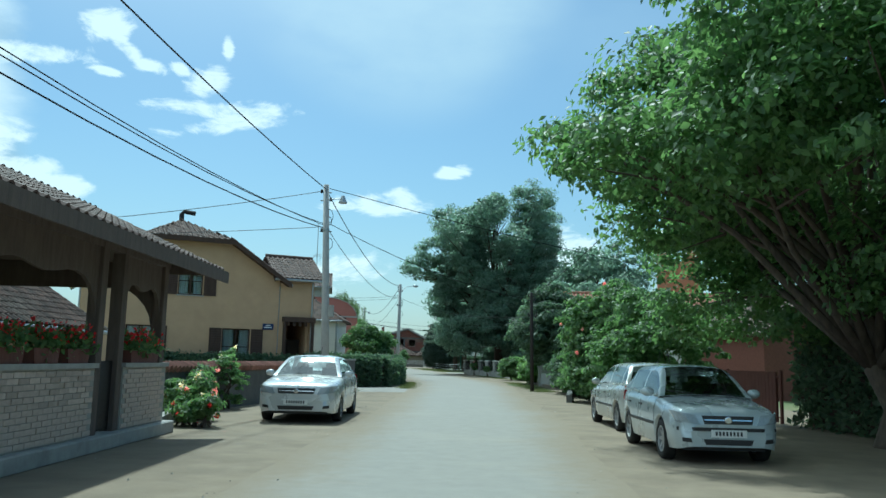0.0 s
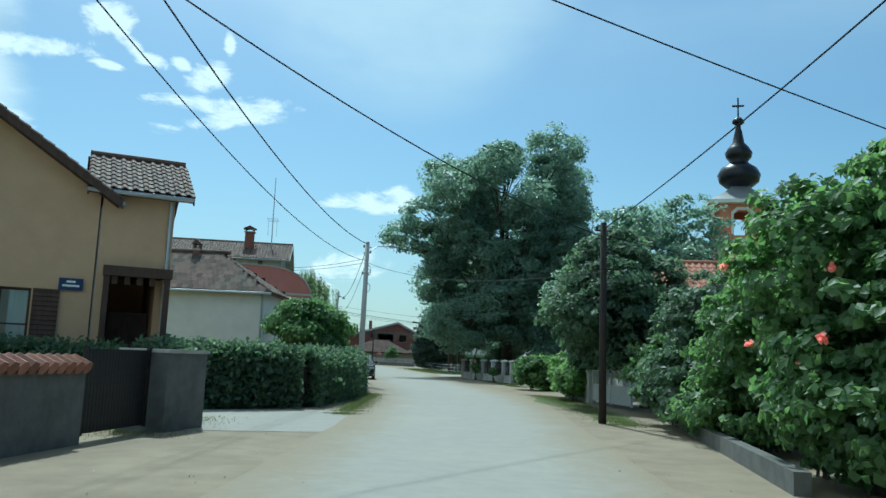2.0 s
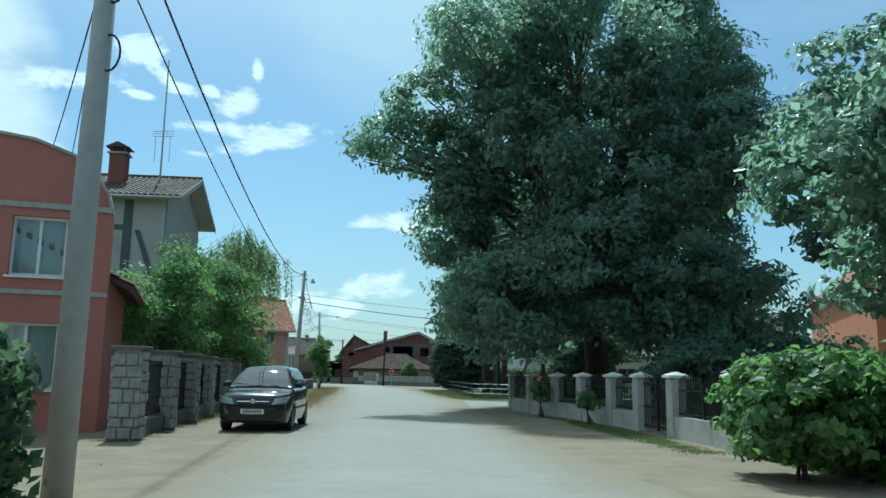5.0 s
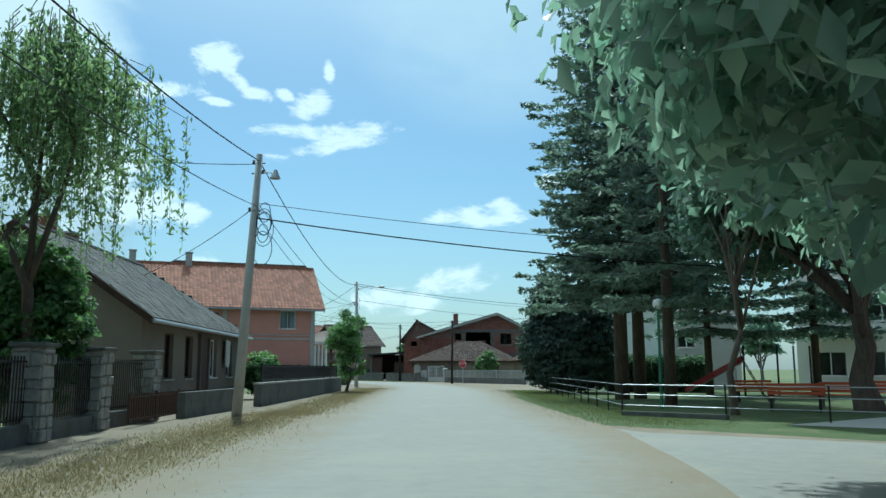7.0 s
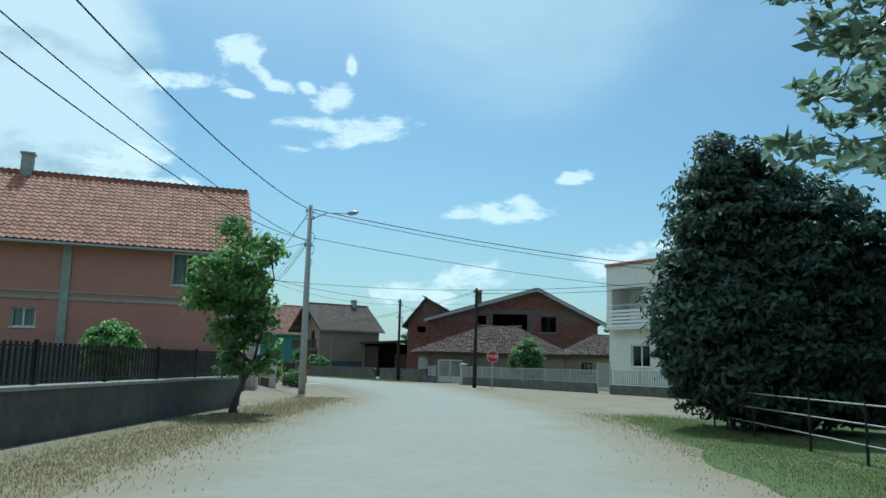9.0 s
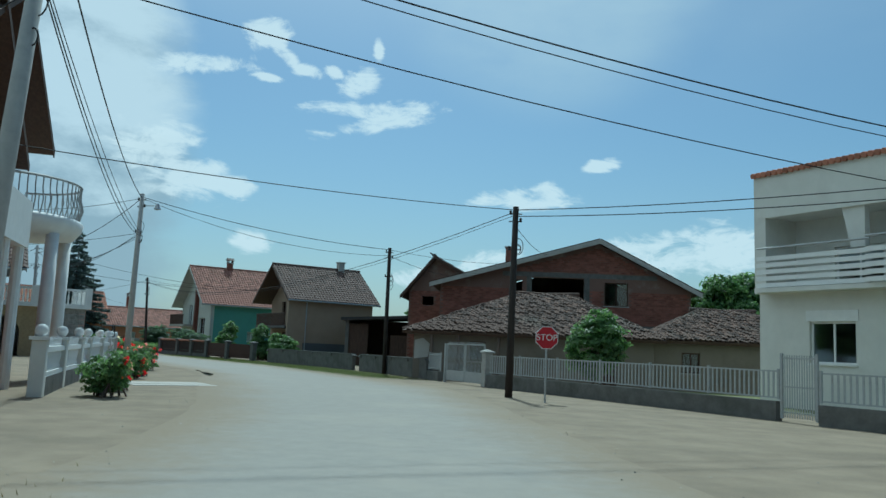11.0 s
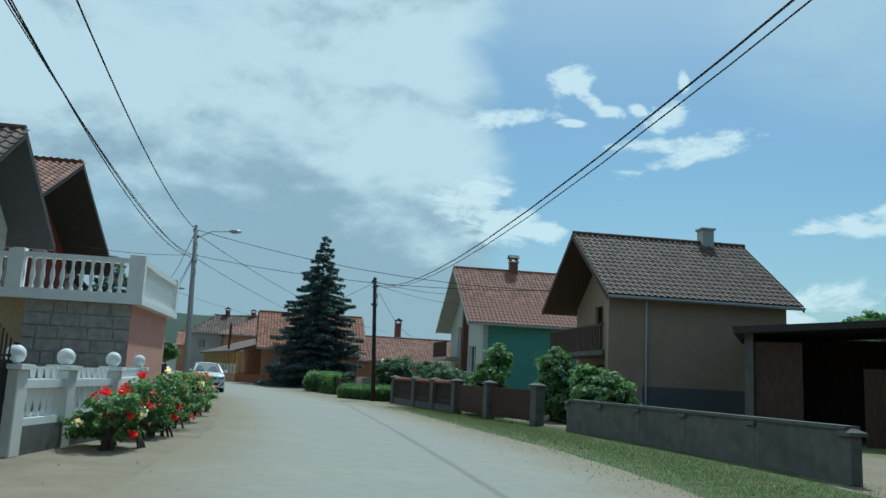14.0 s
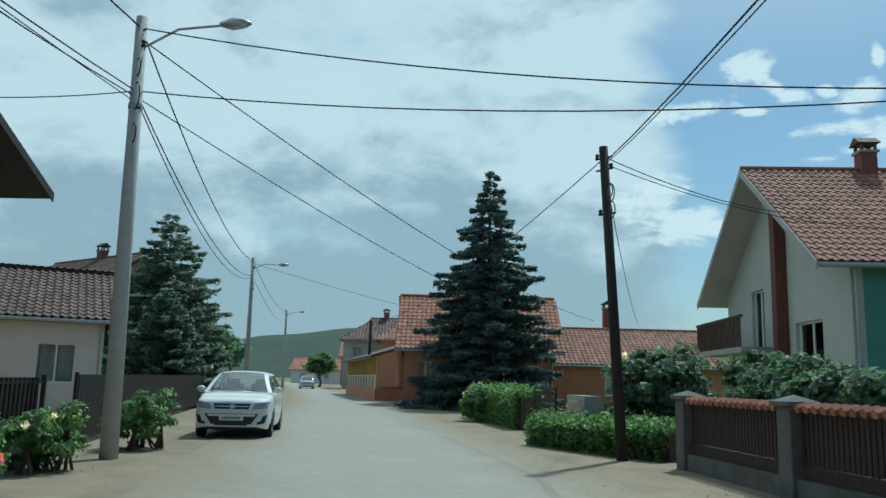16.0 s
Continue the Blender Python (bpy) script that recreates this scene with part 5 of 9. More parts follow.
dk = Shape().slab([(-0.6, -0.6, 5.14), (9.1, -0.6, 7.95), (9.1, 12.5, 7.95), (-0.6, 12.5, 5.14)], -0.12).slab([(9.1, -0.6, 7.95), (14.8, -0.6, 5.05), (14.8, 12.5, 5.05), (9.1, 12.5, 7.95)], -0.12)
part("deck", dk, WOOD_DARK, r)
tiles(r, [(-0.6, 12.5, 5.16), (-0.6, -0.6, 5.16), (9.1, -0.6, 7.97), (9.1, 12.5, 7.97)], (1, 0, 0.3), 0.5, 0.9, SHEET_ROOF, "roll")
tiles(r, [(14.8, -0.6, 5.07), (14.8, 12.5, 5.07), (9.1, 12.5, 7.97), (9.1, -0.6, 7.97)], (-1, 0, 0.5), 0.5, 0.9, SHEET_ROOF, "roll")
part("bargeboard", Shape().slab([(-0.6, -0.62, 5.2), (9.1, -0.62, 8.02), (9.1, -0.62, 7.75), (-0.6, -0.62, 4.95)], 0.04).slab([(9.1, -0.62, 8.02), (14.8, -0.62, 5.12), (14.8, -0.62, 4.85), (9.1, -0.62, 7.75)], 0.04), CONCRETE, r)
chimney(bh, 3.9, 7.5, 5.5, 8.4, 0.6, BRICK_RED, "none")
annex = house("house", "brick annex of the unfinished house with a corrugated roof", (-18.4, 180.2), 5.3, 5.6, 7.0, 5.4, 7.5, MORTAR_RED, SHEET_ROOF, along_x=False, apex=0.3, over=0.55, tile=(0.25, 0.9, "roll"), gutter=False,
              front=[(0.9, 1.7, 4.3, 4.9, dict(kind="open")), (1.1, 1.95, 1.5, 2.65, dict(frame_mat=WOOD_DARK, curtain=False))])
brick_courses(annex, 0.05, 5.5, 0.2, 5.3, 0.0, [(0.9, 1.7, 4.3, 4.9), (1.05, 2.0, 1.45, 2.7)], BRICK_RED, bw=0.26, bh=0.11)

# tumbledown tile-roofed cottages
ruin = house("cottage", "tumbledown cottage with a sagging roof of weathered tiles", (-14.2, 163.6), 4, 10.8, 8.4, 2.3, 4.25, LOAM, TILE_OLD, over=0.5, hip=(4.8, 3.6), tile=(0.21, 0.27, "roll"), ragged=0.06, gutter=False, singles=180,
             front=[(2.6, 3.3, 0.9, 1.8, dict(frame_mat=WOOD_DARK, curtain=False)), (8.4, 9.2, 0.0, 1.9, dict(kind="door"))])
ruin2 = house("cottage", "low tumbledown cottage with old red-brown tiles", (-3.4, 164.6), 4, 7.4, 6.6, 2.3, 3.7, LOAM, TILE_OLD, over=0.45, hip=(2.6, 2.6), tile=(0.21, 0.27, "roll"), ragged=0.06, gutter=False,
              front=[(1.2, 2.0, 0.8, 1.7, dict(frame_mat=WOOD_DARK, curtain=False))])

# dark lean-to, beige house, teal house
lean = thing("shed", "dark open lean-to garage of blackened boards", "shed", at=(-23.2, 181.6, 0), turn=10)
part("wall", Shape().box(0, 0.25, 0, 5, 0, 3.3), CONCRETE_OLD, lean), part("wall", Shape().box(4.6, 4.85, 0, 5, 0, 3.5), CONCRETE_OLD, lean), part("wall", Shape().box(0.25, 4.6, 4.8, 5, 0, 3.3), WOOD_DARK, lean)
part("roof", Shape().slab([(-0.3, -0.5, 3.3), (5.1, -0.5, 3.65), (5.1, 5.3, 3.65), (-0.3, 5.3, 3.3)], 0.2), SHINGLE, lean)
part("board_wall", Shape().box(0.25, 1.6, 0.1, 0.16, 0, 2.9), WOOD_DARK, lean), part("board_wall", Shape().box(3.2, 4.6, 0.1, 0.16, 0, 2.2), WOOD_DARK, lean)
beige = house("house", "small beige house with a steep brown-tiled roof and road-side balcony", (-32.2, 189.7), -48, 7.4, 5.6, 4.75, 7.3, BEIGE, TILE_BROWN, along_x=False, over=0.45, over_front=1.5, tile=(0.24, 0.32, "roll"), singles=150,
              front=[(2.4, 3.3, 2.7, 4.6, dict(frame_mat=WOOD_DARK)), (4.2, 5.3, 3.2, 4.5, WIN), (2.6, 3.6, 0.2, 2.2, dict(kind="door")), (4.6, 5.8, 0.9, 2.0, WIN)], plinth=BLUEGREY, plinth_h=1.4)
part("side_wall", Shape().box(7.1, 7.4, -1.3, -0.002, 0, 4.75), BEIGE, beige)
chimney(beige, 3.7, 4.3, 6.8, 8.0, 0.5, GREY_PL, "none")
bal = new("balcony")
bal.parent = beige
part("slab", Shape().box(0.4, 7.0, -1.4, 0, 2.45, 2.62), CONCRETE_OLD, bal)
for k in range(23):
    part("baluster", Shape().box(0.45 + 0.28 * k, 0.6 + 0.28 * k, -1.38, -1.34, 2.62, 3.5), WOOD_DARK, bal)
part("rail", Shape().box(0.4, 7.0, -1.4, -1.32, 3.5, 3.58), WOOD_DARK, bal)
teal = house("house", "teal and pale green house with red-brown tiles and a balcony", (-47.9, 203.8), -47, 10.2, 10.0, 4.8, 8.3, PALE_GREEN, TILE_RED, along_x=False, over=0.5, over_front=1.0, side_wall=TEAL, tile=(0.25, 0.34, "roll"), singles=300,
             front=[(2.7, 3.9, 2.7, 4.7, dict(frame_mat=WHITE)), (6.5, 8.4, 1.35, 3.35, dict(frame_mat=WHITE, curtain="half")), (2.0, 3.4, 0.9, 2.3, WIN)], right=[(3.6, 4.4, 1.3, 2.2, WIN), (7.0, 7.8, 1.3, 2.2, WIN)], soffit=GREY_PL)
chimney(teal, 5.1, 3.0, 8.0, 9.0, 0.5, BRICK_RED)
part("pillar", Shape().box(5.6, 6.0, -0.35, -0.002, 0, 7.3), WOOD_RED, teal)
bal = new("balcony")
bal.parent = teal
part("slab", Shape().box(0.3, 5.5, -1.3, 0, 2.5, 2.68), CONCRETE, bal)
for k in range(19):
    part("baluster", Shape().box(0.35 + 0.27 * k, 0.48 + 0.27 * k, -1.28, -1.24, 2.68, 3.6), WOOD_DARK, bal)
part("rail", Shape().box(0.3, 5.5, -1.3, -1.22, 3.6, 3.68), WOOD_DARK, bal)

# houses along the far end of the street
orange = house("house", "terracotta house with bright orange tiles beside a spruce", (-66.0, 203.4), 46, 8.0, 7.0, 3.3, 6.1, TERRA, TILE_ORANGE, over=0.5, tile=(0.26, 0.34, "roll"), gable_wall=YELLOW,
               front=[(0.8, 1.5, 0.8, 2.4, WIN), (2.6, 3.3, 0.8, 2.4, WIN)], left=[(1.0, 1.6, 0.6, 2.6, WIN), (2.4, 3.0, 0.6, 2.6, WIN), (4.2, 4.8, 0.6, 2.6, WIN)])
greyh = house("house", "grey house with brown hipped tiles far down the street", (-115.5, 236.5), 46, 14.0, 10.0, 6.4, 9.2, GREY_PL, TILE_BROWN, over=0.6, hip=(3.5, 3.5), tile=(0.4, 0.5, "roll"),
              front=[(1.2, 2.4, 4.0, 5.4, WIN), (4.6, 5.8, 4.0, 5.4, WIN), (8.2, 9.4, 4.0, 5.4, WIN), (4.6, 5.8, 0.9, 2.3, WIN)], left=[(1.0, 2.2, 4.0, 5.4, WIN), (5, 6.2, 4.0, 5.4, WIN)])
chimney(greyh, 5, 5, 8.8, 10.1, 0.7), chimney(greyh, 9, 5, 8.8, 10.0, 0.7)
lowr = house("house", "long low house with red tiles behind the spruce", (-63.3, 209.4), 46, 19.0, 8.0, 2.6, 4.6, TERRA, TILE_RED, over=0.5, tile=(0.27, 0.36, "roll"), front=[(5, 6, 0.8, 1.8, WIN), (9, 10, 0.8, 1.8, WIN), (14, 15, 0.8, 1.8, WIN)])
chimney(lowr, 6.4, 6.0, 3.8, 6.2, 0.55)
hipr = house("house", "two-storey house with a red hipped roof far behind", (-104.0, 233.0), 46, 18.0, 11.0, 6.0, 8.8, TERRA, TILE_RED, over=0.7, hip=(4.5, 4.5), tile=(0.4, 0.5, "roll"), front=[(2, 3.2, 3.6, 5, WIN), (8, 9.2, 3.6, 5, WIN), (13, 14.2, 3.6, 5, WIN)])
farh = house("house", "small pale house with orange tiles at the end of the street", (-150.0, 262.0), 46, 9.0, 8.0, 5.4, 8.0, TERRA, TILE_ORANGE, over=0.5, tile=(0.4, 0.5, "roll"), front=[(2, 3.2, 1, 2.4, WIN), (5, 6.2, 1, 2.4, WIN)])
farh2 = house("house", "low white house with orange tiles at the far end", (-178.0, 270.0), 40, 12.0, 8.0, 3.0, 5.2, WHITE_PL, TILE_ORANGE, over=0.5, tile=(0.4, 0.5, "roll"), front=[(2, 3.2, 1, 2.2, WIN), (7, 8.2, 1, 2.2, WIN)])
pr = thing("veranda", "long street-side veranda with yellow posts and white balustrade", "veranda", at=(-90.5, 218.2, 0), turn=-32)
part("roof", Shape().slab([(-0.4, -0.4, 2.85), (20.4, -0.4, 2.85), (20.4, 5.0, 4.6), (-0.4, 5.0, 4.6)], 0.18), TILE_BROWN, pr)
part("base", Shape().box(0, 20, 0, 4.6, 0, 0.75), TERRA, pr)
part("back_wall", Shape().box(0, 20, 4.4, 4.7, 0.75, 4.3), TERRA, pr)
for k in range(12):
    part("post", Shape().box(0.05 + 1.8 * k, 0.25 + 1.8 * k, 0.05, 0.25, 0.75, 2.75), YELLOW, pr)
for k in range(76):
    part("baluster", Shape().box(0.3 + 0.26 * k, 0.36 + 0.26 * k, 0.12, 0.18, 0.75, 1.55), WHITE, pr)
part("rail", Shape().box(0.2, 20, 0.1, 0.2, 1.55, 1.62), WHITE, pr)

# the houses on the inner side of the bend
nearh = house("house", "red-plastered house with a rounded white balcony and dark eaves", (-19.8, 140.6), 117, 8.6, 9.0, 7.4, 10.1, SALMON, TILE_BROWN, along_x=False, over=0.8, over_front=1.2,
              front=[(1.2, 2.6, 4.2, 6.0, WIN), (5.2, 6.6, 4.2, 6.2, WIN), (1.2, 2.6, 1.0, 2.6, WIN), (5.2, 6.4, 0.2, 2.4, WIN)], right=[(2, 3.2, 4.2, 5.8, WIN)])
cb = new("balcony")
cb.parent = nearh
bx_, bz_ = 7.2, 4.0
part("slab", Shape().lathe([(1.75, bz_), (1.95, bz_ + 0.25), (2.0, bz_ + 0.45), (1.9, bz_ + 0.55)], 32, (bx_, -0.6, 0)), WHITE, cb, smooth=True)
for k in range(30):
    a = math.pi * (1.0 + k / 29)
    x, y, z = bx_ + 1.85 * math.cos(a), -0.6 + 1.85 * math.sin(a), bz_ + 0.55
    part("baluster", Shape().tube([(x, y, z), (x + 0.09 * math.cos(a), y + 0.09 * math.sin(a), z + 0.35), (x, y, z + 0.7), (x, y, z + 0.98)], 0.018, 5), WHITE_METAL, cb)
part("rail", Shape().tube([(bx_ + 1.85 * math.cos(a), -0.6 + 1.85 * math.sin(a), bz_ + 1.55) for a in np.linspace(math.pi, 2 * math.pi, 25)], 0.035, 6), WHITE_METAL, cb)
for x in (bx_ - 1.0, bx_ + 1.0):
    part("column", Shape().tube([(x, -2.0, 0.0), (x, -2.0, bz_ + 0.05)], [0.19, 0.17], 14), WHITE, cb, smooth=True)
big = house("house", "large house with a deep dark timber gable and red upper wall", (-46.4, 169.3), 133, 14.0, 11.0, 6.2, 9.7, SALMON, TILE_RED, along_x=False, over=0.9, over_front=2.1, front_wall=mat("deep_red_plaster", (0.23, 0.045, 0.035), 0.9),
            front=[(5.5, 7.0, 3.3, 5.4, WIN), (9.5, 10.7, 3.6, 5.2, WIN), (9.5, 10.7, 0.9, 2.4, WIN)], left=[(3, 4.2, 3.5, 5.0, WIN)], soffit=SHINGLE, singles=60)
bb = new("balcony")
bb.parent = big
part("slab", Shape().box(7.6, 13.9, -1.3, -0.002, 2.55, 2.75), WHITE, bb)
for k in range(24):
    part("baluster", Shape().box(7.65 + 0.26 * k, 7.82 + 0.26 * k, -1.28, -1.23, 2.75, 3.65), WOOD_DARK, bb)
part("rail", Shape().box(7.6, 13.9, -1.3, -1.2, 3.65, 3.73), WOOD_DARK, bb)
part("pier", Shape().box(8.6, 9.0, -0.5, -0.002, 2.76, 6.1), WHITE_PL, big)
front_h = house("house", "stone-clad gabled house front with dark tiles above the terrace", (-36.6, 164.1), 133, 5.6, 8.0, 5.0, 7.0, MORTAR, TILE_BROWN, along_x=False, over=0.7, over_front=1.1,
                front=[(2.0, 3.4, 3.1, 4.7, WIN)], left=[(1.5, 2.7, 3.2, 4.7, WIN)], soffit=SHINGLE, singles=60)
brick_courses(front_h, 0.03, 5.57, 2.7, 6.7, 0.0, [(1.95, 3.45, 3.05, 4.75)], CLAD_STONE, bw=0.46, bh=0.27, gap=0.03, singles=90, proud=0.02, name="stone", skip=lambda u, z: z > 4.9 + (2.8 - abs(u - 2.8)) * 0.714 - 0.2)
brick_courses(front_h, 0.33, 7.67, 2.7, 4.95, 0.0, [(1.45, 2.75, 3.15, 4.75)], CLAD_STONE, axis="x", out=-1, bw=0.46, bh=0.27, gap=0.03, proud=0.02, name="stone")
ter = thing("terrace", "raised terrace block of salmon plaster and stone facing", "terrace", at=(-34.3, 168.2, 0), turn=133)
part("wall", Shape().box(0, 5.0, 0, 0.3, 0, 2.7), SALMON, ter)
part("wall", Shape().box(4.7, 5.0, 0.3, 6.0, 0, 2.7), SALMON, ter)
part("wall", Shape().box(0, 0.3, 0.3, 2.4, 0, 2.7), MORTAR, ter)
part("slab", Shape().box(-0.25, 5.2, -0.25, 6.0, 2.7, 2.85), WHITE, ter)
rngs = np.random.default_rng(5)
y = 0.02
zc = 0.0
for row in range(9):
    hgt = 0.3
    y = 0.02 - (0.2 if row % 2 else 0)
    while y < 2.35:
        ln = rngs.uniform(0.3, 0.75)
        a, b = max(0.02, y), min(2.38, y + ln - 0.03)
        if b - a > 0.08:
            part("stone", Shape().box(-0.03 - rngs.uniform(0, 0.02), -0.002, a, b, zc + 0.012, zc + hgt - 0.012, 0.008), STONE, ter)
        y += ln
    zc += hgt
arch = Shape().box(0.05, 0.35, 2.4, 3.2, 0, 2.7).box(0.05, 0.35, 5.6, 9.5, 0, 2.7)
pts = [(2.4 + 0.8 + 1.2 + 1.2 * math.cos(a), 1.2 + 1.0 * math.sin(a)) for a in np.linspace(math.pi, 0, 13)]
arch.prism([(3.2, 2.7)] + [p for p in pts] + [(5.6, 2.7)], 0.05, 0.35, "x")
part("arched_wall", arch, BRICK_YELLOW, ter, "yellow brick wall with an arched opening")
part("back_wall", Shape().box(3.2, 3.4, 2.4, 9.5, 0, 2.7), GREY_PL, ter)
part("terrace_floor", Shape().box(-0.2, 3.4, 6.002, 9.5, 2.7, 2.82), WHITE, ter)


def baluster_mesh(h):
    return Shape().lathe([(0.05, 0), (0.055, 0.05), (0.03, 0.1), (0.062, 0.3 * h + 0.1), (0.05, 0.55 * h), (0.028, 0.75 * h), (0.045, h - 0.04), (0.05, h)], 10).mesh("baluster", True)


BAL = baluster_mesh(0.72)
BAL.materials.append(WHITE)


def balustrade(name, p, q, z, parent=None, h=0.72, label="white concrete balustrade with turned balusters"):
    ob = thing(name, label, "balustrade", at=(*p, z), turn=heading(p, q))
    L = math.dist(p, q)
    part("plinth_rail", Shape().box(0, L, -0.1, 0.1, 0.0, 0.1), WHITE, ob)
    part("top_rail", Shape().box(0, L, -0.11, 0.11, 0.1 + h, 0.22 + h), WHITE, ob)
    n = max(2, int(L / 0.2))
    for k in range(n):
        b = new("baluster", BAL)
        b.parent = ob
        b.matrix_basis = pose(0.1 + (L - 0.2) * k / (n - 1), 0, 0.1)
    for x in (0.0, L):
        part("pier", Shape().box(x - 0.12, x + 0.12, -0.14, 0.14, 0, 0.3 + h), WHITE, ob)
    return ob


d133, n133 = (-0.682, 0.731), (-0.731, -0.682)
tc = lambda x, y: (-34.3 + d133[0] * x + n133[0] * y, 168.2 + d133[1] * x + n133[1] * y)
balustrade("balustrade", tc(-0.1, -0.1), tc(5.0, -0.1), 2.85)
balustrade("balustrade", tc(-0.1, 2.6), tc(-0.1, 0.0), 2.85)
balustrade("balustrade", tc(-0.1, 9.3), tc(-0.1, 2.7), 2.82)

# ---- walls, fences and gates ----
gz = thing("gazebo", "roadside gazebo with brick parapet, dark timber arches and tiled roof", "gazebo", at=(-3.15, 10.2, 0), turn=90)
# local x runs up the road, local -y looks at it
part("kerb", Shape().box(-4.2, 5.75, -0.16, 0.35, 0, 0.22, 0.02), CONCRETE, gz)
for a, b in ((-4.0, 2.55), (3.6, 5.55)):
    part("parapet", Shape().box(a, b, 0.0, 0.25, 0.22, 1.2), MORTAR, gz)
    part("coping", Shape().box(a - 0.03, b + 0.03, -0.05, 0.3, 1.2, 1.27), CONCRETE, gz)
brick_courses(gz, -3.98, 2.52, 0.24, 1.18, 0.0, [], BRICK_PALE, bw=0.26, bh=0.078, singles=150)
brick_courses(gz, 3.62, 5.52, 0.24, 1.18, 0.0, [], BRICK_PALE, bw=0.26, bh=0.078, singles=100)
part("parapet", Shape().box(5.3, 5.55, 0.25, 4.0, 0.22, 1.2), MORTAR, gz)
for x in (-4.0, -0.6, 2.7, 3.5, 5.35):
    for y in (0.12, 3.9):
        part("post", Shape().box(x - 0.1, x + 0.1, y - 0.1, y + 0.1, 0.0, 3.1, 0.01), WOOD_GREY, gz)
for a, b in ((-3.9, -0.7), (-0.5, 2.6), (3.6, 5.25)):
    m, r_ = (a + b) / 2, (b - a) / 2
    rim = [(m + r_ * math.cos(t), 1.9 + min(0.62, 1.0 * math.sin(t)) * (1 + 0.08 * math.cos(6 * t))) for t in np.linspace(math.pi, 0, 17)]
    part("arch_board", Shape().prism([(a, 3.05)] + rim + [(b, 3.05)], 0.08, 0.14), WOOD_GREY, gz, "scalloped dark timber arch")
    part("arch_board", Shape().prism([(a, 3.05)] + rim + [(b, 3.05)], 3.87, 3.93), WOOD_GREY, gz, "scalloped dark timber arch")
rim = [(2.0 + 1.75 * math.cos(t), 1.9 + min(0.7, 1.0 * math.sin(t))) for t in np.linspace(math.pi, 0, 17)]
part("arch_board", Shape().prism([(0.2, 3.05)] + rim + [(3.8, 3.05)], 5.3, 5.36, "x"), WOOD_GREY, gz, "scalloped dark timber arch")
part("beam", Shape().box(-4.2, 5.6, 0.03, 0.21, 3.0, 3.2).box(-4.2, 5.6, 3.8, 4.0, 3.0, 3.2), WOOD_GREY, gz)
part("ceiling", Shape().box(-4.2, 5.5, 0.2, 3.8, 3.1, 3.16), WOOD_GREY, gz)
r = new("roof")
r.parent = gz
a_ = [(-4.9, -0.75, 3.02), (6.5, -0.75, 3.02), (6.5, 2.0, 4.25), (-4.9, 2.0, 4.25)]
b_ = [(6.5, 4.75, 3.02), (-4.9, 4.75, 3.02), (-4.9, 2.0, 4.25), (6.5, 2.0, 4.25)]
part("deck", Shape().slab(a_, 0.1).slab(b_, 0.1), WOOD_GREY, r)
tiles(r, a_, (0, 1, 0.45), 0.24, 0.34, TILE_BROWN, "roll", 60), tiles(r, b_, (0, -1, 0.45), 0.24, 0.34, TILE_BROWN)
part("fascia", Shape().box(-4.9, 6.5, -0.8, -0.76, 2.84, 3.06), WOOD_GREY, r)
part("gable_board", Shape().prism([(-0.7, 2.9), (4.7, 2.9), (2.0, 4.1)], 5.56, 5.62, "x"), WOOD_GREY, gz)
for x in (-3.4, -2.3, -1.4, 0.2, 1.1, 2.0, 4.2, 4.8):
    pot = thing("flower_box", "planter of red geraniums on the brick parapet", "planter", "planters on the parapet", at=(-3.25, 10.2 + x, 1.27), turn=90)
    part("trough", Shape().prism([(-0.34, 0.2), (0.34, 0.2), (0.3, 0.0), (-0.3, 0.0)], -0.1, 0.1), WOOD_RED, pot)
    rg = np.random.default_rng(int(100 + 10 * x))
    part("leaves", scatter_mesh("leaves", rg.normal(size=(260, 3)) * (0.2, 0.1, 0.09) + (0, 0, 0.3), 0.07, rng=rg), LEAF_MID, pot)
    part("blooms", scatter_mesh("blooms", rg.normal(size=(90, 3)) * (0.2, 0.1, 0.08) + (0, 0, 0.4), 0.06, rng=rg, long=1.0), ROSE_RED, pot)
part("gate_panel", Shape().box(2.62, 3.5, 0.1, 0.15, 0.25, 1.3), IRON, gz, "dark metal gate leaf")


def wall_run(name, label, p, q, h, t, material, coping=None, category="wall", coping_h=0.06, base=0.0):
    ob = thing(name, label, category, at=(*p, 0), turn=heading(p, q))
    L = math.dist(p, q)
    part("body", Shape().box(0, L, -t / 2, t / 2, base, h), material, ob)
    if coping is TILE_RED or coping is TILE_ORANGE:
        s = Shape()
        for k in range(int(L / 0.2)):
            s.tube([(0.1 + 0.2 * k, -t * 0.95, h + 0.03), (0.1 + 0.2 * k, 0, h + 0.13), (0.1 + 0.2 * k, t * 0.95, h + 0.03)], 0.1, 6)
        part("coping", s, coping, ob, "row of curved roof tiles")
    elif coping:
        part("coping", Shape().box(-0.03, L + 0.03, -t / 2 - 0.04, t / 2 + 0.04, h, h + coping_h), coping, ob)
    return ob


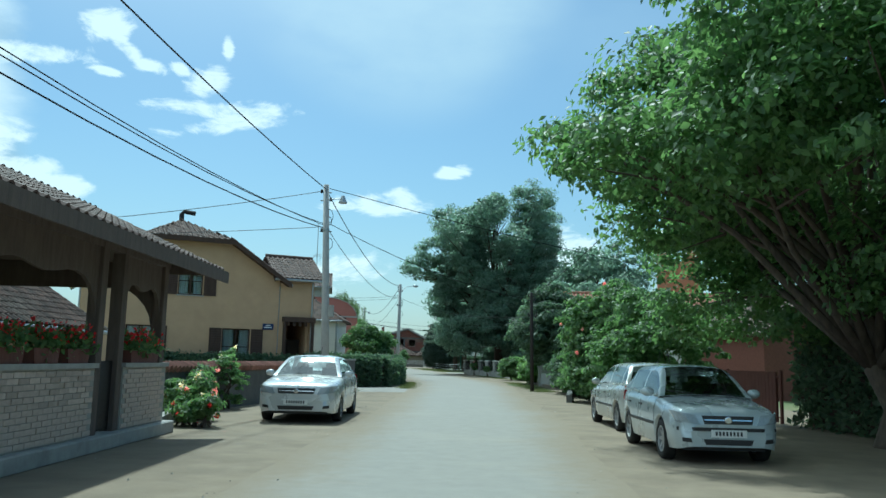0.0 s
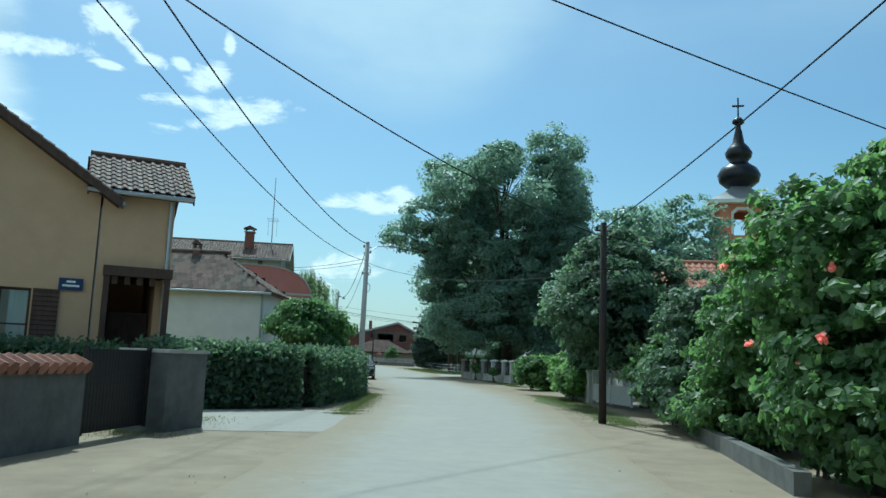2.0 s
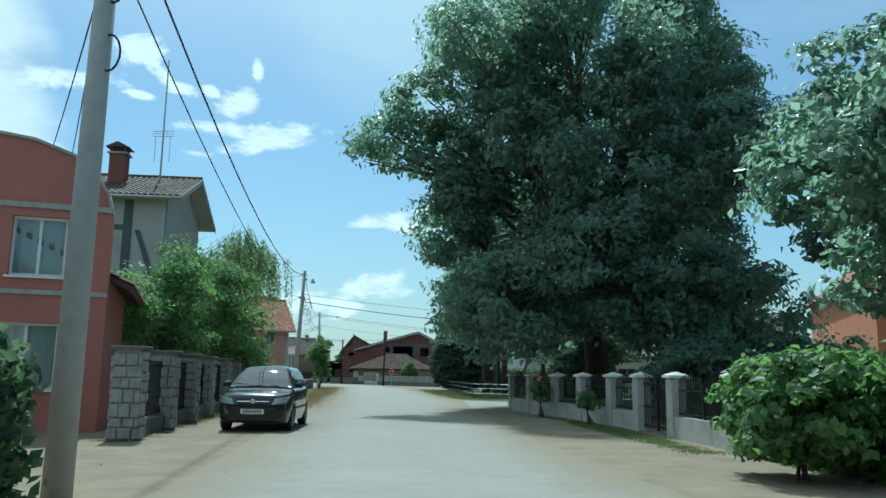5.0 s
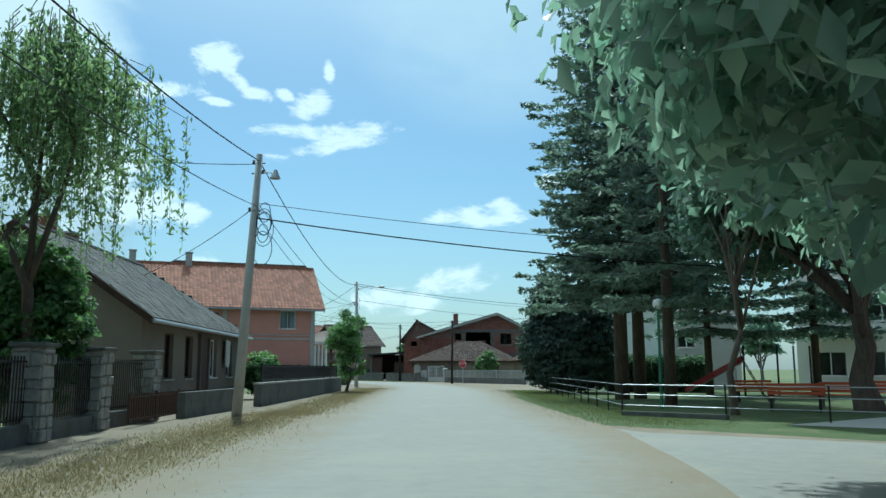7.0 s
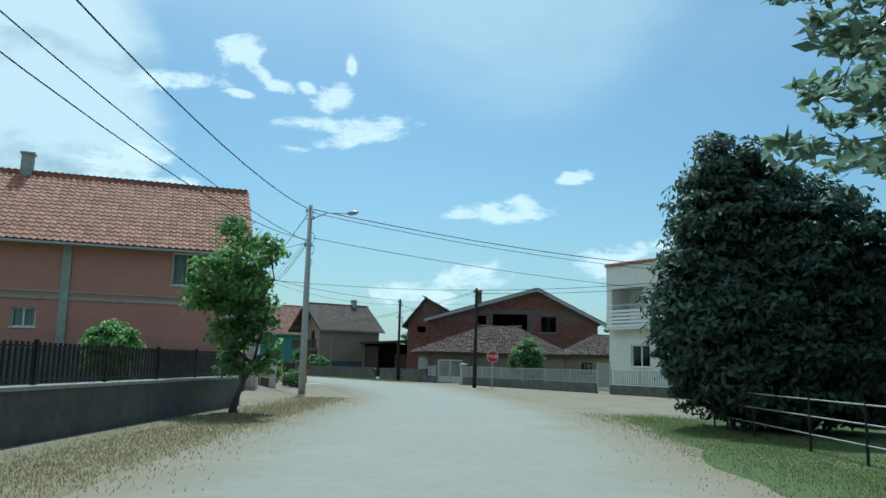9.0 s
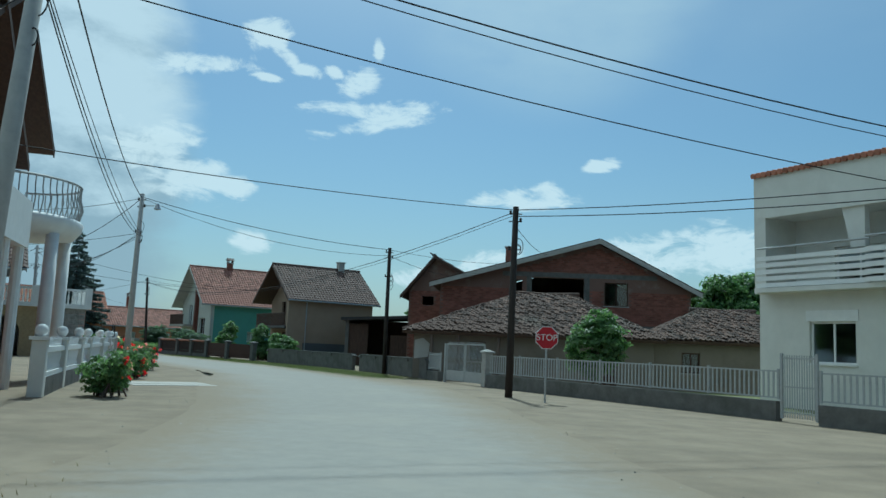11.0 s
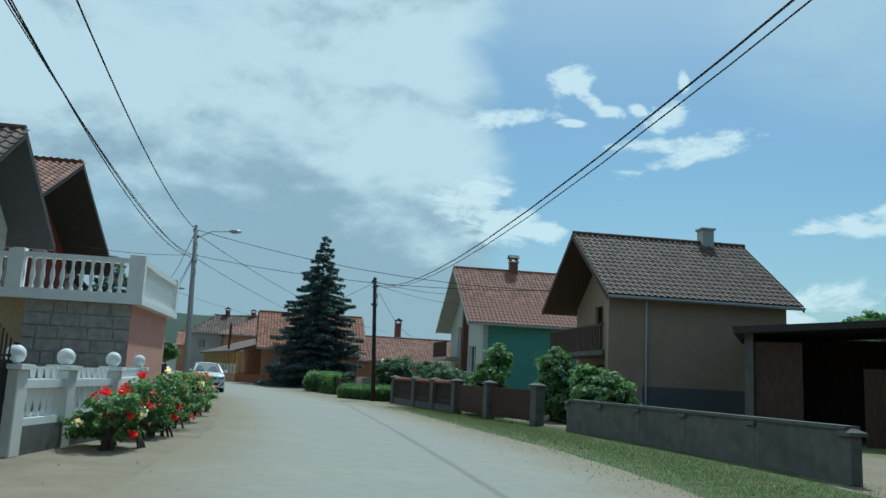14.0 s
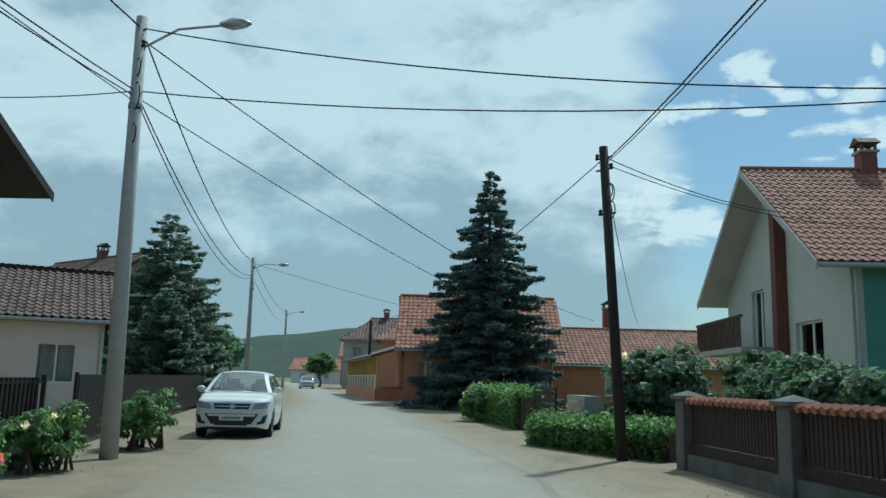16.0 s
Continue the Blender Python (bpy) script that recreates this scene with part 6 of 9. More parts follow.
def bar_fence(name, label, p, q, z0, z1, step, material, r=0.012, posts=2.4, rails=(0.12, 0.9), arch=0.0, square=True, category="fence", post_mat=None, spear=False):
    """Upright bars between rails, each bar a part, with posts at even steps; arch raises the bars towards the middle of each bay."""
    ob = thing(name, label, category, at=(*p, 0), turn=heading(p, q))
    L = math.dist(p, q)
    H = z1 - z0
    n_b = max(1, round(L / posts))
    bay = L / n_b
    cache = {}
    for b in range(n_b + 1):
        part("post", Shape().box(b * bay - 0.03, b * bay + 0.03, -0.03, 0.03, z0, z1 + 0.04), post_mat or material, ob)
    for f in rails:
        part("rail", Shape().box(0, L, -0.015, 0.015, z0 + f * H - 0.018, z0 + f * H + 0.018), material, ob)
    n = int(L / step)
    for k in range(1, n):
        x = k * step
        u = (x % bay) / bay
        lift = round(arch * math.sin(math.pi * u), 2)
        if lift not in cache:
            s = Shape().box(-r, r, -r * 0.6, r * 0.6, z0 + 0.03, z1 + lift)
            if spear:
                s.lathe([(r * 1.8, z1 + lift), (0.002, z1 + lift + 0.07)], 5)
            cache[lift] = s.mesh("bar")
            cache[lift].materials.append(material)
        o = new("bar", cache[lift])
        o.parent = ob
        o.matrix_basis = pose(x, 0, 0)
    return ob


# dark wall with tile coping before the ochre house, its end pillar
wall_run("garden_wall", "low dark garden wall capped with curved red tiles", (-4.6, 18.5), (-2.75, 32.6), 1.05, 0.22, CONCRETE_OLD, TILE_RED)
wall_run("garden_kerb", "low concrete kerb round the rose bed", (-3.5, 16.4), (-4.3, 20.5), 0.22, 0.18, CONCRETE)
bar_fence("metal_gate", "dark sheet-metal gate beside a concrete pillar", (-2.75, 32.8), (-2.5, 34.6), 0.1, 1.35, 0.09, IRON, 0.04, 1.8, category="gate")
wall_run("gate_pillar", "plastered grey gate pillar", (-2.6, 34.7), (-2.3, 35.9), 1.32, 0.9, CONCRETE_OLD, CONCRETE)
# right side, under the first trees
bar_fence("sheet_fence", "rust-brown ribbed metal fence under the trees", (8.9, 24.3), (10.2, 20.6), 0.1, 1.35, 0.12, WOOD_RED, 0.056, 2.6)
wall_run("stone_kerb", "low mossy concrete kerb below the shrubs", (6.6, 30.5), (8.4, 41.5), 0.28, 0.2, CONCRETE_OLD)
wg = bar_fence("metal_gate", "white-painted sheet and bar gate among shrubs", (8.0, 50.3), (8.5, 46.6), 0.1, 1.35, 0.11, WHITE_METAL, 0.014, 1.85, category="gate")
part("panel", Shape().box(0.05, 3.65, -0.012, 0.012, 0.15, 0.75), WHITE_METAL, wg)
wall_run("garden_wall", "grey plastered garden wall among shrubs", (8.0, 50.6), (8.3, 60.0), 1.15, 0.22, CONCRETE, CONCRETE)
# pillared iron fence before the big tree
PILL = [(7.8, 66.9), (7.45, 70.2), (7.1, 72.4), (6.75, 74.5), (6.2, 76.9), (5.6, 79.0), (4.9, 81.4), (4.35, 84.2)]


def cap_pillar(p, turn, h, w, material, cap, label, group=""):
    ob = thing("fence_pillar", label, "pillar", group, at=(*p, 0), turn=turn)
    part("shaft", Shape().box(-w / 2, w / 2, -w / 2, w / 2, 0, h, 0.015), material, ob)
    c = w / 2 + 0.06
    part("cap", Shape().add([(-c, -c, h), (c, -c, h), (c, c, h), (-c, c, h), (-c, -c, h + 0.06), (c, -c, h + 0.06), (c, c, h + 0.06), (-c, c, h + 0.06), (0, 0, h + 0.15)],
                            [(3, 2, 1, 0), (0, 1, 5, 4), (1, 2, 6, 5), (2, 3, 7, 6), (3, 0, 4, 7), (4, 5, 8), (5, 6, 8), (6, 7, 8), (7, 4, 8)]), cap, ob)
    return ob


for i, p in enumerate(PILL):
    q = PILL[min(i + 1, len(PILL) - 1)] if i < len(PILL) - 1 else (4.0, 86.5)
    cap_pillar(p, heading(p, q), 1.38, 0.36, CONCRETE, WHITE_PL, "grey concrete fence pillar with a pale pointed cap", "pillars of the iron fence")
for i, (p, q) in enumerate(zip(PILL, PILL[1:])):
    if i == 1:   # the double gate
        bar_fence("iron_gate", "black wrought-iron double gate with an arched top", p, q, 0.08, 1.35, 0.1, IRON, 0.011, 1.2, (0.08, 0.45, 0.9), 0.3, category="gate", spear=True)
        continue
    wall_run("fence_base", "low grey concrete base of the iron fence", p, q, 0.5, 0.24, CONCRETE)
    bar_fence("iron_fence", "black wrought-iron fence panel with an arched top", p, q, 0.5, 1.2, 0.1, IRON, 0.01, 2.2, (0.1, 0.85), 0.22, spear=True)
wall_run("garden_wall", "low grey wall along the side street", (4.35, 84.4), (12.5, 80.6), 0.55, 0.24, CONCRETE)
bar_fence("iron_fence", "black iron fence above the low wall", (4.35, 84.4), (12.5, 80.6), 0.55, 1.3, 0.11, IRON, 0.01, 2.2)

# rough stone pillars and iron bars along the left
SP = [(-4.0, 66.6), (-4.5, 69.6), (-4.95, 72.4), (-5.5, 75.4), (-6.0, 78.6), (-6.6, 81.8), (-7.3, 85.0), (-8.0, 88.2), (-8.7, 91.4), (-9.3, 94.4), (-9.7, 97.4)]
st_rng = np.random.default_rng(21)
for i, p in enumerate(SP):
    q = SP[i + 1] if i + 1 < len(SP) else (-10.0, 100)
    ob = thing("stone_pillar", "fence pillar built of rough grey field stones", "pillar", "stone pillars of the fence", at=(*p, 0), turn=heading(p, q))
    part("core", Shape().box(-0.25, 0.25, -0.25, 0.25, 0, 1.72), MORTAR, ob)
    for f in range(4):
        z = 0.02
        while z < 1.66:
            hgt = st_rng.uniform(0.16, 0.28)
            u = -0.27
            while u < 0.2:
                wd = st_rng.uniform(0.16, 0.34)
                a, b = u + 0.01, min(0.27, u + wd)
                if b - a > 0.06:
                    o = part("stone", Shape().box(a, b, -0.25 - st_rng.uniform(0.025, 0.07), -0.245, z + 0.01, min(1.7, z + hgt) - 0.008, 0.018), STONE, ob)
                    o.matrix_basis = pose(0, 0, 0, 0, 0, 90 * f)
                u += wd
            z += hgt
    part("cap", Shape().box(-0.33, 0.33, -0.33, 0.33, 1.72, 1.8, 0.015), CONCRETE_OLD, ob)
    if i + 1 < len(SP):
        wall_run("fence_base", "low stone base of the iron fence", p, q, 0.35, 0.26, CONCRETE_OLD)
        bar_fence("iron_fence", "dark iron bar fence between stone pillars", p, q, 0.35, 1.55, 0.12, IRON, 0.014, 3.2, (0.08, 0.92))
# old house front yard, long dark wall with fence before the pink house
wall_run("garden_wall", "low crumbling wall before the old house", (-9.3, 98.6), (-9.75, 103.6), 0.7, 0.25, CONCRETE_OLD)
lat = bar_fence("lattice_fence", "weathered wooden lattice fence", (-8.9, 95.2), (-9.7, 100.5), 0.1, 0.75, 0.16, WOOD_DARK, 0.03, 2.0)
wall_run("garden_wall", "long dark plastered garden wall with pale coping", (-9.8, 105.6), (-12.6, 127.0), 0.78, 0.28, CONCRETE_OLD, CONCRETE)
bar_fence("metal_fence", "grey metal picket fence on top of the wall", (-10.0, 106.5), (-12.5, 126.0), 0.84, 1.5, 0.16, IRON, 0.024, 2.4)
wall_run("garden_wall", "dark wall below the pink house", (-26.0, 132.2), (-16.6, 137.2), 1.55, 0.3, CONCRETE_OLD)
# tube railing round the park
RAIL = [(5.2, 100.2), (2.65, 101.9), (2.2, 107.0), (1.6, 113.7), (0.9, 119.5), (0.3, 125.0), (2.0, 129.5), (6.5, 134.0)]
pr_ = thing("tube_railing", "low railing of thin steel tubes round the park lawn", "railing")
for p, q in zip(RAIL, RAIL[1:]):
    n = max(1, round(math.dist(p, q) / 2.3))
    for k in range(n):
        x, y = p[0] + (q[0] - p[0]) * k / n, p[1] + (q[1] - p[1]) * k / n
        part("post", Shape().tube([(x, y, 0), (x, y, 0.92)], 0.024, 8), IRON, pr_)
    for z in (0.3, 0.6, 0.88):
        part("tube", Shape().tube([(*p, z), (*q, z)], 0.013, 6), STEEL, pr_)
part("post", Shape().tube([(*RAIL[-1], 0), (*RAIL[-1], 0.92)], 0.03, 8), IRON, pr_)
q0 = (30, 88)
for z in (0.3, 0.6, 0.88):
    part("tube", Shape().tube([(*RAIL[0], z), (*q0, z)], 0.013, 6), STEEL, pr_)
for k in range(1, 11):
    x, y = RAIL[0][0] + (q0[0] - RAIL[0][0]) * k / 11, RAIL[0][1] + (q0[1] - RAIL[0][1]) * k / 11
    part("post", Shape().tube([(x, y, 0), (x, y, 0.92)], 0.024, 8), IRON, pr_)
wall_run("lawn_kerb", "concrete kerb below the park railing", (2.65, 101.7), (5.2, 100.0), 0.14, 0.2, CONCRETE_OLD)

# white picket fence on a concrete base along the bend
PF = [(8.5, 137.5), (-0.95, 147.5)], [(-1.65, 148.5), (-10.1, 158.4)]
for p, q in PF:
    wall_run("fence_base", "grey concrete base of the picket fence", p, q, 0.48, 0.22, CONCRETE_OLD)
    bar_fence("picket_fence", "pale metal picket fence on a concrete base", p, q, 0.52, 1.22, 0.145, WHITE_METAL, 0.022, 2.1, (0.06, 0.97))
bar_fence("metal_gate", "narrow white metal gate with curved bar tops", (-1.0, 147.6), (-1.6, 148.4), 0.08, 1.6, 0.07, WHITE_METAL, 0.012, 1.0, (0.1, 0.5, 0.95), category="gate")
wavy = thing("metal_gate", "wide white double gate with wavy bars and solid lower panels", "gate", at=(-10.2, 158.5, 0), turn=heading((-10.2, 158.5), (-12.2, 161.2)))
for g0 in (0.0, 1.68):
    lf = part("leaf_frame", Shape().box(g0, g0 + 1.64, -0.02, 0.02, 0.1, 0.16).box(g0, g0 + 1.64, -0.02, 0.02, 1.58, 1.63).box(g0, g0 + 0.05, -0.02, 0.02, 0.1, 1.63).box(g0 + 1.59, g0 + 1.64, -0.02, 0.02, 0.1, 1.63), WHITE_METAL, wavy)
    part("panel", Shape().box(g0 + 0.05, g0 + 1.59, -0.01, 0.01, 0.16, 0.52), WHITE_METAL, wavy)
    for k in range(13):
        x = g0 + 0.12 + 0.115 * k
        part("bar", Shape().tube([(x, 0, 0.52), (x + 0.06, 0, 0.8), (x - 0.03, 0, 1.05), (x + 0.06, 0, 1.3), (x, 0, 1.7)], 0.013, 5), WHITE_METAL, wavy)
cap_pillar((-10.1, 158.4), 127, 1.3, 0.32, CONCRETE, CONCRETE, "grey concrete gate pillar")
part("gate_post", Shape().box(3.36, 3.48, -0.06, 0.06, 0, 1.62, 0.01), WHITE_METAL, wavy)
for k, u in enumerate((0.9, 2.1, 3.9)):
    part("porch_post", Shape().tube([(u, -0.3, 0), (u + 0.03 * (k - 1), -0.3, 2.2)], [0.085, 0.07], 8), WOOD_GREY, ruin)
part("porch_beam", Shape().box(0.2, 5.2, -0.37, -0.24, 2.18, 2.3), WOOD_GREY, ruin)
part("fallen_plaster", Shape().prism([(0.05, 0.9), (0.7, 1.0), (0.75, 1.6), (0.45, 1.85), (0.05, 1.75)], -0.02, -0.001), GREY_PL, ruin, "flaking patch of old whitewash")
bar_fence("picket_fence", "short pale picket panel beside the gate", (-12.5, 161.5), (-13.3, 163.0), 0.45, 1.2, 0.13, WHITE_METAL, 0.02, 1.7)
wall_run("fence_base", "grey concrete base of the picket panel", (-12.5, 161.5), (-13.3, 163.0), 0.42, 0.22, CONCRETE_OLD)
BW = [(-13.4, 163.1), (-15.9, 166.6), (-18.4, 169.7)], [(-19.2, 170.7), (-22.8, 174.2), (-27.3, 178.2)]
for line in BW:
    for p, q in zip(line, line[1:]):
        wall_run("block_wall", "low dark wall of concrete panels", p, q, 0.86, 0.2, CONCRETE_OLD, CONCRETE_OLD)
        n = int(math.dist(p, q) / 1.9)
        for k in range(n + 1):
            x, y = p[0] + (q[0] - p[0]) * k / max(1, n), p[1] + (q[1] - p[1]) * k / max(1, n)
            cap_pillar((x, y), heading(p, q), 0.76, 0.215, CONCRETE_OLD, CONCRETE_OLD, "squat dark concrete wall post", "posts of the block wall")
# fence of the teal house: pillars, dark slats, tile coping
TF = [(-29.0, 179.4), (-31.6, 180.9), (-34.2, 182.9), (-36.2, 184.4), (-38.2, 185.9), (-40.9, 188.0)]
for i, (p, q) in enumerate(zip(TF, TF[1:])):
    cap_pillar(p, heading(p, q), 1.2, 0.34, CONCRETE_OLD, CONCRETE_OLD, "grey fence pillar", "pillars of the slatted fence")
    if i < 2:
        bar_fence("board_fence", "dark weathered board fence", p, q, 0.1, 1.1, 0.16, RED_BROWN, 0.065, 2.4)
    else:
        wall_run("fence_base", "low grey base of the slatted fence", p, q, 0.28, 0.22, CONCRETE_OLD)
        sf = bar_fence("slatted_fence", "dark brown slatted fence between grey pillars", p, q, 0.44, 1.12, 0.1, FENCE_DARK, 0.036, 2.4)
        part("lower_board", Shape().box(0.2, math.dist(p, q) - 0.2, -0.03, 0.03, 0.27, 0.46, 0.01), FENCE_DARK, sf)
        s = Shape()
        L = math.dist(p, q)
        for k in range(int(L / 0.19)):
            s.tube([(0.1 + 0.19 * k, -0.16, 1.15), (0.1 + 0.19 * k, 0, 1.19), (0.1 + 0.19 * k, 0.16, 1.15)], 0.06, 6)
        single("tile_coping", s, TILE_ORANGE, "row of orange coping tiles on the fence", "coping", at=(*p, 0.02), turn=heading(p, q))
cap_pillar(TF[-1], heading(TF[-2], TF[-1]), 1.2, 0.34, CONCRETE_OLD, CONCRETE_OLD, "grey fence pillar", "pillars of the slatted fence")
# clipped hedge boundary and lattice gate near the spruce
latg = thing("lattice_gate", "dark gate with rows of round-ended slats", "gate", at=(-46.6, 191.6, 0), turn=heading((-46.6, 191.6), (-48.4, 192.9)))
part("gate_frame", Shape().box(0.05, 2.15, -0.02, 0.02, 0.1, 0.16).box(0.05, 2.15, -0.02, 0.02, 1.24, 1.3).box(0, 0.05, -0.02, 0.02, 0, 1.3).box(2.15, 2.2, -0.02, 0.02, 0, 1.3), IRON, latg)
for j in range(6):
    for k in range(9):
        part("slat", Shape().box(0.12 + 0.235 * k, 0.28 + 0.235 * k, -0.012, 0.012, 0.24 + 0.17 * j, 0.34 + 0.17 * j), IRON, latg)
bk = thing("brick_pier", "pale brick gate pier", "pillar", at=(-45.4, 190.8, 0), turn=heading((-46.6, 191.6), (-48.4, 192.9)) + 180)
part("core", Shape().box(0, 1.3, -0.2, 0.2, 0, 1.15), MORTAR, bk)
brick_courses(bk, 0.0, 1.3, 0.0, 1.12, 0.2, [], BRICK_PALE, out=1)
brick_courses(bk, 0.0, 1.3, 0.0, 1.12, -0.2, [], BRICK_PALE, out=-1)
# white balustrade fence with ball-topped posts on the inside of the bend
BP = [(-17.4, 142.5), (-19.1, 145.5), (-20.6, 148.3), (-21.9, 150.6), (-23.8, 154.1), (-25.4, 157.0), (-26.9, 159.5), (-28.6, 162.4), (-29.5, 163.7), (-30.6, 165.3), (-33.0, 167.6)]
for i, p in enumerate(BP):
    q = BP[i + 1] if i + 1 < len(BP) else (-35, 169.5)
    ob = thing("ball_pillar", "white concrete fence post topped with a ball", "pillar", "ball-topped fence posts", at=(*p, 0), turn=heading(p, q))
    part("shaft", Shape().box(-0.15, 0.15, -0.15, 0.15, 0, 1.18, 0.015), WHITE_PL, ob)
    part("cap", Shape().box(-0.2, 0.2, -0.2, 0.2, 1.18, 1.25), WHITE, ob)
    part("ball", Shape().ball((0, 0, 1.38), 0.135, 16), WHITE, ob, smooth=True)
    if i + 1 < len(BP):
        if i == 6:
            bar_fence("iron_gate", "black wrought-iron gate with a curved top", p, q, 0.1, 1.5, 0.1, IRON, 0.012, 1.75, (0.08, 0.5, 0.9), 0.35, category="gate")
            part("sheet", Shape().box(0.1, 3.3, -0.008, 0.008, 0.15, 1.3), IRON, bpy.data.objects["iron_gate.001"] if "iron_gate.001" in bpy.data.objects else ob)
            continue
        wall_run("fence_base", "dark stone base of the white balustrade", p, q, 0.4, 0.26, CONCRETE_OLD)
        balustrade("balustrade", p, q, 0.4, h=0.42, label="white concrete balustrade between ball-topped posts")
# fence beyond the lamp post
wall_run("garden_wall", "low grey garden wall with plants", (-40.2, 173.8), (-47.2, 179.4), 0.55, 0.22, CONCRETE_OLD)
bar_fence("picket_fence", "dark picket fence on a low wall", (-40.2, 173.8), (-47.2, 179.4), 0.6, 1.3, 0.15, IRON, 0.035, 2.4)
bar_fence("board_fence", "dark metal yard fence behind the parked car", (-49.2, 180.6), (-66.0, 191.8), 0.1, 1.35, 0.16, IRON, 0.06, 2.4)

# ---- poles, lamps and cables ----
def pole(base, top, label, wood=False, r0=0.15, r1=0.1, lamp=None, box=False, flood=None):
    ob = thing("utility_pole", label, "utility pole", "utility poles", at=(*base, 0))
    t = Vector(top) - Vector((*base, 0))
    part("shaft", Shape().tube([(0, 0, -0.1), t * 0.5, t], [r0, (r0 + r1) / 2, r1], 12), WOOD_POLE if wood else POLE_GREY, ob, smooth=True)
    for k, f in enumerate((0.97, 0.93, 0.78)):
        c = t * f
        part("insulator", Shape().lathe([(0.02, -0.07), (0.05, -0.05), (0.03, 0), (0.05, 0.03), (0.015, 0.07)], 8, (c.x + (0.16 if k % 2 else -0.16), c.y, c.z)), IRON, ob)
        part("bracket", Shape().tube([(c.x - 0.2, c.y, c.z - 0.05), (c.x + 0.2, c.y, c.z - 0.05)], 0.02, 6), IRON, ob)
    if not wood:
        part("band", Shape().lathe([(r1 * 1.25, -0.05), (r1 * 1.25, 0.05)], 12, t * 0.78), STEEL, ob)
    if box:
        c = t * 0.4
        part("meter_box", Shape().box(c.x + 0.1, c.x + 0.28, c.y - 0.12, c.y + 0.1, c.z - 0.2, c.z + 0.2), CONCRETE, ob)
    if lamp:
        e = Vector(lamp) - Vector((*base, 0))
        s0 = t * 0.92
        arm = new("lamp_arm")
        arm.parent = ob
        part("tube", Shape().tube([s0, s0.lerp(e, 0.45) + Vector((0, 0, 0.18)), e], 0.025, 6), STEEL, arm)
        d = (e - s0)
        d.z = 0
        d.normalize()
        hd = [e - d * 0.1, e + d * 0.12, e + d * 0.34, e + d * 0.48]
        part("lamp_head", Shape().tube([p + Vector((0, 0, 0.02)) for p in hd], [0.04, 0.11, 0.09, 0.03], 10), STEEL, arm, "grey street lamp head", smooth=True)
    if flood:
        e = Vector(flood) - Vector((*base, 0))
        s0 = t * 0.93
        arm = new("lamp_arm")
        arm.parent = ob
        part("tube", Shape().tube([s0, e], 0.02, 6), STEEL, arm)
        part("lamp_head", Shape().lathe([(0.05, 0.1), (0.09, 0.0), (0.16, -0.16), (0.15, -0.17)], 12, e), STEEL, arm, "bell-shaped grey lamp shade")
    # loose loops of cable hung on the pole
    rg = np.random.default_rng(int(abs(base[0] * 7 + base[1] * 13)))
    tangle = 2.0 if "tangled" in label else 1.0
    for k in range(int(3 * tangle)):
        c = t * rg.uniform(0.68, 0.9) + Vector((0.2 * (tangle - 1), 0, 0))
        rad = rg.uniform(0.12, 0.26) * tangle
        part("cable_coil", Shape().tube([(c.x + 0.12 + rad * 0.6 * math.sin(a), c.y - 0.05, c.z - rad + rad * math.cos(a)) for a in np.linspace(0, 2 * math.pi, 15)], 0.012, 5, False), CABLE, ob)
    return ob


P1, P2, P3, P4, P5 = (-2.35, 28.65, 7.5), (-1.3, 59.0, 6.85), (6.25, 40.2, 4.85), (-7.95, 100.2, 7.72), (-14.2, 137.5, 8.0)
P6, P7, P8, P9, P10, P11, P0 = (-8.55, 151.95, 5.85), (-26.3, 159.95, 7.75), (-16.2, 166.0, 6.3), (-42.9, 188.4, 6.25), (-47.45, 180.5, 7.8), (-72.8, 197.9, 7.9), (-4.4, -9, 7.5)
pole((-1.95, 27.8), P1, "grey concrete utility pole with a bell lamp and cable coils", flood=(-1.75, 28.75, 7.05), box=True)
pole((-1.35, 59.0), P2, "grey concrete pole with a street lamp arm", lamp=(-0.35, 60.2, 6.85))
pole((6.4, 40.8), P3, "dark tarred wooden utility pole", True, 0.095, 0.075)
pole((-8.25, 99.9), P4, "grey concrete utility pole with tangled cable loops", flood=(-7.4, 100.1, 7.1))
pole((-13.85, 136.5), P5, "grey concrete pole with a street lamp arm", lamp=(-12.2, 136.6, 7.45))
pole((-8.6, 152.1), P6, "dark tarred wooden utility pole with hanging cables", True, 0.12, 0.09)
pole((-26.45, 160.1), P7, "grey concrete utility pole with a small lamp", flood=(-25.5, 159.95, 7.2))
pole((-16.4, 166.9), P8, "dark tarred wooden utility pole", True, 0.11, 0.085)
pole((-42.45, 188.3), P9, "leaning dark wooden utility pole", True, 0.11, 0.09)
pole((-47.15, 180.5), P10, "grey concrete pole with a street lamp arm", lamp=(-46.2, 181.5, 7.6))
pole((-72.8, 197.9), P11, "grey concrete pole far down the street", lamp=(-71.6, 198.9, 7.5))
pole((-4.2, -9), P0, "grey concrete utility pole beside the road")
pole((-98.0, 216.5), (-98.0, 216.5, 7.6), "grey concrete pole far down the street", lamp=(-97.0, 217.4, 7.4))
pole((-78.5, 211.0), (-78.4, 211.0, 5.6), "wooden pole by the veranda", True, 0.12, 0.1)
pole((22.0, 111.0), (22.0, 111.0, 8.0), "grey concrete pole behind the park trees")
pole((12.0, 153.5), (12.0, 153.5, 7.2), "grey concrete pole beyond the white house fence")


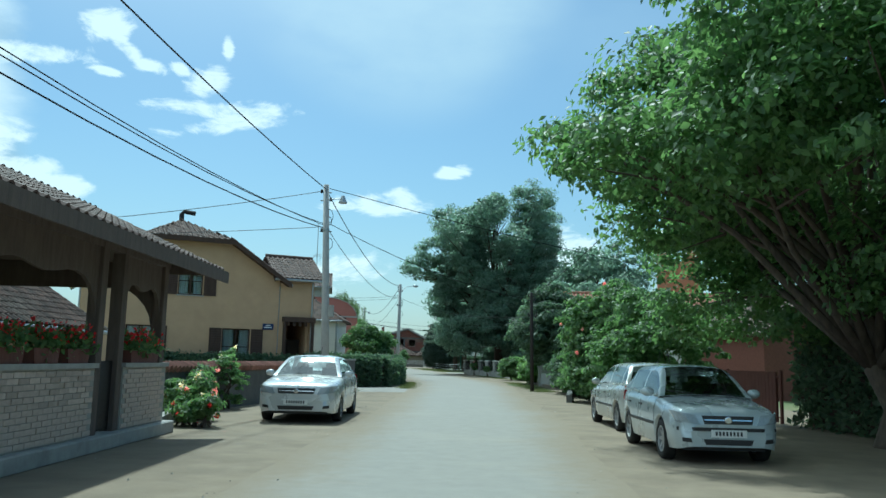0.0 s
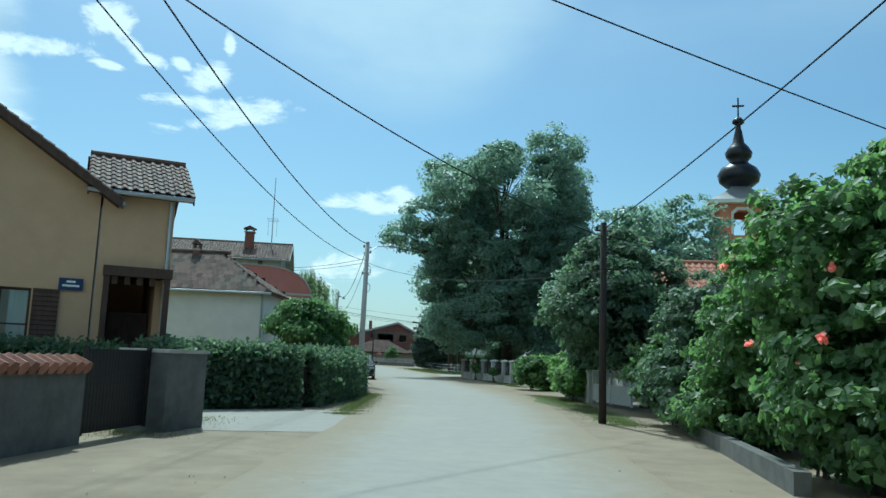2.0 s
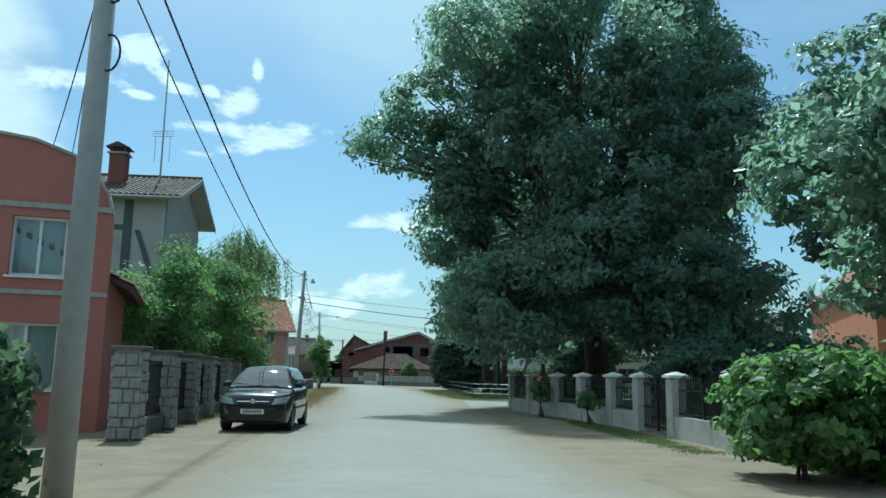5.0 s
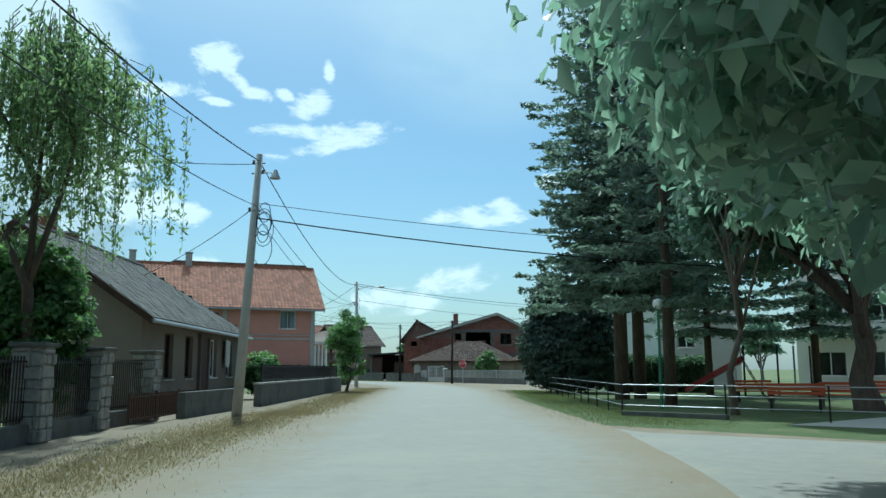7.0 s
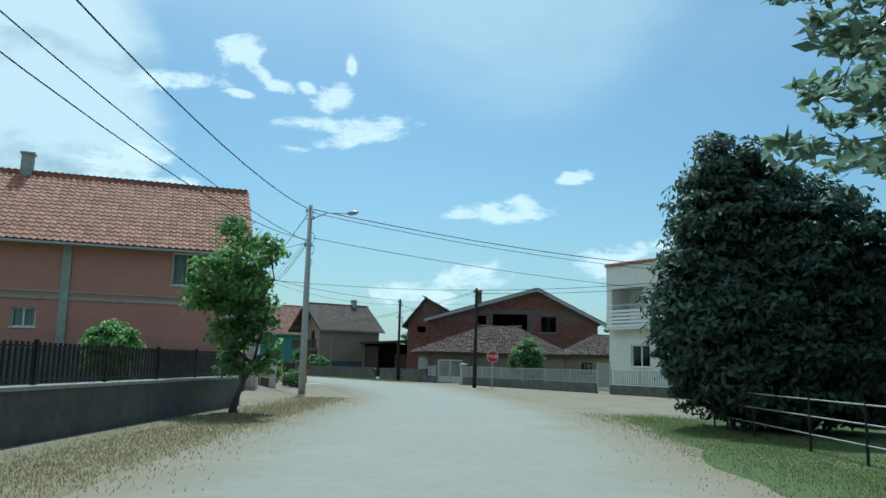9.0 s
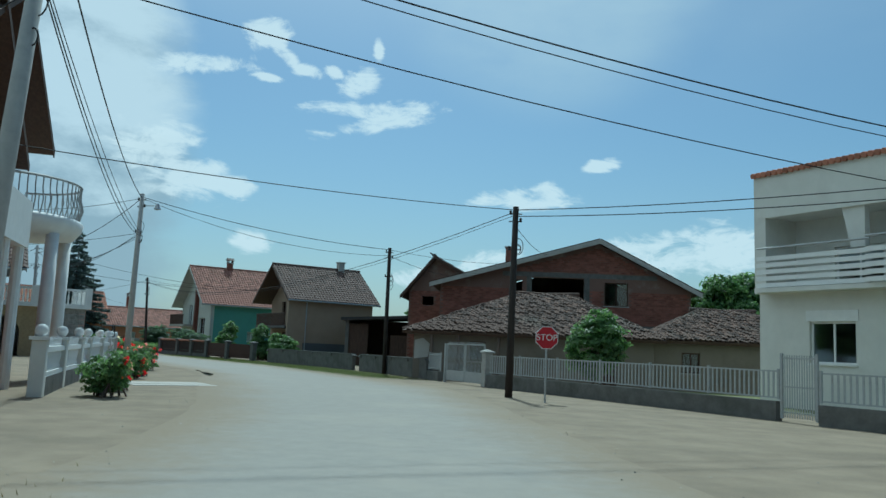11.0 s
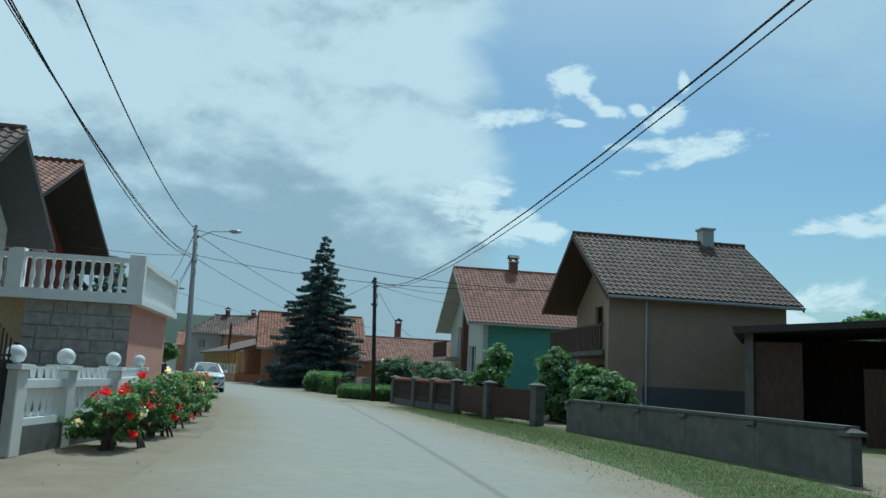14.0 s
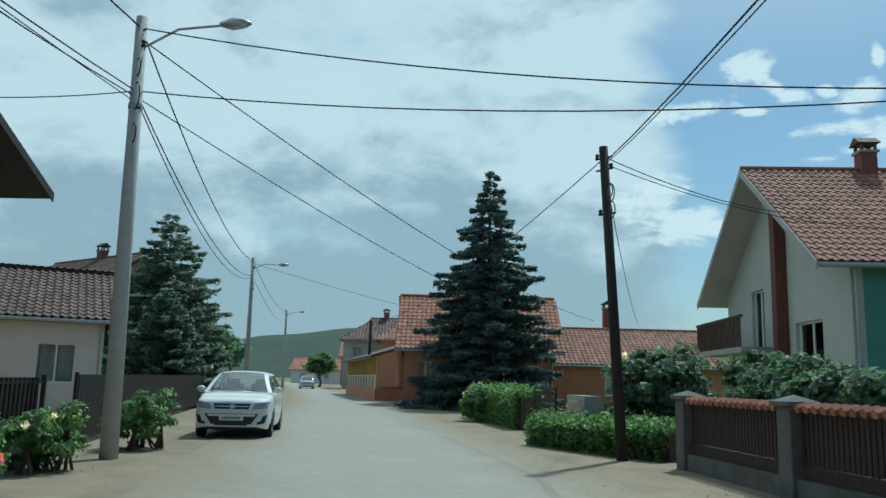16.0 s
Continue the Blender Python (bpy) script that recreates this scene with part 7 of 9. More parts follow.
def cable(p, q, sag, r=0.012):
    p, q = Vector(p), Vector(q)
    pts = [p.lerp(q, k / 16) - Vector((0, 0, 4 * sag * (k / 16) * (1 - k / 16))) for k in range(17)]
    o = pts[0].copy()
    return single("overhead_cable", Shape().tube([v - o for v in pts], r, 5, False), CABLE, "black overhead cable slung between supports", "cable", "overhead cables", at=tuple(o))


def dn(p, d, s=0.0):
    return (p[0] + s, p[1], p[2] - d)


PA, PB = (22.0, 111.0, 8.0), (12.0, 153.5, 7.2)
CABLES = [(dn(P0, 0.1), dn(P1, 0.15), 0.5, 0.017), ((-7.75, -9, 8.0), dn(P1, 1.4), 1.2, 0.012), ((-7.6, -9, 8.0), dn(P1, 1.45), 1.1, 0.012), ((-7.9, -9, 7.9), dn(P1, 1.55), 1.3, 0.016),
          (dn(P1, 0.15), dn(P2, 0.1), 0.85, 0.017), (dn(P1, 1.4), dn(P2, 0.9), 0.85, 0.012), (dn(P1, 1.3), dn(P3, 0.35), 0.4, 0.012), (dn(P3, 0.15), (7.5, 20.0, 6.4), 0.3, 0.012), (dn(P1, 0.2), (-18, 24.5, 4.6), 0.3, 0.012), (dn(P1, 1.5), (-18, 24.5, 4.8), 0.2, 0.011),
          ((-2.3, 29.2, 7.5), (22.0, 39.5, 4.4), 0.3, 0.013), (dn(P3, 0.3), (24, 50, 5.5), 0.7, 0.011), (dn(P3, 0.5), (16, 62, 5.2), 0.7, 0.011), (dn(P3, 1.2), dn(P2, 1.0), 0.5, 0.01),
          (dn(P2, 0.15), dn(P4, 0.2), 1.25, 0.017), (dn(P2, 0.9), dn(P4, 1.6), 1.2, 0.011), (dn(P2, 0.8), (-12.4, 79.0, 7.8), 0.4, 0.011), (dn(P2, 1.0), (-13.5, 79.0, 7.6), 0.4, 0.011),
          (dn(P4, 0.2), dn(P5, 0.2), 1.05, 0.017), (dn(P4, 1.5), dn(P5, 1.6), 0.8, 0.011), (dn(P4, 1.9), dn(P5, 1.5), 1.1, 0.011), (dn(P4, 1.95), dn(PA, 2.75), 0.8, 0.02), (dn(P4, 1.5), dn(PA, 2.1), 0.7, 0.01),
          (dn(P4, 1.55), (-13.5, 104, 4.6), 0.15, 0.011), (dn(P4, 0.3), (-16, 92, 7.0), 0.4, 0.011),
          (dn(P5, 0.2), dn(P7, 0.2), 0.6, 0.017), (dn(P5, 1.5), dn(P7, 1.8), 0.6, 0.012), (dn(P5, 1.6), dn(P7, 1.9), 0.7, 0.012), (dn(P5, 1.4), dn(P7, 1.7), 0.4, 0.009), (dn(P5, 0.15), dn(PB, 0.2), 0.7, 0.017), (dn(P5, 0.3), dn(PB, 0.4), 0.75, 0.012), (dn(P5, 1.4), dn(PB, 1.6), 0.6, 0.012), ((-19.8, 140.6, 5.3), dn(P6, 0.1), 0.2, 0.012),
          (dn(P5, 1.6), (-17.8, 138.6, 6.0), 0.1, 0.011), (dn(P6, 0.1), (14, 146, 7.4), 0.5, 0.014), (dn(P6, 0.3), (14, 146, 7.1), 0.55, 0.014), (dn(P6, 0.15), dn(P9, 0.35), 1.62, 0.012), (dn(P6, 0.25), dn(P9, 0.4), 1.66, 0.008), (dn(P6, 0.6), (-8.5, 172.8, 7.0), 0.3, 0.01),
          (dn(P7, 0.15), dn(P8, 0.1), 0.3, 0.014), (dn(P7, 0.2), dn(P8, 0.4), 0.6, 0.01), (dn(P8, 0.1), (-11.0, 180.0, 7.2), 0.2, 0.011), (dn(P8, 0.4), (-14.0, 173.4, 5.6), 0.15, 0.01), (dn(P7, 0.2), (-37, 163, 7.6), 0.3, 0.012), (dn(P7, 1.8), (-38, 163, 5.6), 0.2, 0.011),
          (dn(P7, 0.2), dn(P10, 0.2), 0.7, 0.017), (dn(P7, 1.9), dn(P10, 1.4), 0.7, 0.013), (dn(P7, 1.8), dn(P10, 1.5), 0.85, 0.012), (dn(P7, 2.0), dn(P10, 1.6), 0.5, 0.009), (dn(P10, 0.2), dn(P11, 0.2), 0.8, 0.016), (dn(P10, 1.4), dn(P11, 1.0), 0.9, 0.014), (dn(P10, 1.5), dn(P11, 1.1), 1.1, 0.012),
          (dn(P10, 0.2), (-33.0, 189.6, 5.5), 0.55, 0.013), (dn(P10, 1.4), (-32.0, 189.8, 5.6), 0.55, 0.012), (dn(P10, 0.4), (-62.0, 215.0, 5.2), 0.7, 0.013), (dn(P10, 1.5), (-63.5, 214.0, 4.6), 0.6, 0.011), (dn(P10, 1.4), (-52.0, 176.5, 6.6), 0.2, 0.011),
          (dn(P9, 0.2), (-43.2, 200.0, 6.8), 0.3, 0.011), (dn(P9, 0.3), (-57, 212, 4.6), 0.5, 0.011), (dn(P9, 0.25), (-78.4, 211.0, 5.4), 0.8, 0.011), (dn(P9, 0.35), (-40.5, 197.0, 5.6), 0.3, 0.009), (dn(P11, 0.2), (-98, 216.5, 7.4), 0.6, 0.014), (dn(P11, 1.0), (-98, 216.5, 6.4), 0.7, 0.012), (dn(P11, 0.3), (-66, 214, 4.5), 0.3, 0.01)]
for c_ in CABLES:
    cable(*c_)

# stop sign at the junction
st = thing("stop_sign", "red octagonal stop sign on a thin grey post", "road sign", at=(-7.4, 150.42, 0), turn=12)
part("post", Shape().tube([(0, 0.05, -0.1), (0, 0.05, 2.1)], 0.03, 8), STEEL, st)
octo = lambda r: [(r * math.cos(radians(22.5 + 45 * k)), 1.82 + r * math.sin(radians(22.5 + 45 * k))) for k in range(8)]
part("border", Shape().prism(octo(0.345), -0.004, 0.012), WHITE, st)
part("face", Shape().prism(octo(0.322), -0.010, -0.005), mat("sign_red", (0.45, 0.02, 0.035), 0.4, bump=0), st)
txt = bpy.data.curves.new("lettering", "FONT")
txt.body, txt.size, txt.align_x, txt.align_y, txt.extrude = "STOP", 0.25, "CENTER", "CENTER", 0.003
tm = new("lettering", txt)
dg = bpy.context.evaluated_depsgraph_get()
tme = bpy.data.meshes.new_from_object(tm.evaluated_get(dg))
bpy.data.objects.remove(tm)
lo = part("lettering", tme, WHITE, st)
lo.matrix_basis = pose(0, -0.0145, 1.82, 90)
# paved apron before the white balustrade
ap = thing("paved_apron", "small apron of pale paving stones set in the dirt", "paving", at=(-19.75, 149.0, 0), turn=47)
for i in range(8):
    for j in range(5):
        part("paving_stone", Shape().box(0.3 * i, 0.28 + 0.3 * i, -0.36 - 0.38 * j + 0.04 * (i % 2), -0.38 * j + 0.04 * (i % 2), 0.0, 0.018 + 0.004 * ((i * 3 + j) % 3), 0.006), PAVING, ap)

# ---- cars ----
def paint(name, colour, metal=0.5, rough=0.28):
    """Even car paint under clear lacquer, a film of dust on it."""
    return mat(name, colour, rough, tuple(0.96 * v for v in colour), 0.8, 0.6, 0.0, metal=metal, coat=0.6)


SILVER = paint("silver_paint", (0.62, 0.64, 0.64), 0.3)
GREYBLUE = paint("grey_blue_paint", (0.46, 0.51, 0.53), 0.3)
PALE_SILVER = paint("pale_silver_paint", (0.43, 0.445, 0.43), 0.35)
BLACK_PAINT = paint("black_paint", (0.012, 0.013, 0.016), 0.3, 0.2)
WHITE_PAINT = paint("white_car_paint", (0.75, 0.76, 0.75), 0.0, 0.35)
BLUE_PAINT = paint("blue_paint", (0.07, 0.13, 0.22), 0.5)
RED_PAINT = paint("red_car_paint", (0.3, 0.03, 0.03), 0.3)
SEAT = mat("seat_cloth", (0.05, 0.05, 0.055), 0.9)


def wheel_meshes():
    tyre = Shape()
    prof = [(0.2, -0.085), (0.255, -0.1), (0.295, -0.085), (0.31, -0.04), (0.31, 0.04), (0.295, 0.085), (0.255, 0.1), (0.2, 0.085)]
    seg = 28
    v = [(r * math.cos(2 * math.pi * k / seg), y, r * math.sin(2 * math.pi * k / seg)) for r, y in prof for k in range(seg)]
    tyre.add(v, [(i * seg + k, (i + 1) * seg + k, (i + 1) * seg + (k + 1) % seg, i * seg + (k + 1) % seg) for i in range(len(prof) - 1) for k in range(seg)])
    rim = Shape()
    ring = [(0.2, -0.08), (0.2, 0.085), (0.18, 0.085), (0.175, -0.02)]
    v = [(r * math.cos(2 * math.pi * k / seg), y, r * math.sin(2 * math.pi * k / seg)) for r, y in ring for k in range(seg)]
    rim.add(v, [(i * seg + k, (i + 1) * seg + k, (i + 1) * seg + (k + 1) % seg, i * seg + (k + 1) % seg) for i in range(3) for k in range(seg)])
    for k in range(7):
        a = 2 * math.pi * k / 7
        c, s = math.cos(a), math.sin(a)
        q = lambda r, t, y: (r * c - t * s, y, r * s + t * c)
        rim.add([q(0.03, -0.03, 0.05), q(0.03, 0.03, 0.05), q(0.19, 0.022, 0.07), q(0.19, -0.022, 0.07), q(0.03, -0.03, 0.02), q(0.03, 0.03, 0.02), q(0.19, 0.022, 0.04), q(0.19, -0.022, 0.04)],
                [(0, 1, 2, 3), (7, 6, 5, 4), (0, 3, 7, 4), (1, 5, 6, 2)])
    rim.add([(0.05 * math.cos(2 * math.pi * k / 12), 0.06, 0.05 * math.sin(2 * math.pi * k / 12)) for k in range(12)], [tuple(range(12))])
    rim.add([(0.2 * math.cos(2 * math.pi * k / seg), -0.03, 0.2 * math.sin(2 * math.pi * k / seg)) for k in range(seg)], [tuple(range(seg))])
    a, b = tyre.mesh("tyre", True), rim.mesh("rim")
    a.materials.append(RUBBER), b.materials.append(STEEL)
    return a, b


TYRE, RIM = wheel_meshes()


def car(name, label, at, turn, colour, L=4.4, W=1.75, H=1.45, hood=0.93, belt=0.95, tail=1.0, a=0.30, b=0.47, c=0.80, d=0.97, fo=0.85, ro=0.9, sedan=False, dark_bumper=False, grille=0.42, smile=False):
    """A parked car: rounded bodywork with cut wheel arches, a cabin whose panes lie in its skin, lamps, plates, mirrors and wheels. Local +x is forward; a to d are lengths from the nose as shares of L."""
    ob = thing(name, label, "car", at=(*at, 0), turn=turn)
    X = lambda f: L / 2 - f * L
    xf, xr = L / 2 - fo, -L / 2 + ro
    R = 0.34
    lerp = lambda f, keys: float(np.interp(f, [k[0] for k in keys], [k[1] for k in keys]))
    TOP = [(0.0, hood - 0.34), (0.005, hood - 0.24), (0.014, hood - 0.17), (0.035, hood - 0.12), (0.08, hood - 0.085), (0.17, hood - 0.05), (a - 0.03, belt - 0.03), (a + 0.02, belt), (d - 0.03, tail),
           (0.985, tail - (0.03 if sedan else 0.01)), (0.994, tail - 0.08), (1.0, tail - 0.2)]
    WID = [(0.0, 0.66), (0.006, 0.76), (0.016, 0.84), (0.035, 0.905), (0.07, 0.95), (0.12, 0.98), (0.2, 1.0), (0.82, 1.0), (0.93, 0.965), (0.97, 0.93), (0.988, 0.87), (0.996, 0.78), (1.0, 0.7)]
    top = lambda f: lerp(f, TOP)
    half = lambda f: W / 2 * lerp(f, WID)
    stations = sorted({round(v, 4) for v in list(np.linspace(0, 1, 33)) + [0.003, 0.006, 0.011, 0.016, 0.025, 0.035, 0.05, 0.07, 0.95, 0.97, 0.98, 0.988, 0.994, 0.998] + [0.5 - (q + R * math.cos(t)) / L for q in (xf, xr) for t in np.linspace(0, math.pi, 15)]})
    rows = []
    for f in stations:
        x, w, zt = X(f), half(f), top(f)
        e = max(0.0, 1 - f / 0.05, 1 - (1 - f) / 0.05)
        zb = 0.22 + 0.05 * e * e
        for q in (xf, xr):
            if abs(x - q) < R:
                zb = max(zb, 0.31 + math.sqrt(R * R - (x - q) ** 2))
        zs = [zb, max(zb + 0.02, 0.34), max(zb + 0.03, 0.48), max(zb + 0.04, zt * 0.66), max(zb + 0.05, zt - 0.15), zt - 0.06, zt - 0.02, zt, zt + 0.018, zt + 0.026]
        ws = [w * 0.95, w * 0.985, w, w * 1.0, w * 0.985, w * 0.955, w * 0.915, w * 0.85, w * 0.5, 0]
        zs = [max(z, zs[0] + 0.006 * k) for k, z in enumerate(np.maximum.accumulate(zs))]
        side_pts = list(zip(ws, zs))
        rows.append([(x, y, z) for y, z in side_pts] + [(x, -y, z) for y, z in reversed(side_pts[:-1])])
    n = len(rows[0])
    s = Shape()
    s.add([p for row in rows for p in row], [((i + 1) * n + j, (i + 1) * n + j + 1, i * n + j + 1, i * n + j) for i in range(len(rows) - 1) for j in range(n - 1)]
          )
    s.add(rows[0], [tuple(reversed(range(n)))]).add(rows[-1], [tuple(range(n))])
    part("body", s, colour, ob, smooth=True)
    part("underbody", Shape().box(-L / 2 + 0.2, L / 2 - 0.2, -W / 2 + 0.22, W / 2 - 0.22, 0.2, 0.66), PLASTIC, ob)
    # the cabin: one skin, its panes and its metal cut from it
    wb, wt = W / 2 * 0.9, W / 2 * 0.66
    rise = H - belt
    HGT = [(a, 0.0), (a + 0.35 * (b - a), 0.42), (a + 0.7 * (b - a), 0.76), (b, 0.945), (b + 0.05, 0.985), ((b + c) / 2, 1.0), (c - 0.05, 0.975), (c, 0.915), (c + 0.4 * (d - c), 0.62), (d, 0.02)]
    base = lambda f: belt + (tail - belt) * (f - a) / (d - a)
    high = lambda f: max(0.012, lerp(f, HGT) * rise + belt - base(f))
    b1, c0 = a + 0.44 * (d - a), c - (0.0 if sedan else 0.03)
    win = [(a + 0.3 * (b - a), b1 - 0.01), (b1 + 0.01, c0), (c0 + 0.014, c + 0.62 * (d - c))]
    fs = sorted({round(v, 4) for v in list(np.linspace(a, d, 44)) + [a + 0.03 * (b - a), b - 0.004, c + 0.008, d - 0.012] + [v for w_ in win for v in w_]})

    def section(f):
        h, z0 = high(f), base(f)
        y = lambda k: wb + (wt - wb) * min(1.0, k * h / rise)
        return [(y(0), z0 - 0.02), (y(0.07), z0 + 0.07 * h), (y(0.5) + 0.012, z0 + 0.5 * h), (y(0.84), z0 + 0.84 * h), (y(0.95) - 0.02, z0 + 0.95 * h), (y(1) - 0.085, z0 + h), (y(1) * 0.6, z0 + h + 0.02), (y(1) * 0.3, z0 + h + 0.03), (0, z0 + h + 0.034)]

    grid = []
    for f in fs:
        q = section(f)
        grid.append([(X(f), y, z) for y, z in q] + [(X(f), -y, z) for y, z in reversed(q[:-1])])
    m = len(grid[0])
    panes = {}
    for i in range(len(fs) - 1):
        fm = (fs[i] + fs[i + 1]) / 2
        for j in range(m - 1):
            k = min(j, m - 2 - j)
            key = "cabin"
            if k in (1, 2):
                for w_i, (p, q) in enumerate(win):
                    if p < fm < q and not (sedan and w_i == 2):
                        key = ("side_window", w_i, j > m / 2)
            elif k >= 5:
                key = ("windshield",) if a + 0.03 * (b - a) < fm < b - 0.004 else ("rear_window",) if c + 0.008 < fm < d - 0.012 else "cabin"
            panes.setdefault(key, Shape()).add([grid[i][j], grid[i][j + 1], grid[i + 1][j + 1], grid[i + 1][j]], [(3, 2, 1, 0)])
    for key, sh in panes.items():
        # weld the faces of each piece into one skin
        seen, vv = {}, []
        ff = [tuple(seen.setdefault(tuple(round(q, 5) for q in sh.v[i]), len(seen)) for i in f) for f in sh.f]
        w_s = Shape()
        w_s.v, w_s.f = list(seen), ff
        o = part("cabin" if key == "cabin" else key[0], w_s, colour if key == "cabin" else CAR_GLASS, ob, smooth=True)
        if key != "cabin":
            o.visible_shadow = False

    # pieces that follow the rounding of the nose or the tail
    wid_f = lambda y: float(np.interp(abs(y), [W / 2 * k[1] for k in WID[:7]], [k[0] for k in WID[:7]]))
    top_f = lambda z: float(np.interp(z, [k[1] for k in TOP[:7]], [k[0] for k in TOP[:7]]))
    wid_r = lambda y: float(np.interp(abs(y), [W / 2 * k[1] for k in reversed(WID[7:])], [k[0] for k in reversed(WID[7:])]))

    def patch(nm, corners, material, rear=False, proud=0.012, deep=0.05, label=""):
        """A plate laid on the nose or tail: four corners (y, z) in order round it."""
        g, k = [], 7
        (y0, z0), (y1, z1), (y2, z2), (y3, z3) = corners
        for i in range(k):
            for j in range(k):
                u, v = i / (k - 1), j / (k - 1)
                y = (y0 * (1 - u) + y1 * u) * (1 - v) + (y3 * (1 - u) + y2 * u) * v
                z = (z0 * (1 - u) + z1 * u) * (1 - v) + (z3 * (1 - u) + z2 * u) * v
                f = wid_r(y) if rear else max(wid_f(y), top_f(z - 0.02))
                g.append((X(f) + (-proud if rear else proud), y * 1.006, z))
        sh = Shape()
        sh.add(g, [(i * k + j, (i + 1) * k + j, (i + 1) * k + j + 1, i * k + j + 1) for i in range(k - 1) for j in range(k - 1)])
        rim = [i * k for i in range(k)] + [(k - 1) * k + j for j in range(1, k)] + [i * k + k - 1 for i in range(k - 2, -1, -1)] + [j for j in range(k - 2, 0, -1)]
        n0 = len(sh.v)
        sh.v += [(sh.v[i][0] + (deep if rear else -deep), sh.v[i][1], sh.v[i][2]) for i in rim]
        sh.f += [(rim[i], rim[(i + 1) % len(rim)], n0 + (i + 1) % len(rim), n0 + i) for i in range(len(rim))]
        return part(nm, sh, material, ob, label)

    for sgn in (1, -1):
        hl = patch("headlight", [(sgn * W * 0.25, hood - 0.33), (sgn * W * 0.445, hood - 0.29), (sgn * W * 0.478, hood - 0.14), (sgn * W * 0.29, hood - 0.19)], LAMP_GLASS)
        patch("fog_lamp", [(sgn * W * 0.32, 0.33), (sgn * W * 0.4, 0.34), (sgn * W * 0.4, 0.4), (sgn * W * 0.33, 0.39)], PLASTIC)
        tl = patch("tail_light", [(sgn * W * 0.3, tail - 0.26), (sgn * W * 0.465, tail - 0.22), (sgn * W * 0.455, tail - 0.02), (sgn * W * 0.33, tail - 0.06)], TAIL_RED, True, 0.02, 0.06, "red tail light")
        y_, z_ = section(a + 0.42 * (b - a))[1]
        part("mirror", Shape().ball((0, 0, 0), 0.11, 12), colour, ob, smooth=True).matrix_basis = Matrix.Translation((X(a + 0.4 * (b - a)), sgn * (y_ + 0.13), z_ + 0.05)) @ Matrix.Diagonal((0.6, 1.0, 0.7, 1))
        for f in (b1 - 0.045, c0 - 0.06):
            yy = half(f) * 0.98
            part("door_handle", Shape().box(X(f) - 0.09, X(f) + 0.09, sgn * yy - 0.02, sgn * yy + 0.015, belt - 0.17, belt - 0.14, 0.006), PLASTIC if dark_bumper else colour, ob)
        part("side_strip", Shape().box(X(0.74), X(0.3), sgn * W / 2 - 0.012, sgn * W / 2 + 0.012, 0.5, 0.55, 0.004), PLASTIC if dark_bumper else colour, ob)
        for f in (a + 0.015, b1, c0 + 0.005):
            yy = half(f)
            prof = [(0.95, 0.34), (0.998, 0.48), (1.0, belt * 0.66), (0.987, belt - 0.15), (0.957, belt - 0.07)]
            part("door_gap", Shape().tube([(X(f), sgn * yy * k, z) for k, z in prof], 0.005, 4, False), PLASTIC, ob)
    patch("grille", [(-W * grille / 2, hood - 0.32), (W * grille / 2, hood - 0.32), (W * (grille / 2 + 0.02), hood - 0.2), (-W * (grille / 2 + 0.02), hood - 0.2)], PLASTIC, proud=0.01)
    patch("grille_bar", [(-W * grille / 2, hood - 0.27), (W * grille / 2, hood - 0.27), (W * grille / 2, hood - 0.25), (-W * grille / 2, hood - 0.25)], CHROME, proud=0.018, deep=0.01)
    part("badge", Shape().lathe([(0.055, 0.0), (0.055, 0.012), (0.04, 0.016)], 16), CHROME, ob).matrix_basis = pose(X(0) + 0.006, 0, hood - 0.26, 0, 90)
    if smile:
        patch("lower_grille", [(-W * 0.25, 0.33), (W * 0.25, 0.33), (W * 0.34, 0.56), (-W * 0.34, 0.56)], PLASTIC, proud=0.014)
        for sgn in (1, -1):
            patch("fog_recess", [(sgn * W * 0.36, 0.34), (sgn * W * 0.42, 0.36), (sgn * W * 0.45, 0.55), (sgn * W * 0.39, 0.5)], PLASTIC, proud=0.014)
    patch("air_intake", [(-W * 0.2, 0.3), (W * 0.2, 0.3), (W * 0.22, 0.38), (-W * 0.22, 0.38)], PLASTIC)
    patch("bumper_strip", [(-W * 0.44, 0.5), (W * 0.44, 0.5), (W * 0.44, 0.55), (-W * 0.44, 0.55)], PLASTIC if dark_bumper else colour, proud=0.016)
    patch("rear_bumper", [(-W * 0.44, 0.38), (W * 0.44, 0.38), (W * 0.44, 0.6), (-W * 0.44, 0.6)], PLASTIC if dark_bumper else colour, True, 0.03, 0.08)
    for fx, sg in ((0.0, 1), (1.0, -1)):
        zz = 0.41 if sg > 0 else 0.66
        x0 = X(fx) + sg * 0.028
        pl = part("number_plate", Shape().box(x0 - 0.006, x0 + 0.006, -0.26, 0.26, zz, zz + 0.11), PLATE, ob)
        for k in range(8):
            part("mark", Shape().box(x0 + sg * 0.006 - 0.002, x0 + sg * 0.006 + 0.002, -0.2 + 0.052 * k, -0.17 + 0.052 * k, zz + 0.025, zz + 0.085), INK, pl)
    for y0 in (-0.12, 0.42):
        part("wiper", Shape().tube([(X(a + 0.005), y0, belt + 0.045), (X(a + 0.03), y0 - 0.5, belt + 0.1)], 0.01, 5), PLASTIC, ob)
    # seats and dash in the dark inside
    part("dashboard", Shape().box(X(a + 0.15), X(a + 0.03), -W * 0.38, W * 0.38, belt - 0.2, belt - 0.03, 0.03), SEAT, ob)
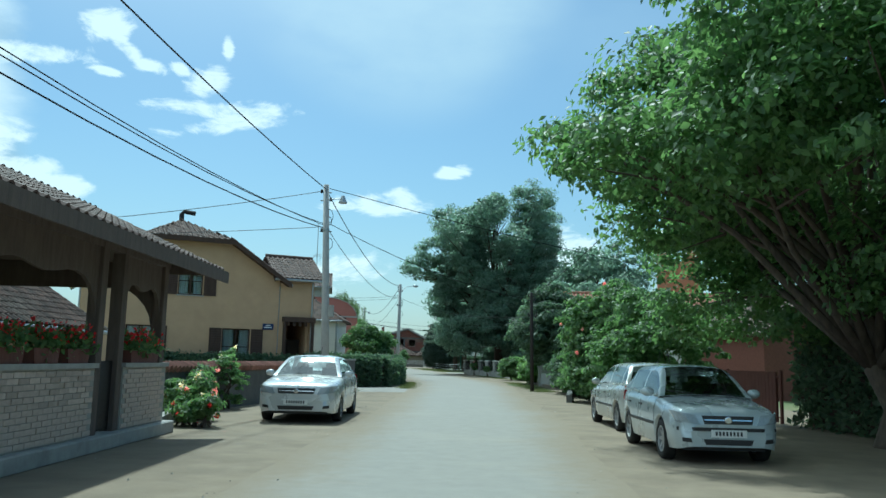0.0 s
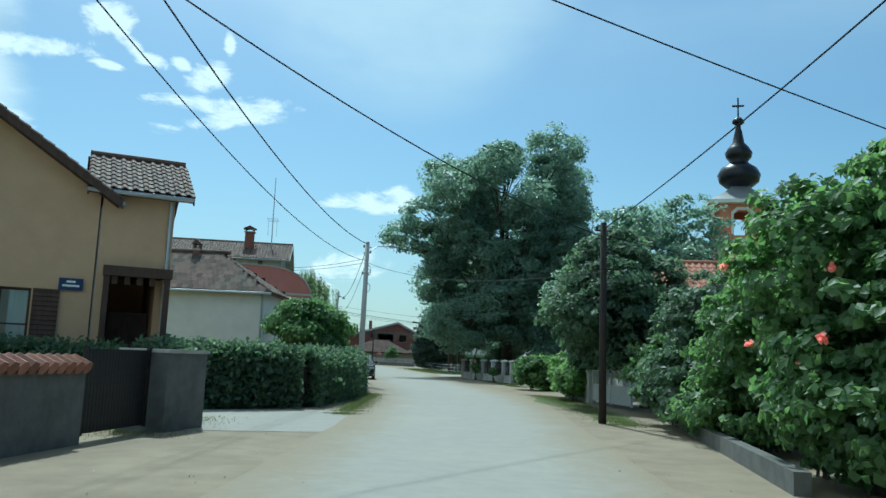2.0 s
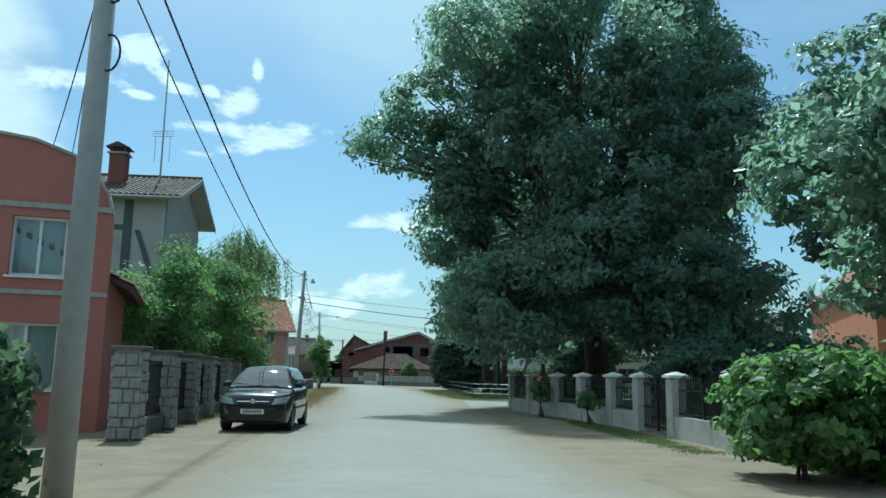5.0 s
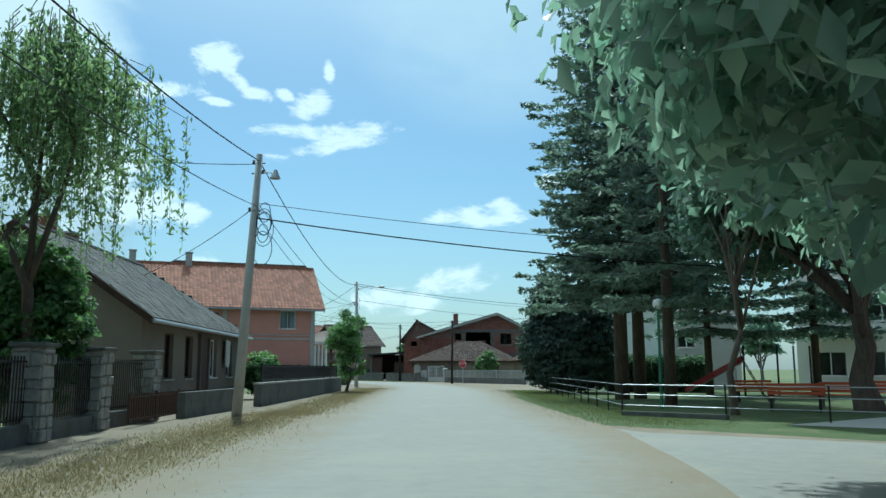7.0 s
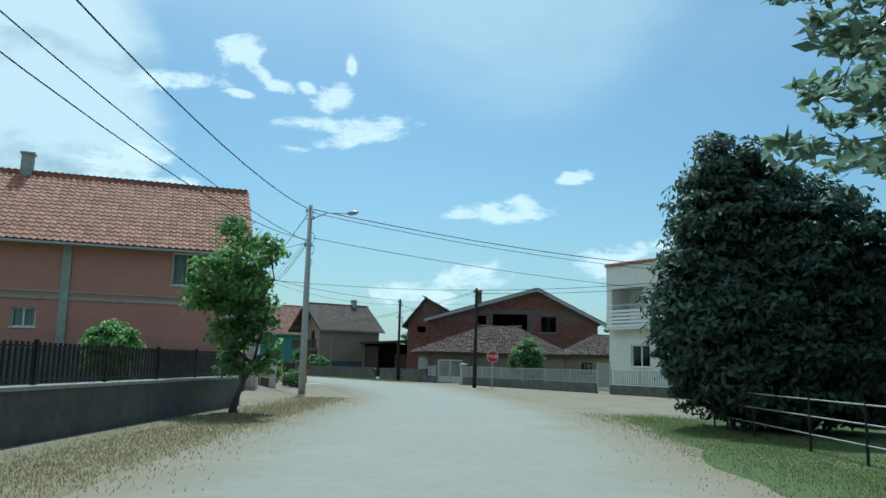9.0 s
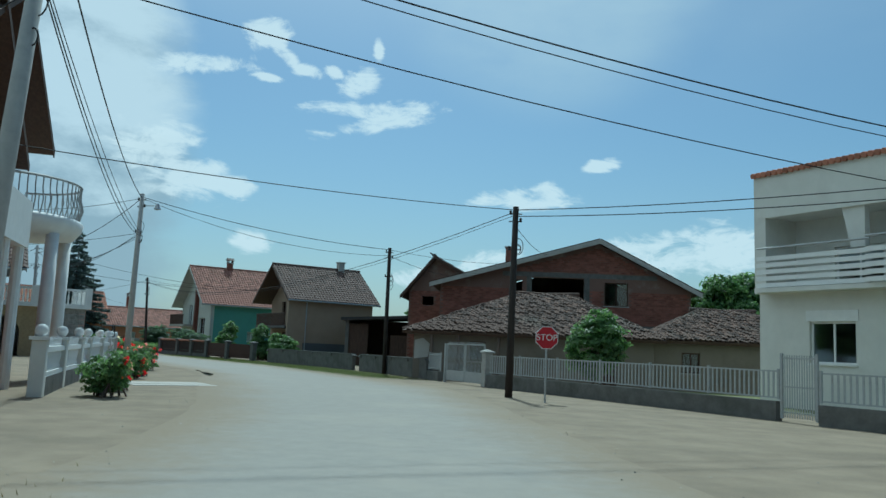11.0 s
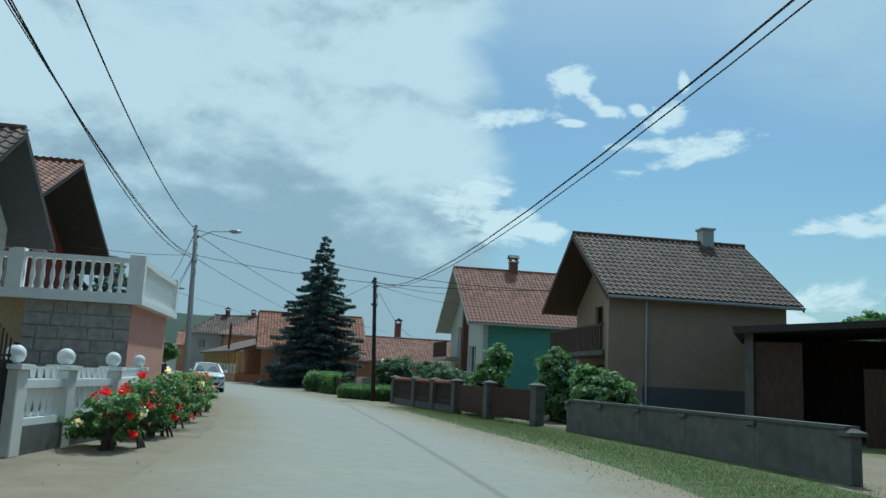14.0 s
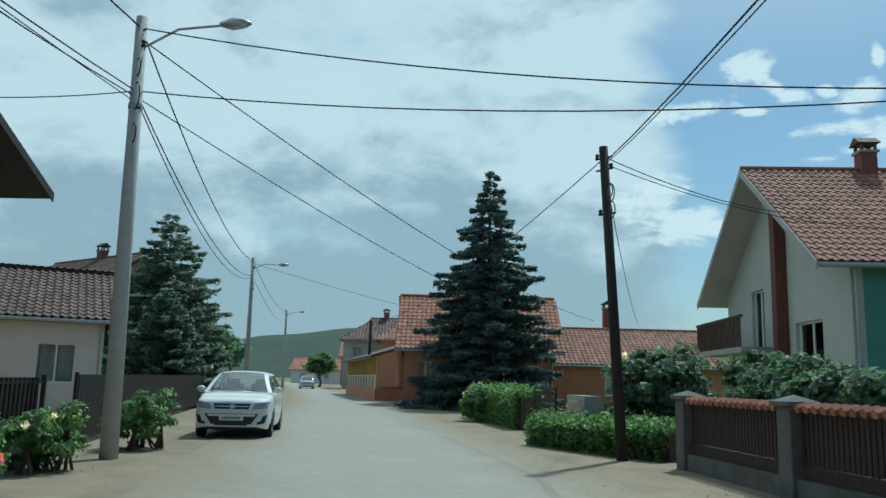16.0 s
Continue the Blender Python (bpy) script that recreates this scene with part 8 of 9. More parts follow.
    for fx in (b1 + 0.03, c - 0.1):
        for sgn in (1, -1):
            part("seat", Shape().box(X(fx) - 0.1, X(fx) + 0.08, sgn * 0.36 - 0.22, sgn * 0.36 + 0.22, 0.6, belt + 0.2, 0.05), SEAT, ob)
            part("headrest", Shape().box(X(fx) - 0.06, X(fx) + 0.05, sgn * 0.36 - 0.12, sgn * 0.36 + 0.12, belt + 0.2, belt + 0.32, 0.03), SEAT, ob)
    part("antenna", Shape().tube([(X(c - 0.02), 0, H + 0.02), (X(c + 0.03), 0, H + 0.25)], 0.006, 5), PLASTIC, ob)
    for x in (xf, xr):
        for sgn in (1, -1):
            wh = new("wheel")
            wh.parent = ob
            wh.empty_display_size = 0.1
            wh.matrix_basis = pose(x, sgn * (W / 2 - 0.11), 0.31, 0, 0, 0 if sgn > 0 else 180)
            part("tyre", TYRE, None, wh), part("rim", RIM, None, wh, "silver alloy wheel rim")
    return ob


car("car", "silver saloon car with square grille parked on the dirt shoulder", (-1.22, 20.75), -90, SILVER, 4.6, 1.8, 1.46, 0.96, 0.98, 1.02, 0.29, 0.46, 0.74, 0.88, 0.93, 0.97, True)
car("car", "silver-grey hatchback with black bumper strip parked under a tree", (6.2, 14.8), -91, GREYBLUE, 3.75, 1.65, 1.43, 0.92, 0.94, 0.98, 0.28, 0.46, 0.86, 0.985, 0.75, 0.66, False, True)
car("car", "pale silver hatchback with dark rear window and red lamps", (6.62, 19.95), 90, PALE_SILVER, 4.2, 1.78, 1.46, 0.92, 0.95, 1.02, 0.25, 0.46, 0.88, 0.985, 0.82, 0.76, False, True)
car("car", "black three-door hatchback parked beside a stone-pillar fence", (-2.42, 71.05), -85, BLACK_PAINT, 3.84, 1.66, 1.48, 0.95, 0.98, 1.02, 0.25, 0.45, 0.86, 0.985, 0.75, 0.65, False, True)
car("car", "white hatchback parked beside a lamp post", (-51.6, 185.5), -37, WHITE_PAINT, 3.99, 1.73, 1.49, 0.98, 1.0, 1.04, 0.22, 0.43, 0.86, 0.985, 0.8, 0.68, smile=True)
car("car", "dark blue estate car parked behind the park", (11.6, 143.5), 8, BLUE_PAINT, 4.4, 1.74, 1.45, 0.92, 0.95, 1.0, 0.28, 0.46, 0.9, 0.985)
car("car", "small grey car parked far down the street", (-113.0, 229.5), -32, GREYBLUE, 4.0, 1.7, 1.5, 0.95, 0.97, 1.0, 0.25, 0.45, 0.86, 0.985)

# ---- church and park buildings ----
BRICKY = plaster("church_plaster", (0.55, 0.23, 0.13), 0.85)
DOME = mat("black_sheet_metal", (0.03, 0.03, 0.034), 0.35, metal=0.7)
ch = thing("church", "orange-plastered church with a black onion spire and red nave roof", "church", at=(27.75, 88.4, 0), turn=-14)
tw = new("tower")
tw.parent = ch
part("tower_wall", Shape().box(-2.2, 2.2, -2.2, 2.2, 0, 12.6), BRICKY, tw)
for q in range(4):
    f = Shape().box(-2.2, -0.7, -2.2, -1.8, 12.6, 15.3).box(0.7, 2.2, -2.2, -1.8, 12.6, 15.3).box(-0.7, 0.7, -2.2, -1.8, 14.7, 15.3)
    part("belfry_side", f, BRICKY, tw).matrix_basis = pose(0, 0, 0, 0, 0, 90 * q)
    part("arch_trim", Shape().prism([(-0.9, 12.7), (-0.7, 12.7), (-0.7, 14.4), (-0.35, 14.75), (0.35, 14.75), (0.7, 14.4), (0.7, 12.7), (0.9, 12.7), (0.9, 14.6), (0.45, 15.0), (-0.45, 15.0), (-0.9, 14.6)], -2.24, -2.2), WHITE_PL, tw).matrix_basis = pose(0, 0, 0, 0, 0, 90 * q)
    part("corner_trim", Shape().box(-2.26, -1.8, -2.26, -2.2, 11.9, 12.3), WHITE_PL, tw).matrix_basis = pose(0, 0, 0, 0, 0, 90 * q)
part("cornice", Shape().box(-2.75, 2.75, -2.75, 2.75, 15.3, 15.6), WHITE_PL, tw)
part("spire_skirt", Shape().lathe([(3.75, 15.6), (2.4, 16.2), (1.2, 16.9), (1.0, 17.2)], 4), STEEL, tw).matrix_basis = pose(0, 0, 0, 0, 0, 45)
part("onion_spire", Shape().lathe([(1.05, 17.1), (1.65, 17.6), (1.8, 18.2), (1.5, 18.8), (0.9, 19.2), (0.75, 19.4), (1.05, 19.8), (1.15, 20.2), (0.85, 20.7), (0.5, 21.1), (0.38, 21.8), (0.22, 22.5), (0.2, 22.7), (0.5, 22.9), (0.52, 23.1), (0.3, 23.35), (0.05, 23.5)], 20), DOME, tw, smooth=True)
part("cross", Shape().box(-0.06, 0.06, -0.06, 0.06, 23.4, 25.2).box(-0.5, 0.5, -0.055, 0.055, 24.4, 24.55), IRON, tw)
nv = new("nave")
nv.parent = ch
part("nave_wall", Shape().box(1.0, 5.5, 2.2, 22, 0, 7.0).box(-5.5, 1.0, 2.2, 22, 0, 7.0), BRICKY, nv)
part("nave_gable", Shape().prism([(-5.5, 7.0), (5.5, 7.0), (0, 11.4)], 2.25, 21.95), BRICKY, nv)
ra, rb = [(-6.0, 22.4, 6.7), (-6.0, 1.9, 6.7), (0, 1.9, 11.6), (0, 22.4, 11.6)], [(6.0, 1.9, 6.7), (6.0, 22.4, 6.7), (0, 22.4, 11.6), (0, 1.9, 11.6)]
part("nave_deck", Shape().slab(ra, 0.12).slab(rb, 0.12), WOOD_DARK, nv)
tiles(nv, ra, (1, 0, 0.8), 0.45, 0.6, TILE_ORANGE), tiles(nv, rb, (-1, 0, 0.8), 0.45, 0.6, TILE_ORANGE)
# parish house with a red roof close behind the shrubs
parish = house("house", "house with a bright red tiled roof behind the shrubs", (10.6, 57.0), -8, 12.0, 9.0, 3.4, 6.6, WHITE_PL, TILE_ORANGE, over=0.5, tile=(0.3, 0.4, "roll"), front=[(2, 3.2, 1, 2.3, WIN), (6, 7.2, 1, 2.3, WIN)], left=[(3, 4.2, 1, 2.3, WIN)])
shed = house("shed", "dark brick shed with a brown tiled gable roof", (16.2, 36.5), 12, 5.0, 7.0, 3.1, 5.0, BRICK_RED, TILE_BROWN, along_x=False, over=0.4, tile=(0.26, 0.34, "roll"), front=[(1.6, 3.0, 0, 2.1, dict(kind="door"))], gutter=False)
parkw = dict(frame_mat=WHITE, curtain=False)
civic = house("house", "pale two-storey building with balconies behind the park", (16.0, 131.0), -28, 16.0, 9.0, 6.6, 7.6, WHITE_PL, TILE_GREY, over=0.4, tile=(0.4, 0.5, "flat"),
              front=[(1 + 3 * k, 2.8 + 3 * k, z, z + 1.5, parkw) for k in range(5) for z in (0.9, 4.2)], left=[(2, 3.4, 0.9, 2.4, parkw), (5.5, 6.9, 4.2, 5.7, parkw)])
for k in range(3):
    bl = new("balcony")
    bl.parent = civic
    part("slab", Shape().box(0.5 + 5 * k, 4.6 + 5 * k, -1.3, -0.002, 3.5, 3.65), WHITE, bl)
    for j in range(3):
        part("balcony_slat", Shape().box(0.5 + 5 * k, 4.6 + 5 * k, -1.3, -1.22, 3.7 + 0.28 * j, 3.88 + 0.28 * j), WHITE if j % 2 == 0 else GREY_PL, bl)
hut = house("house", "low white house beyond the lawn", (8.2, 135.8), -16, 5.0, 6.0, 5.0, 6.2, GREY_PL, TILE_GREY, over=0.3, tile=(0.3, 0.4, "flat"), left=[(2, 3, 1, 2.2, parkw)], front=[(1.2, 2.4, 2.8, 4.0, parkw)])
yard = house("house", "low ochre yard house with a tiled roof behind the gazebo", (-9.0, 5.5), 90, 20.0, 5.0, 2.3, 3.9, OCHRE, TILE_OLD, over=0.5, tile=(0.24, 0.32, "roll"), front=[(2, 3.1, 0.9, 2.1, WIN), (6, 7.1, 0.9, 2.1, WIN)])
# playground and benches in the park
sl = thing("slide", "playground slide with steps and a red-edged chute", "slide", at=(9.4, 116.5, 0), turn=160)
part("chute", Shape().slab([(0, -0.28, 1.7), (0, 0.28, 1.7), (2.6, 0.28, 0.25), (2.6, -0.28, 0.25)], -0.04), STEEL, sl)
for y in (-0.3, 0.3):
    part("chute_side", Shape().slab([(0, y, 1.95), (2.6, y, 0.5), (2.6, y, 0.22), (0, y, 1.65)], 0.04), RED_PAINT, sl)
    part("ladder_rail", Shape().tube([(-0.9, y, 0), (0, y, 1.7), (0.1, y, 2.3)], 0.025, 6), IRON, sl)
for k in range(6):
    part("rung", Shape().tube([(-0.9 + 0.15 * k, -0.3, 0.28 * k + 0.1), (-0.9 + 0.15 * k, 0.3, 0.28 * k + 0.1)], 0.018, 6), IRON, sl)
BENCH_RED = mat("orange_bench_paint", (0.45, 0.1, 0.04), 0.6, (0.36, 0.08, 0.03), 10)
for k, (x, y, t) in enumerate(((8.2, 104.5, -20), (10.6, 107.5, -35), (12.9, 110.6, -30), (8.8, 112.2, 10), (14.0, 104.0, 25))):
    be = thing("bench", "orange-red slatted park bench", "bench", "park benches", at=(x, y, 0), turn=t)
    for j in range(4):
        part("seat_slat", Shape().box(-0.85, 0.85, -0.2 + 0.11 * j, -0.11 + 0.11 * j, 0.42, 0.46), BENCH_RED, be)
    for j in range(3):
        part("back_slat", Shape().box(-0.85, 0.85, 0.25, 0.28, 0.52 + 0.13 * j, 0.62 + 0.13 * j), BENCH_RED, be)
    for q in (-0.7, 0.7):
        part("leg", Shape().box(q - 0.04, q + 0.04, -0.18, 0.25, 0, 0.42), IRON, be)
for k in range(5):
    fb = thing("goal_frame", "striped swing frame post in the playground", "playground frame", "playground frames", at=(10.0 + 0.9 * k, 119.0 + 0.4 * k, 0))
    part("post", Shape().tube([(0, 0, 0), (0, 0, 2.5)], 0.05, 8), WHITE_METAL if k % 2 else IRON, fb)
lp = thing("park_lamp", "green-painted park lamp post with a globe", "lamp post", at=(4.3, 106.0, 0))
part("shaft", Shape().tube([(0, 0, 0), (0, 0, 3.4)], [0.06, 0.04], 8), mat("green_paint", (0.04, 0.16, 0.1), 0.5), lp)
part("globe", Shape().ball((0, 0, 3.55), 0.18, 14), WHITE, lp, smooth=True)
# white roofed low house and yard on the far left
whl = house("house", "low white house with old brown tiles beyond the fence", (-63.8, 177.0), 72, 9.0, 8.0, 3.2, 5.0, WHITE_PL, TILE_BROWN, over=0.5, tile=(0.26, 0.34, "roll"), front=[(2, 3.2, 1, 2.3, WIN), (7, 8.2, 1, 2.3, WIN)], left=[(2, 3.2, 1, 2.3, WIN)])
whb = house("house", "grey two-storey house with a dark balcony behind conifers", (-80.5, 190.5), 100, 9.0, 9.0, 5.4, 8.4, GREY_PL, TILE_BROWN, along_x=False, over=0.7, over_front=1.0, front=[(3, 4.4, 3.2, 4.8, WIN)], left=[(3, 4.4, 3.2, 4.8, WIN), (3, 4.4, 0.9, 2.2, WIN)])
chimney(whb, 4.5, 4.0, 7.8, 9.0, 0.5)

# ---- trees and shrubs ----
def lobed(rng, c, r, k, spread=0.7, size=0.4):
    """Lobes of a crown: one loose core and k boughs of uneven size round it."""
    out = [(*c, r[0] * 0.62, r[1] * 0.62, r[2] * 0.66)]
    for i in range(k):
        g = 2.39996 * i + rng.normal() * 0.3
        h = -0.8 + 1.75 * (i + 0.5) / k + rng.normal() * 0.1
        w = math.sqrt(max(0.05, 1 - min(1, h * h)))
        e = spread * rng.uniform(0.82, 1.12)
        q = size * rng.uniform(0.62, 1.3)
        out.append((c[0] + math.cos(g) * w * r[0] * e, c[1] + math.sin(g) * w * r[1] * e, c[2] + h * r[2] * e, r[0] * q, r[1] * q, r[2] * q * 0.85))
    return out


tr = np.random.default_rng(77)
low = [((4.6 if math.cos(a) < 0 else 5.2) * math.cos(a), 6.0 * math.sin(a), 4.5 + 0.7 * math.sin(3 * a), 2.1, 2.3, 2.2) for a in np.linspace(0, 2 * math.pi, 12)[:-1]]
tree("tree", (7.7, 84.3, 0), 8.0, 0.5, [(0, 0, 9.2, 4.0, 4.6, 5.6)] + lobed(tr, (0.2, 0, 10.4), (6.1, 7.2, 8.3), 44, 0.86, 0.22)[1:] + low + [(-8.7, -1.4, 10.6, 1.5, 1.7, 1.1), (-6.0, -0.6, 7.4, 1.5, 1.8, 1.6), (-5.2, 0.4, 5.8, 1.5, 1.8, 1.5), (-7.0, -1, 12.4, 1.7, 1.9, 1.5), (-6.0, -0.5, 10.2, 1.8, 1.9, 1.7), (-5.4, 0, 15.8, 1.7, 1.9, 1.7),
     (-4.6, -4.5, 14.0, 1.9, 2.0, 1.7), (3.4, -1.0, 18.2, 2.2, 2.4, 1.9), (5.0, 3.0, 15.8, 2.0, 2.2, 2.2), (0.5, -5.8, 8.0, 2.6, 1.8, 2.2), (3.2, -5.4, 9.4, 2.2, 1.8, 1.8), (1.0, -5.6, 3.6, 2.2, 1.6, 1.6), (4.8, -4.2, 3.6, 2.2, 1.8, 1.6)],
     190000, 0.14, LEAF_DARK, "huge spreading walnut tree with dense dark leaves", 3, clump=0.55, shell=0.6, long=2.0)
for k, (x, y) in enumerate(((9.6, 76.6), (12.2, 77.6), (14.6, 79.0), (11.0, 82.0), (7.6, 86.4))):
    bush("bush", (x, y, 0), [(0, 0, 1.2, 1.5, 1.2, 1.2), (0.5, 0.3, 2.0, 1.2, 1.0, 0.9)], 7000, 0.12, LEAF_DARK, "dark overgrown shrub behind the iron fence", 240 + k, clump=0.3)
tree("tree", (10.4, 16.2, 0), 3.6, 0.26, lobed(tr, (0, 0, 6.6), (5.0, 5.4, 4.4), 22, 0.78, 0.3) + [(-4.8, -0.4, 5.4, 1.4, 1.5, 0.9), (-5.2, 1.8, 6.2, 1.2, 1.4, 0.9), (-3.6, 1.6, 7.2, 1.8, 1.8, 1.3), (-3.4, 2.6, 5.0, 1.6, 1.8, 1.1), (-2.8, -3.4, 7.4, 2.0, 2.0, 1.6), (0.5, -4.5, 4.6, 2.2, 2.0, 1.7),
     (1.0, -5.5, 7.0, 2.4, 2.4, 2.0), (2.0, 1.0, 3.4, 2.4, 2.8, 1.7), (3.0, -4.0, 3.2, 2.0, 2.4, 1.6), (-3.4, -2.2, 5.2, 1.7, 2.1, 1.2), (-2.2, -5.0, 5.4, 2.0, 2.0, 1.4), (0.4, 3.6, 3.2, 1.9, 2.2, 1.5), (-1.2, 6.0, 3.4, 1.8, 2.0, 1.6), (1.4, 6.4, 5.6, 2.2, 2.2, 1.8), (0.2, -1.6, 3.3, 1.9, 2.2, 1.3), (-2.3, 4.2, 5.2, 1.7, 1.9, 1.5), (-0.8, 5.0, 4.6, 1.8, 1.9, 1.4), (-2.6, 3.4, 7.0, 1.7, 1.9, 1.5), (-0.6, 5.6, 7.0, 1.8, 1.8, 1.6)], 140000, 0.1, LEAF_MID, "leafy fruit tree leaning over parked cars", 4, clump=0.42, long=1.7)
# unseen tree right of the view, added to deepen shade on the verge
tree("tree", (13.4, 8.0, 0), 3.0, 0.22, lobed(tr, (0, 0, 5.2), (4.0, 4.2, 4.2), 16, 0.76, 0.32), 34000, 0.12, LEAF_DARK, "dense dark tree out of view, added to shade the verge", 16, clump=0.4)
tree("tree", (15.5, 21.0, 0), 3.4, 0.22, lobed(tr, (0, 0, 5.0), (4.4, 4.6, 3.8), 14), 26000, 0.13, LEAF_DARK, "dense dark tree beside the road", 5, clump=0.36)
tree("tree", (20.5, 30.0, 0), 2.6, 0.2, lobed(tr, (0, 0, 3.2), (3.2, 3.6, 2.4), 12), 20000, 0.12, LEAF_MID, "leafy shrubby tree behind the fence", 6, clump=0.34)
tree("tree", (9.6, 49.0, 0), 2.4, 0.2, lobed(tr, (-1.2, -0.2, 3.4), (2.5, 3.0, 2.3), 20) + [(-0.8, -2.0, 2.3, 1.4, 1.5, 1.2), (0.2, -2.6, 1.8, 1.3, 1.5, 1.3), (-1.3, 0.2, 2.3, 1.3, 1.6, 1.2), (-1.2, 2.4, 2.2, 1.3, 1.6, 1.2)], 62000, 0.12, LEAF_SHADED, "broad linden tree behind a garden wall", 7, clump=0.3)
tree("tree", (12.6, 66.0, 0), 3.0, 0.22, lobed(tr, (0, 0, 5.0), (4.0, 4.2, 3.4), 9), 26000, 0.15, LEAF_DARK, "dark broadleaf tree beyond the fence", 8, clump=0.45)
tree("tree", (16.5, 74.0, 0), 5.0, 0.3, lobed(tr, (0, 0, 8.0), (5.0, 5.0, 5.0), 10), 26000, 0.18, LEAF_DARK, "dark broadleaf tree in the churchyard", 9, clump=0.5)
tree("tree", (-2.9, 53.8, 0), 1.4, 0.1, lobed(tr, (0, 0, 2.3), (1.7, 2.2, 1.2), 8), 22000, 0.11, LEAF_MID, "bushy vine-covered tree above the hedge", 10, clump=0.28)
tree("tree", (-7.6, 82.5, 0), 2.4, 0.12, lobed(tr, (0, 0, 3.0), (2.2, 2.8, 2.1), 14, 0.84, 0.28) + [(0.6, -1.0, 5.0, 0.6, 0.8, 0.5)], 20000, 0.075, LEAF_MID, "light green acacia tree behind the fence", 11, clump=0.45, shell=0.4, long=2.0)
tree("tree", (-7.4, 75.8, 0), 2.0, 0.12, lobed(tr, (-0.4, 0, 2.9), (2.2, 2.6, 2.0), 14, 0.84, 0.28) + [(0.5, 1.0, 4.9, 0.6, 0.8, 0.5)], 19000, 0.075, LEAF_MID, "light green acacia beside the stone fence", 12, clump=0.45, shell=0.4, long=2.0)
tree("tree", (-11.3, 123.9, 0), 2.0, 0.09, lobed(tr, (0, 0, 2.8), (1.0, 1.1, 2.1), 12, 0.9, 0.26), 7000, 0.1, LEAF_MID, "slim young roadside tree", 13, clump=0.28)
tree("tree", (4.5, 190.0, 0), 3.0, 0.2, lobed(tr, (0, 0, 5.4), (3.6, 3.6, 3.0), 9), 22000, 0.2, LEAF_MID, "round green tree behind the cottages", 14, clump=0.45)
tree("tree", (-21.0, 200.0, 0), 2.6, 0.15, lobed(tr, (0, 0, 3.9), (1.9, 1.9, 1.7), 7), 9000, 0.17, LEAF_MID, "small tree behind the beige house", 15, clump=0.35)
for k, (x, y, h) in enumerate(((-86, 200, 5.6), (-94, 205, 6.5), (-106, 212, 6.0), (-126, 224, 7.0), (-150, 240, 7.5), (-128, 242, 5.0), (-36, 214, 5.5), (-46, 226, 6.2), (24, 172, 7.5), (-30, 150, 6.0))):
    tree("tree", (x, y, 0), h * 0.4, 0.18, lobed(tr, (0, 0, h * 0.62), (h * 0.38, h * 0.38, h * 0.36), 7), 9000, 0.22, LEAF_MID if k % 2 else LEAF_DARK, "broadleaf tree between the houses", 30 + k, clump=0.45)
bush("bush", (-10.9, 93.8, 0), [(0, 0, 2.0, 1.5, 1.2, 1.8), (-1.4, 0.4, 2.2, 1.3, 1.1, 1.6), (0.8, 0.0, 1.9, 0.9, 0.9, 1.4), (0.2, 0.1, 3.2, 1.1, 1.0, 0.9)], 26000, 0.1, LEAF_MID, "tall overgrown shrub behind the stone fence", 18)
# weeping tree
rw = np.random.default_rng(41)
wp = thing("tree", "weeping willow-like tree with trailing pale branches", "tree", at=(-9.9, 93.0, 0))
s = Shape()
limbs(s, rw, (0, 0, 0), 5.0, 0.18, [(0.3, 0.2, 8.0, 1, 1, 1), (-1.2, 0.6, 7.2, 1, 1, 1), (1.2, -0.6, 7.0, 1, 1, 1), (0.2, 1.4, 7.0, 1, 1, 1), (-0.6, -1.2, 7.0, 1, 1, 1)])
part("trunk", s, BARK, wp, smooth=True)
strands, cloud = Shape(), []
for k in range(190):
    a, r0_ = rw.uniform(0, 2 * math.pi), rw.uniform(0.2, 2.4)
    z0 = 9.0 - r0_ * 0.75 + rw.normal() * 0.3
    ln = rw.uniform(1.2, 4.2)
    x0, y0 = r0_ * math.cos(a), r0_ * math.sin(a)
    p1, p2, p3 = (x0, y0, z0), (x0 * 1.25, y0 * 1.25, z0 - 0.3), (x0 * 1.3 + rw.normal() * 0.15, y0 * 1.3 + rw.normal() * 0.15, max(1.6, z0 - ln))
    strands.tube([p1, p2, p3], [0.012, 0.008, 0.004], 4, False)
    t = rw.uniform(0, 1, 90)[:, None]
    cloud.append(np.array(p2) * (1 - t) + np.array(p3) * t + rw.normal(size=(90, 3)) * 0.07)
part("hanging_growth", strands, BARK, wp)
part("crown", scatter_mesh("crown", np.concatenate(cloud), 0.055, rng=rw, long=3.0, hang=1.2), WILLOW, wp)
# conifers
conifer("tree", (-61.6, 205.2, 0), 12.6, 4.5, 80000, SPRUCE, "tall blue spruce with layered drooping boughs", 51, 0.6, 0.11, 25, 0.22, wide=0.78)
conifer("tree", (-70.6, 192.0, 0), 9.3, 4.2, 52000, NEEDLE, "dense dark green conifer behind a fence", 52, 0.3, 0.1, 22, 0.1, wide=0.6)
conifer("tree", (-67.2, 190.6, 0), 5.2, 2.6, 22000, NEEDLE, "broad dark conifer behind a fence", 53, 0.3, 0.1, 18, 0.1, wide=0.6)
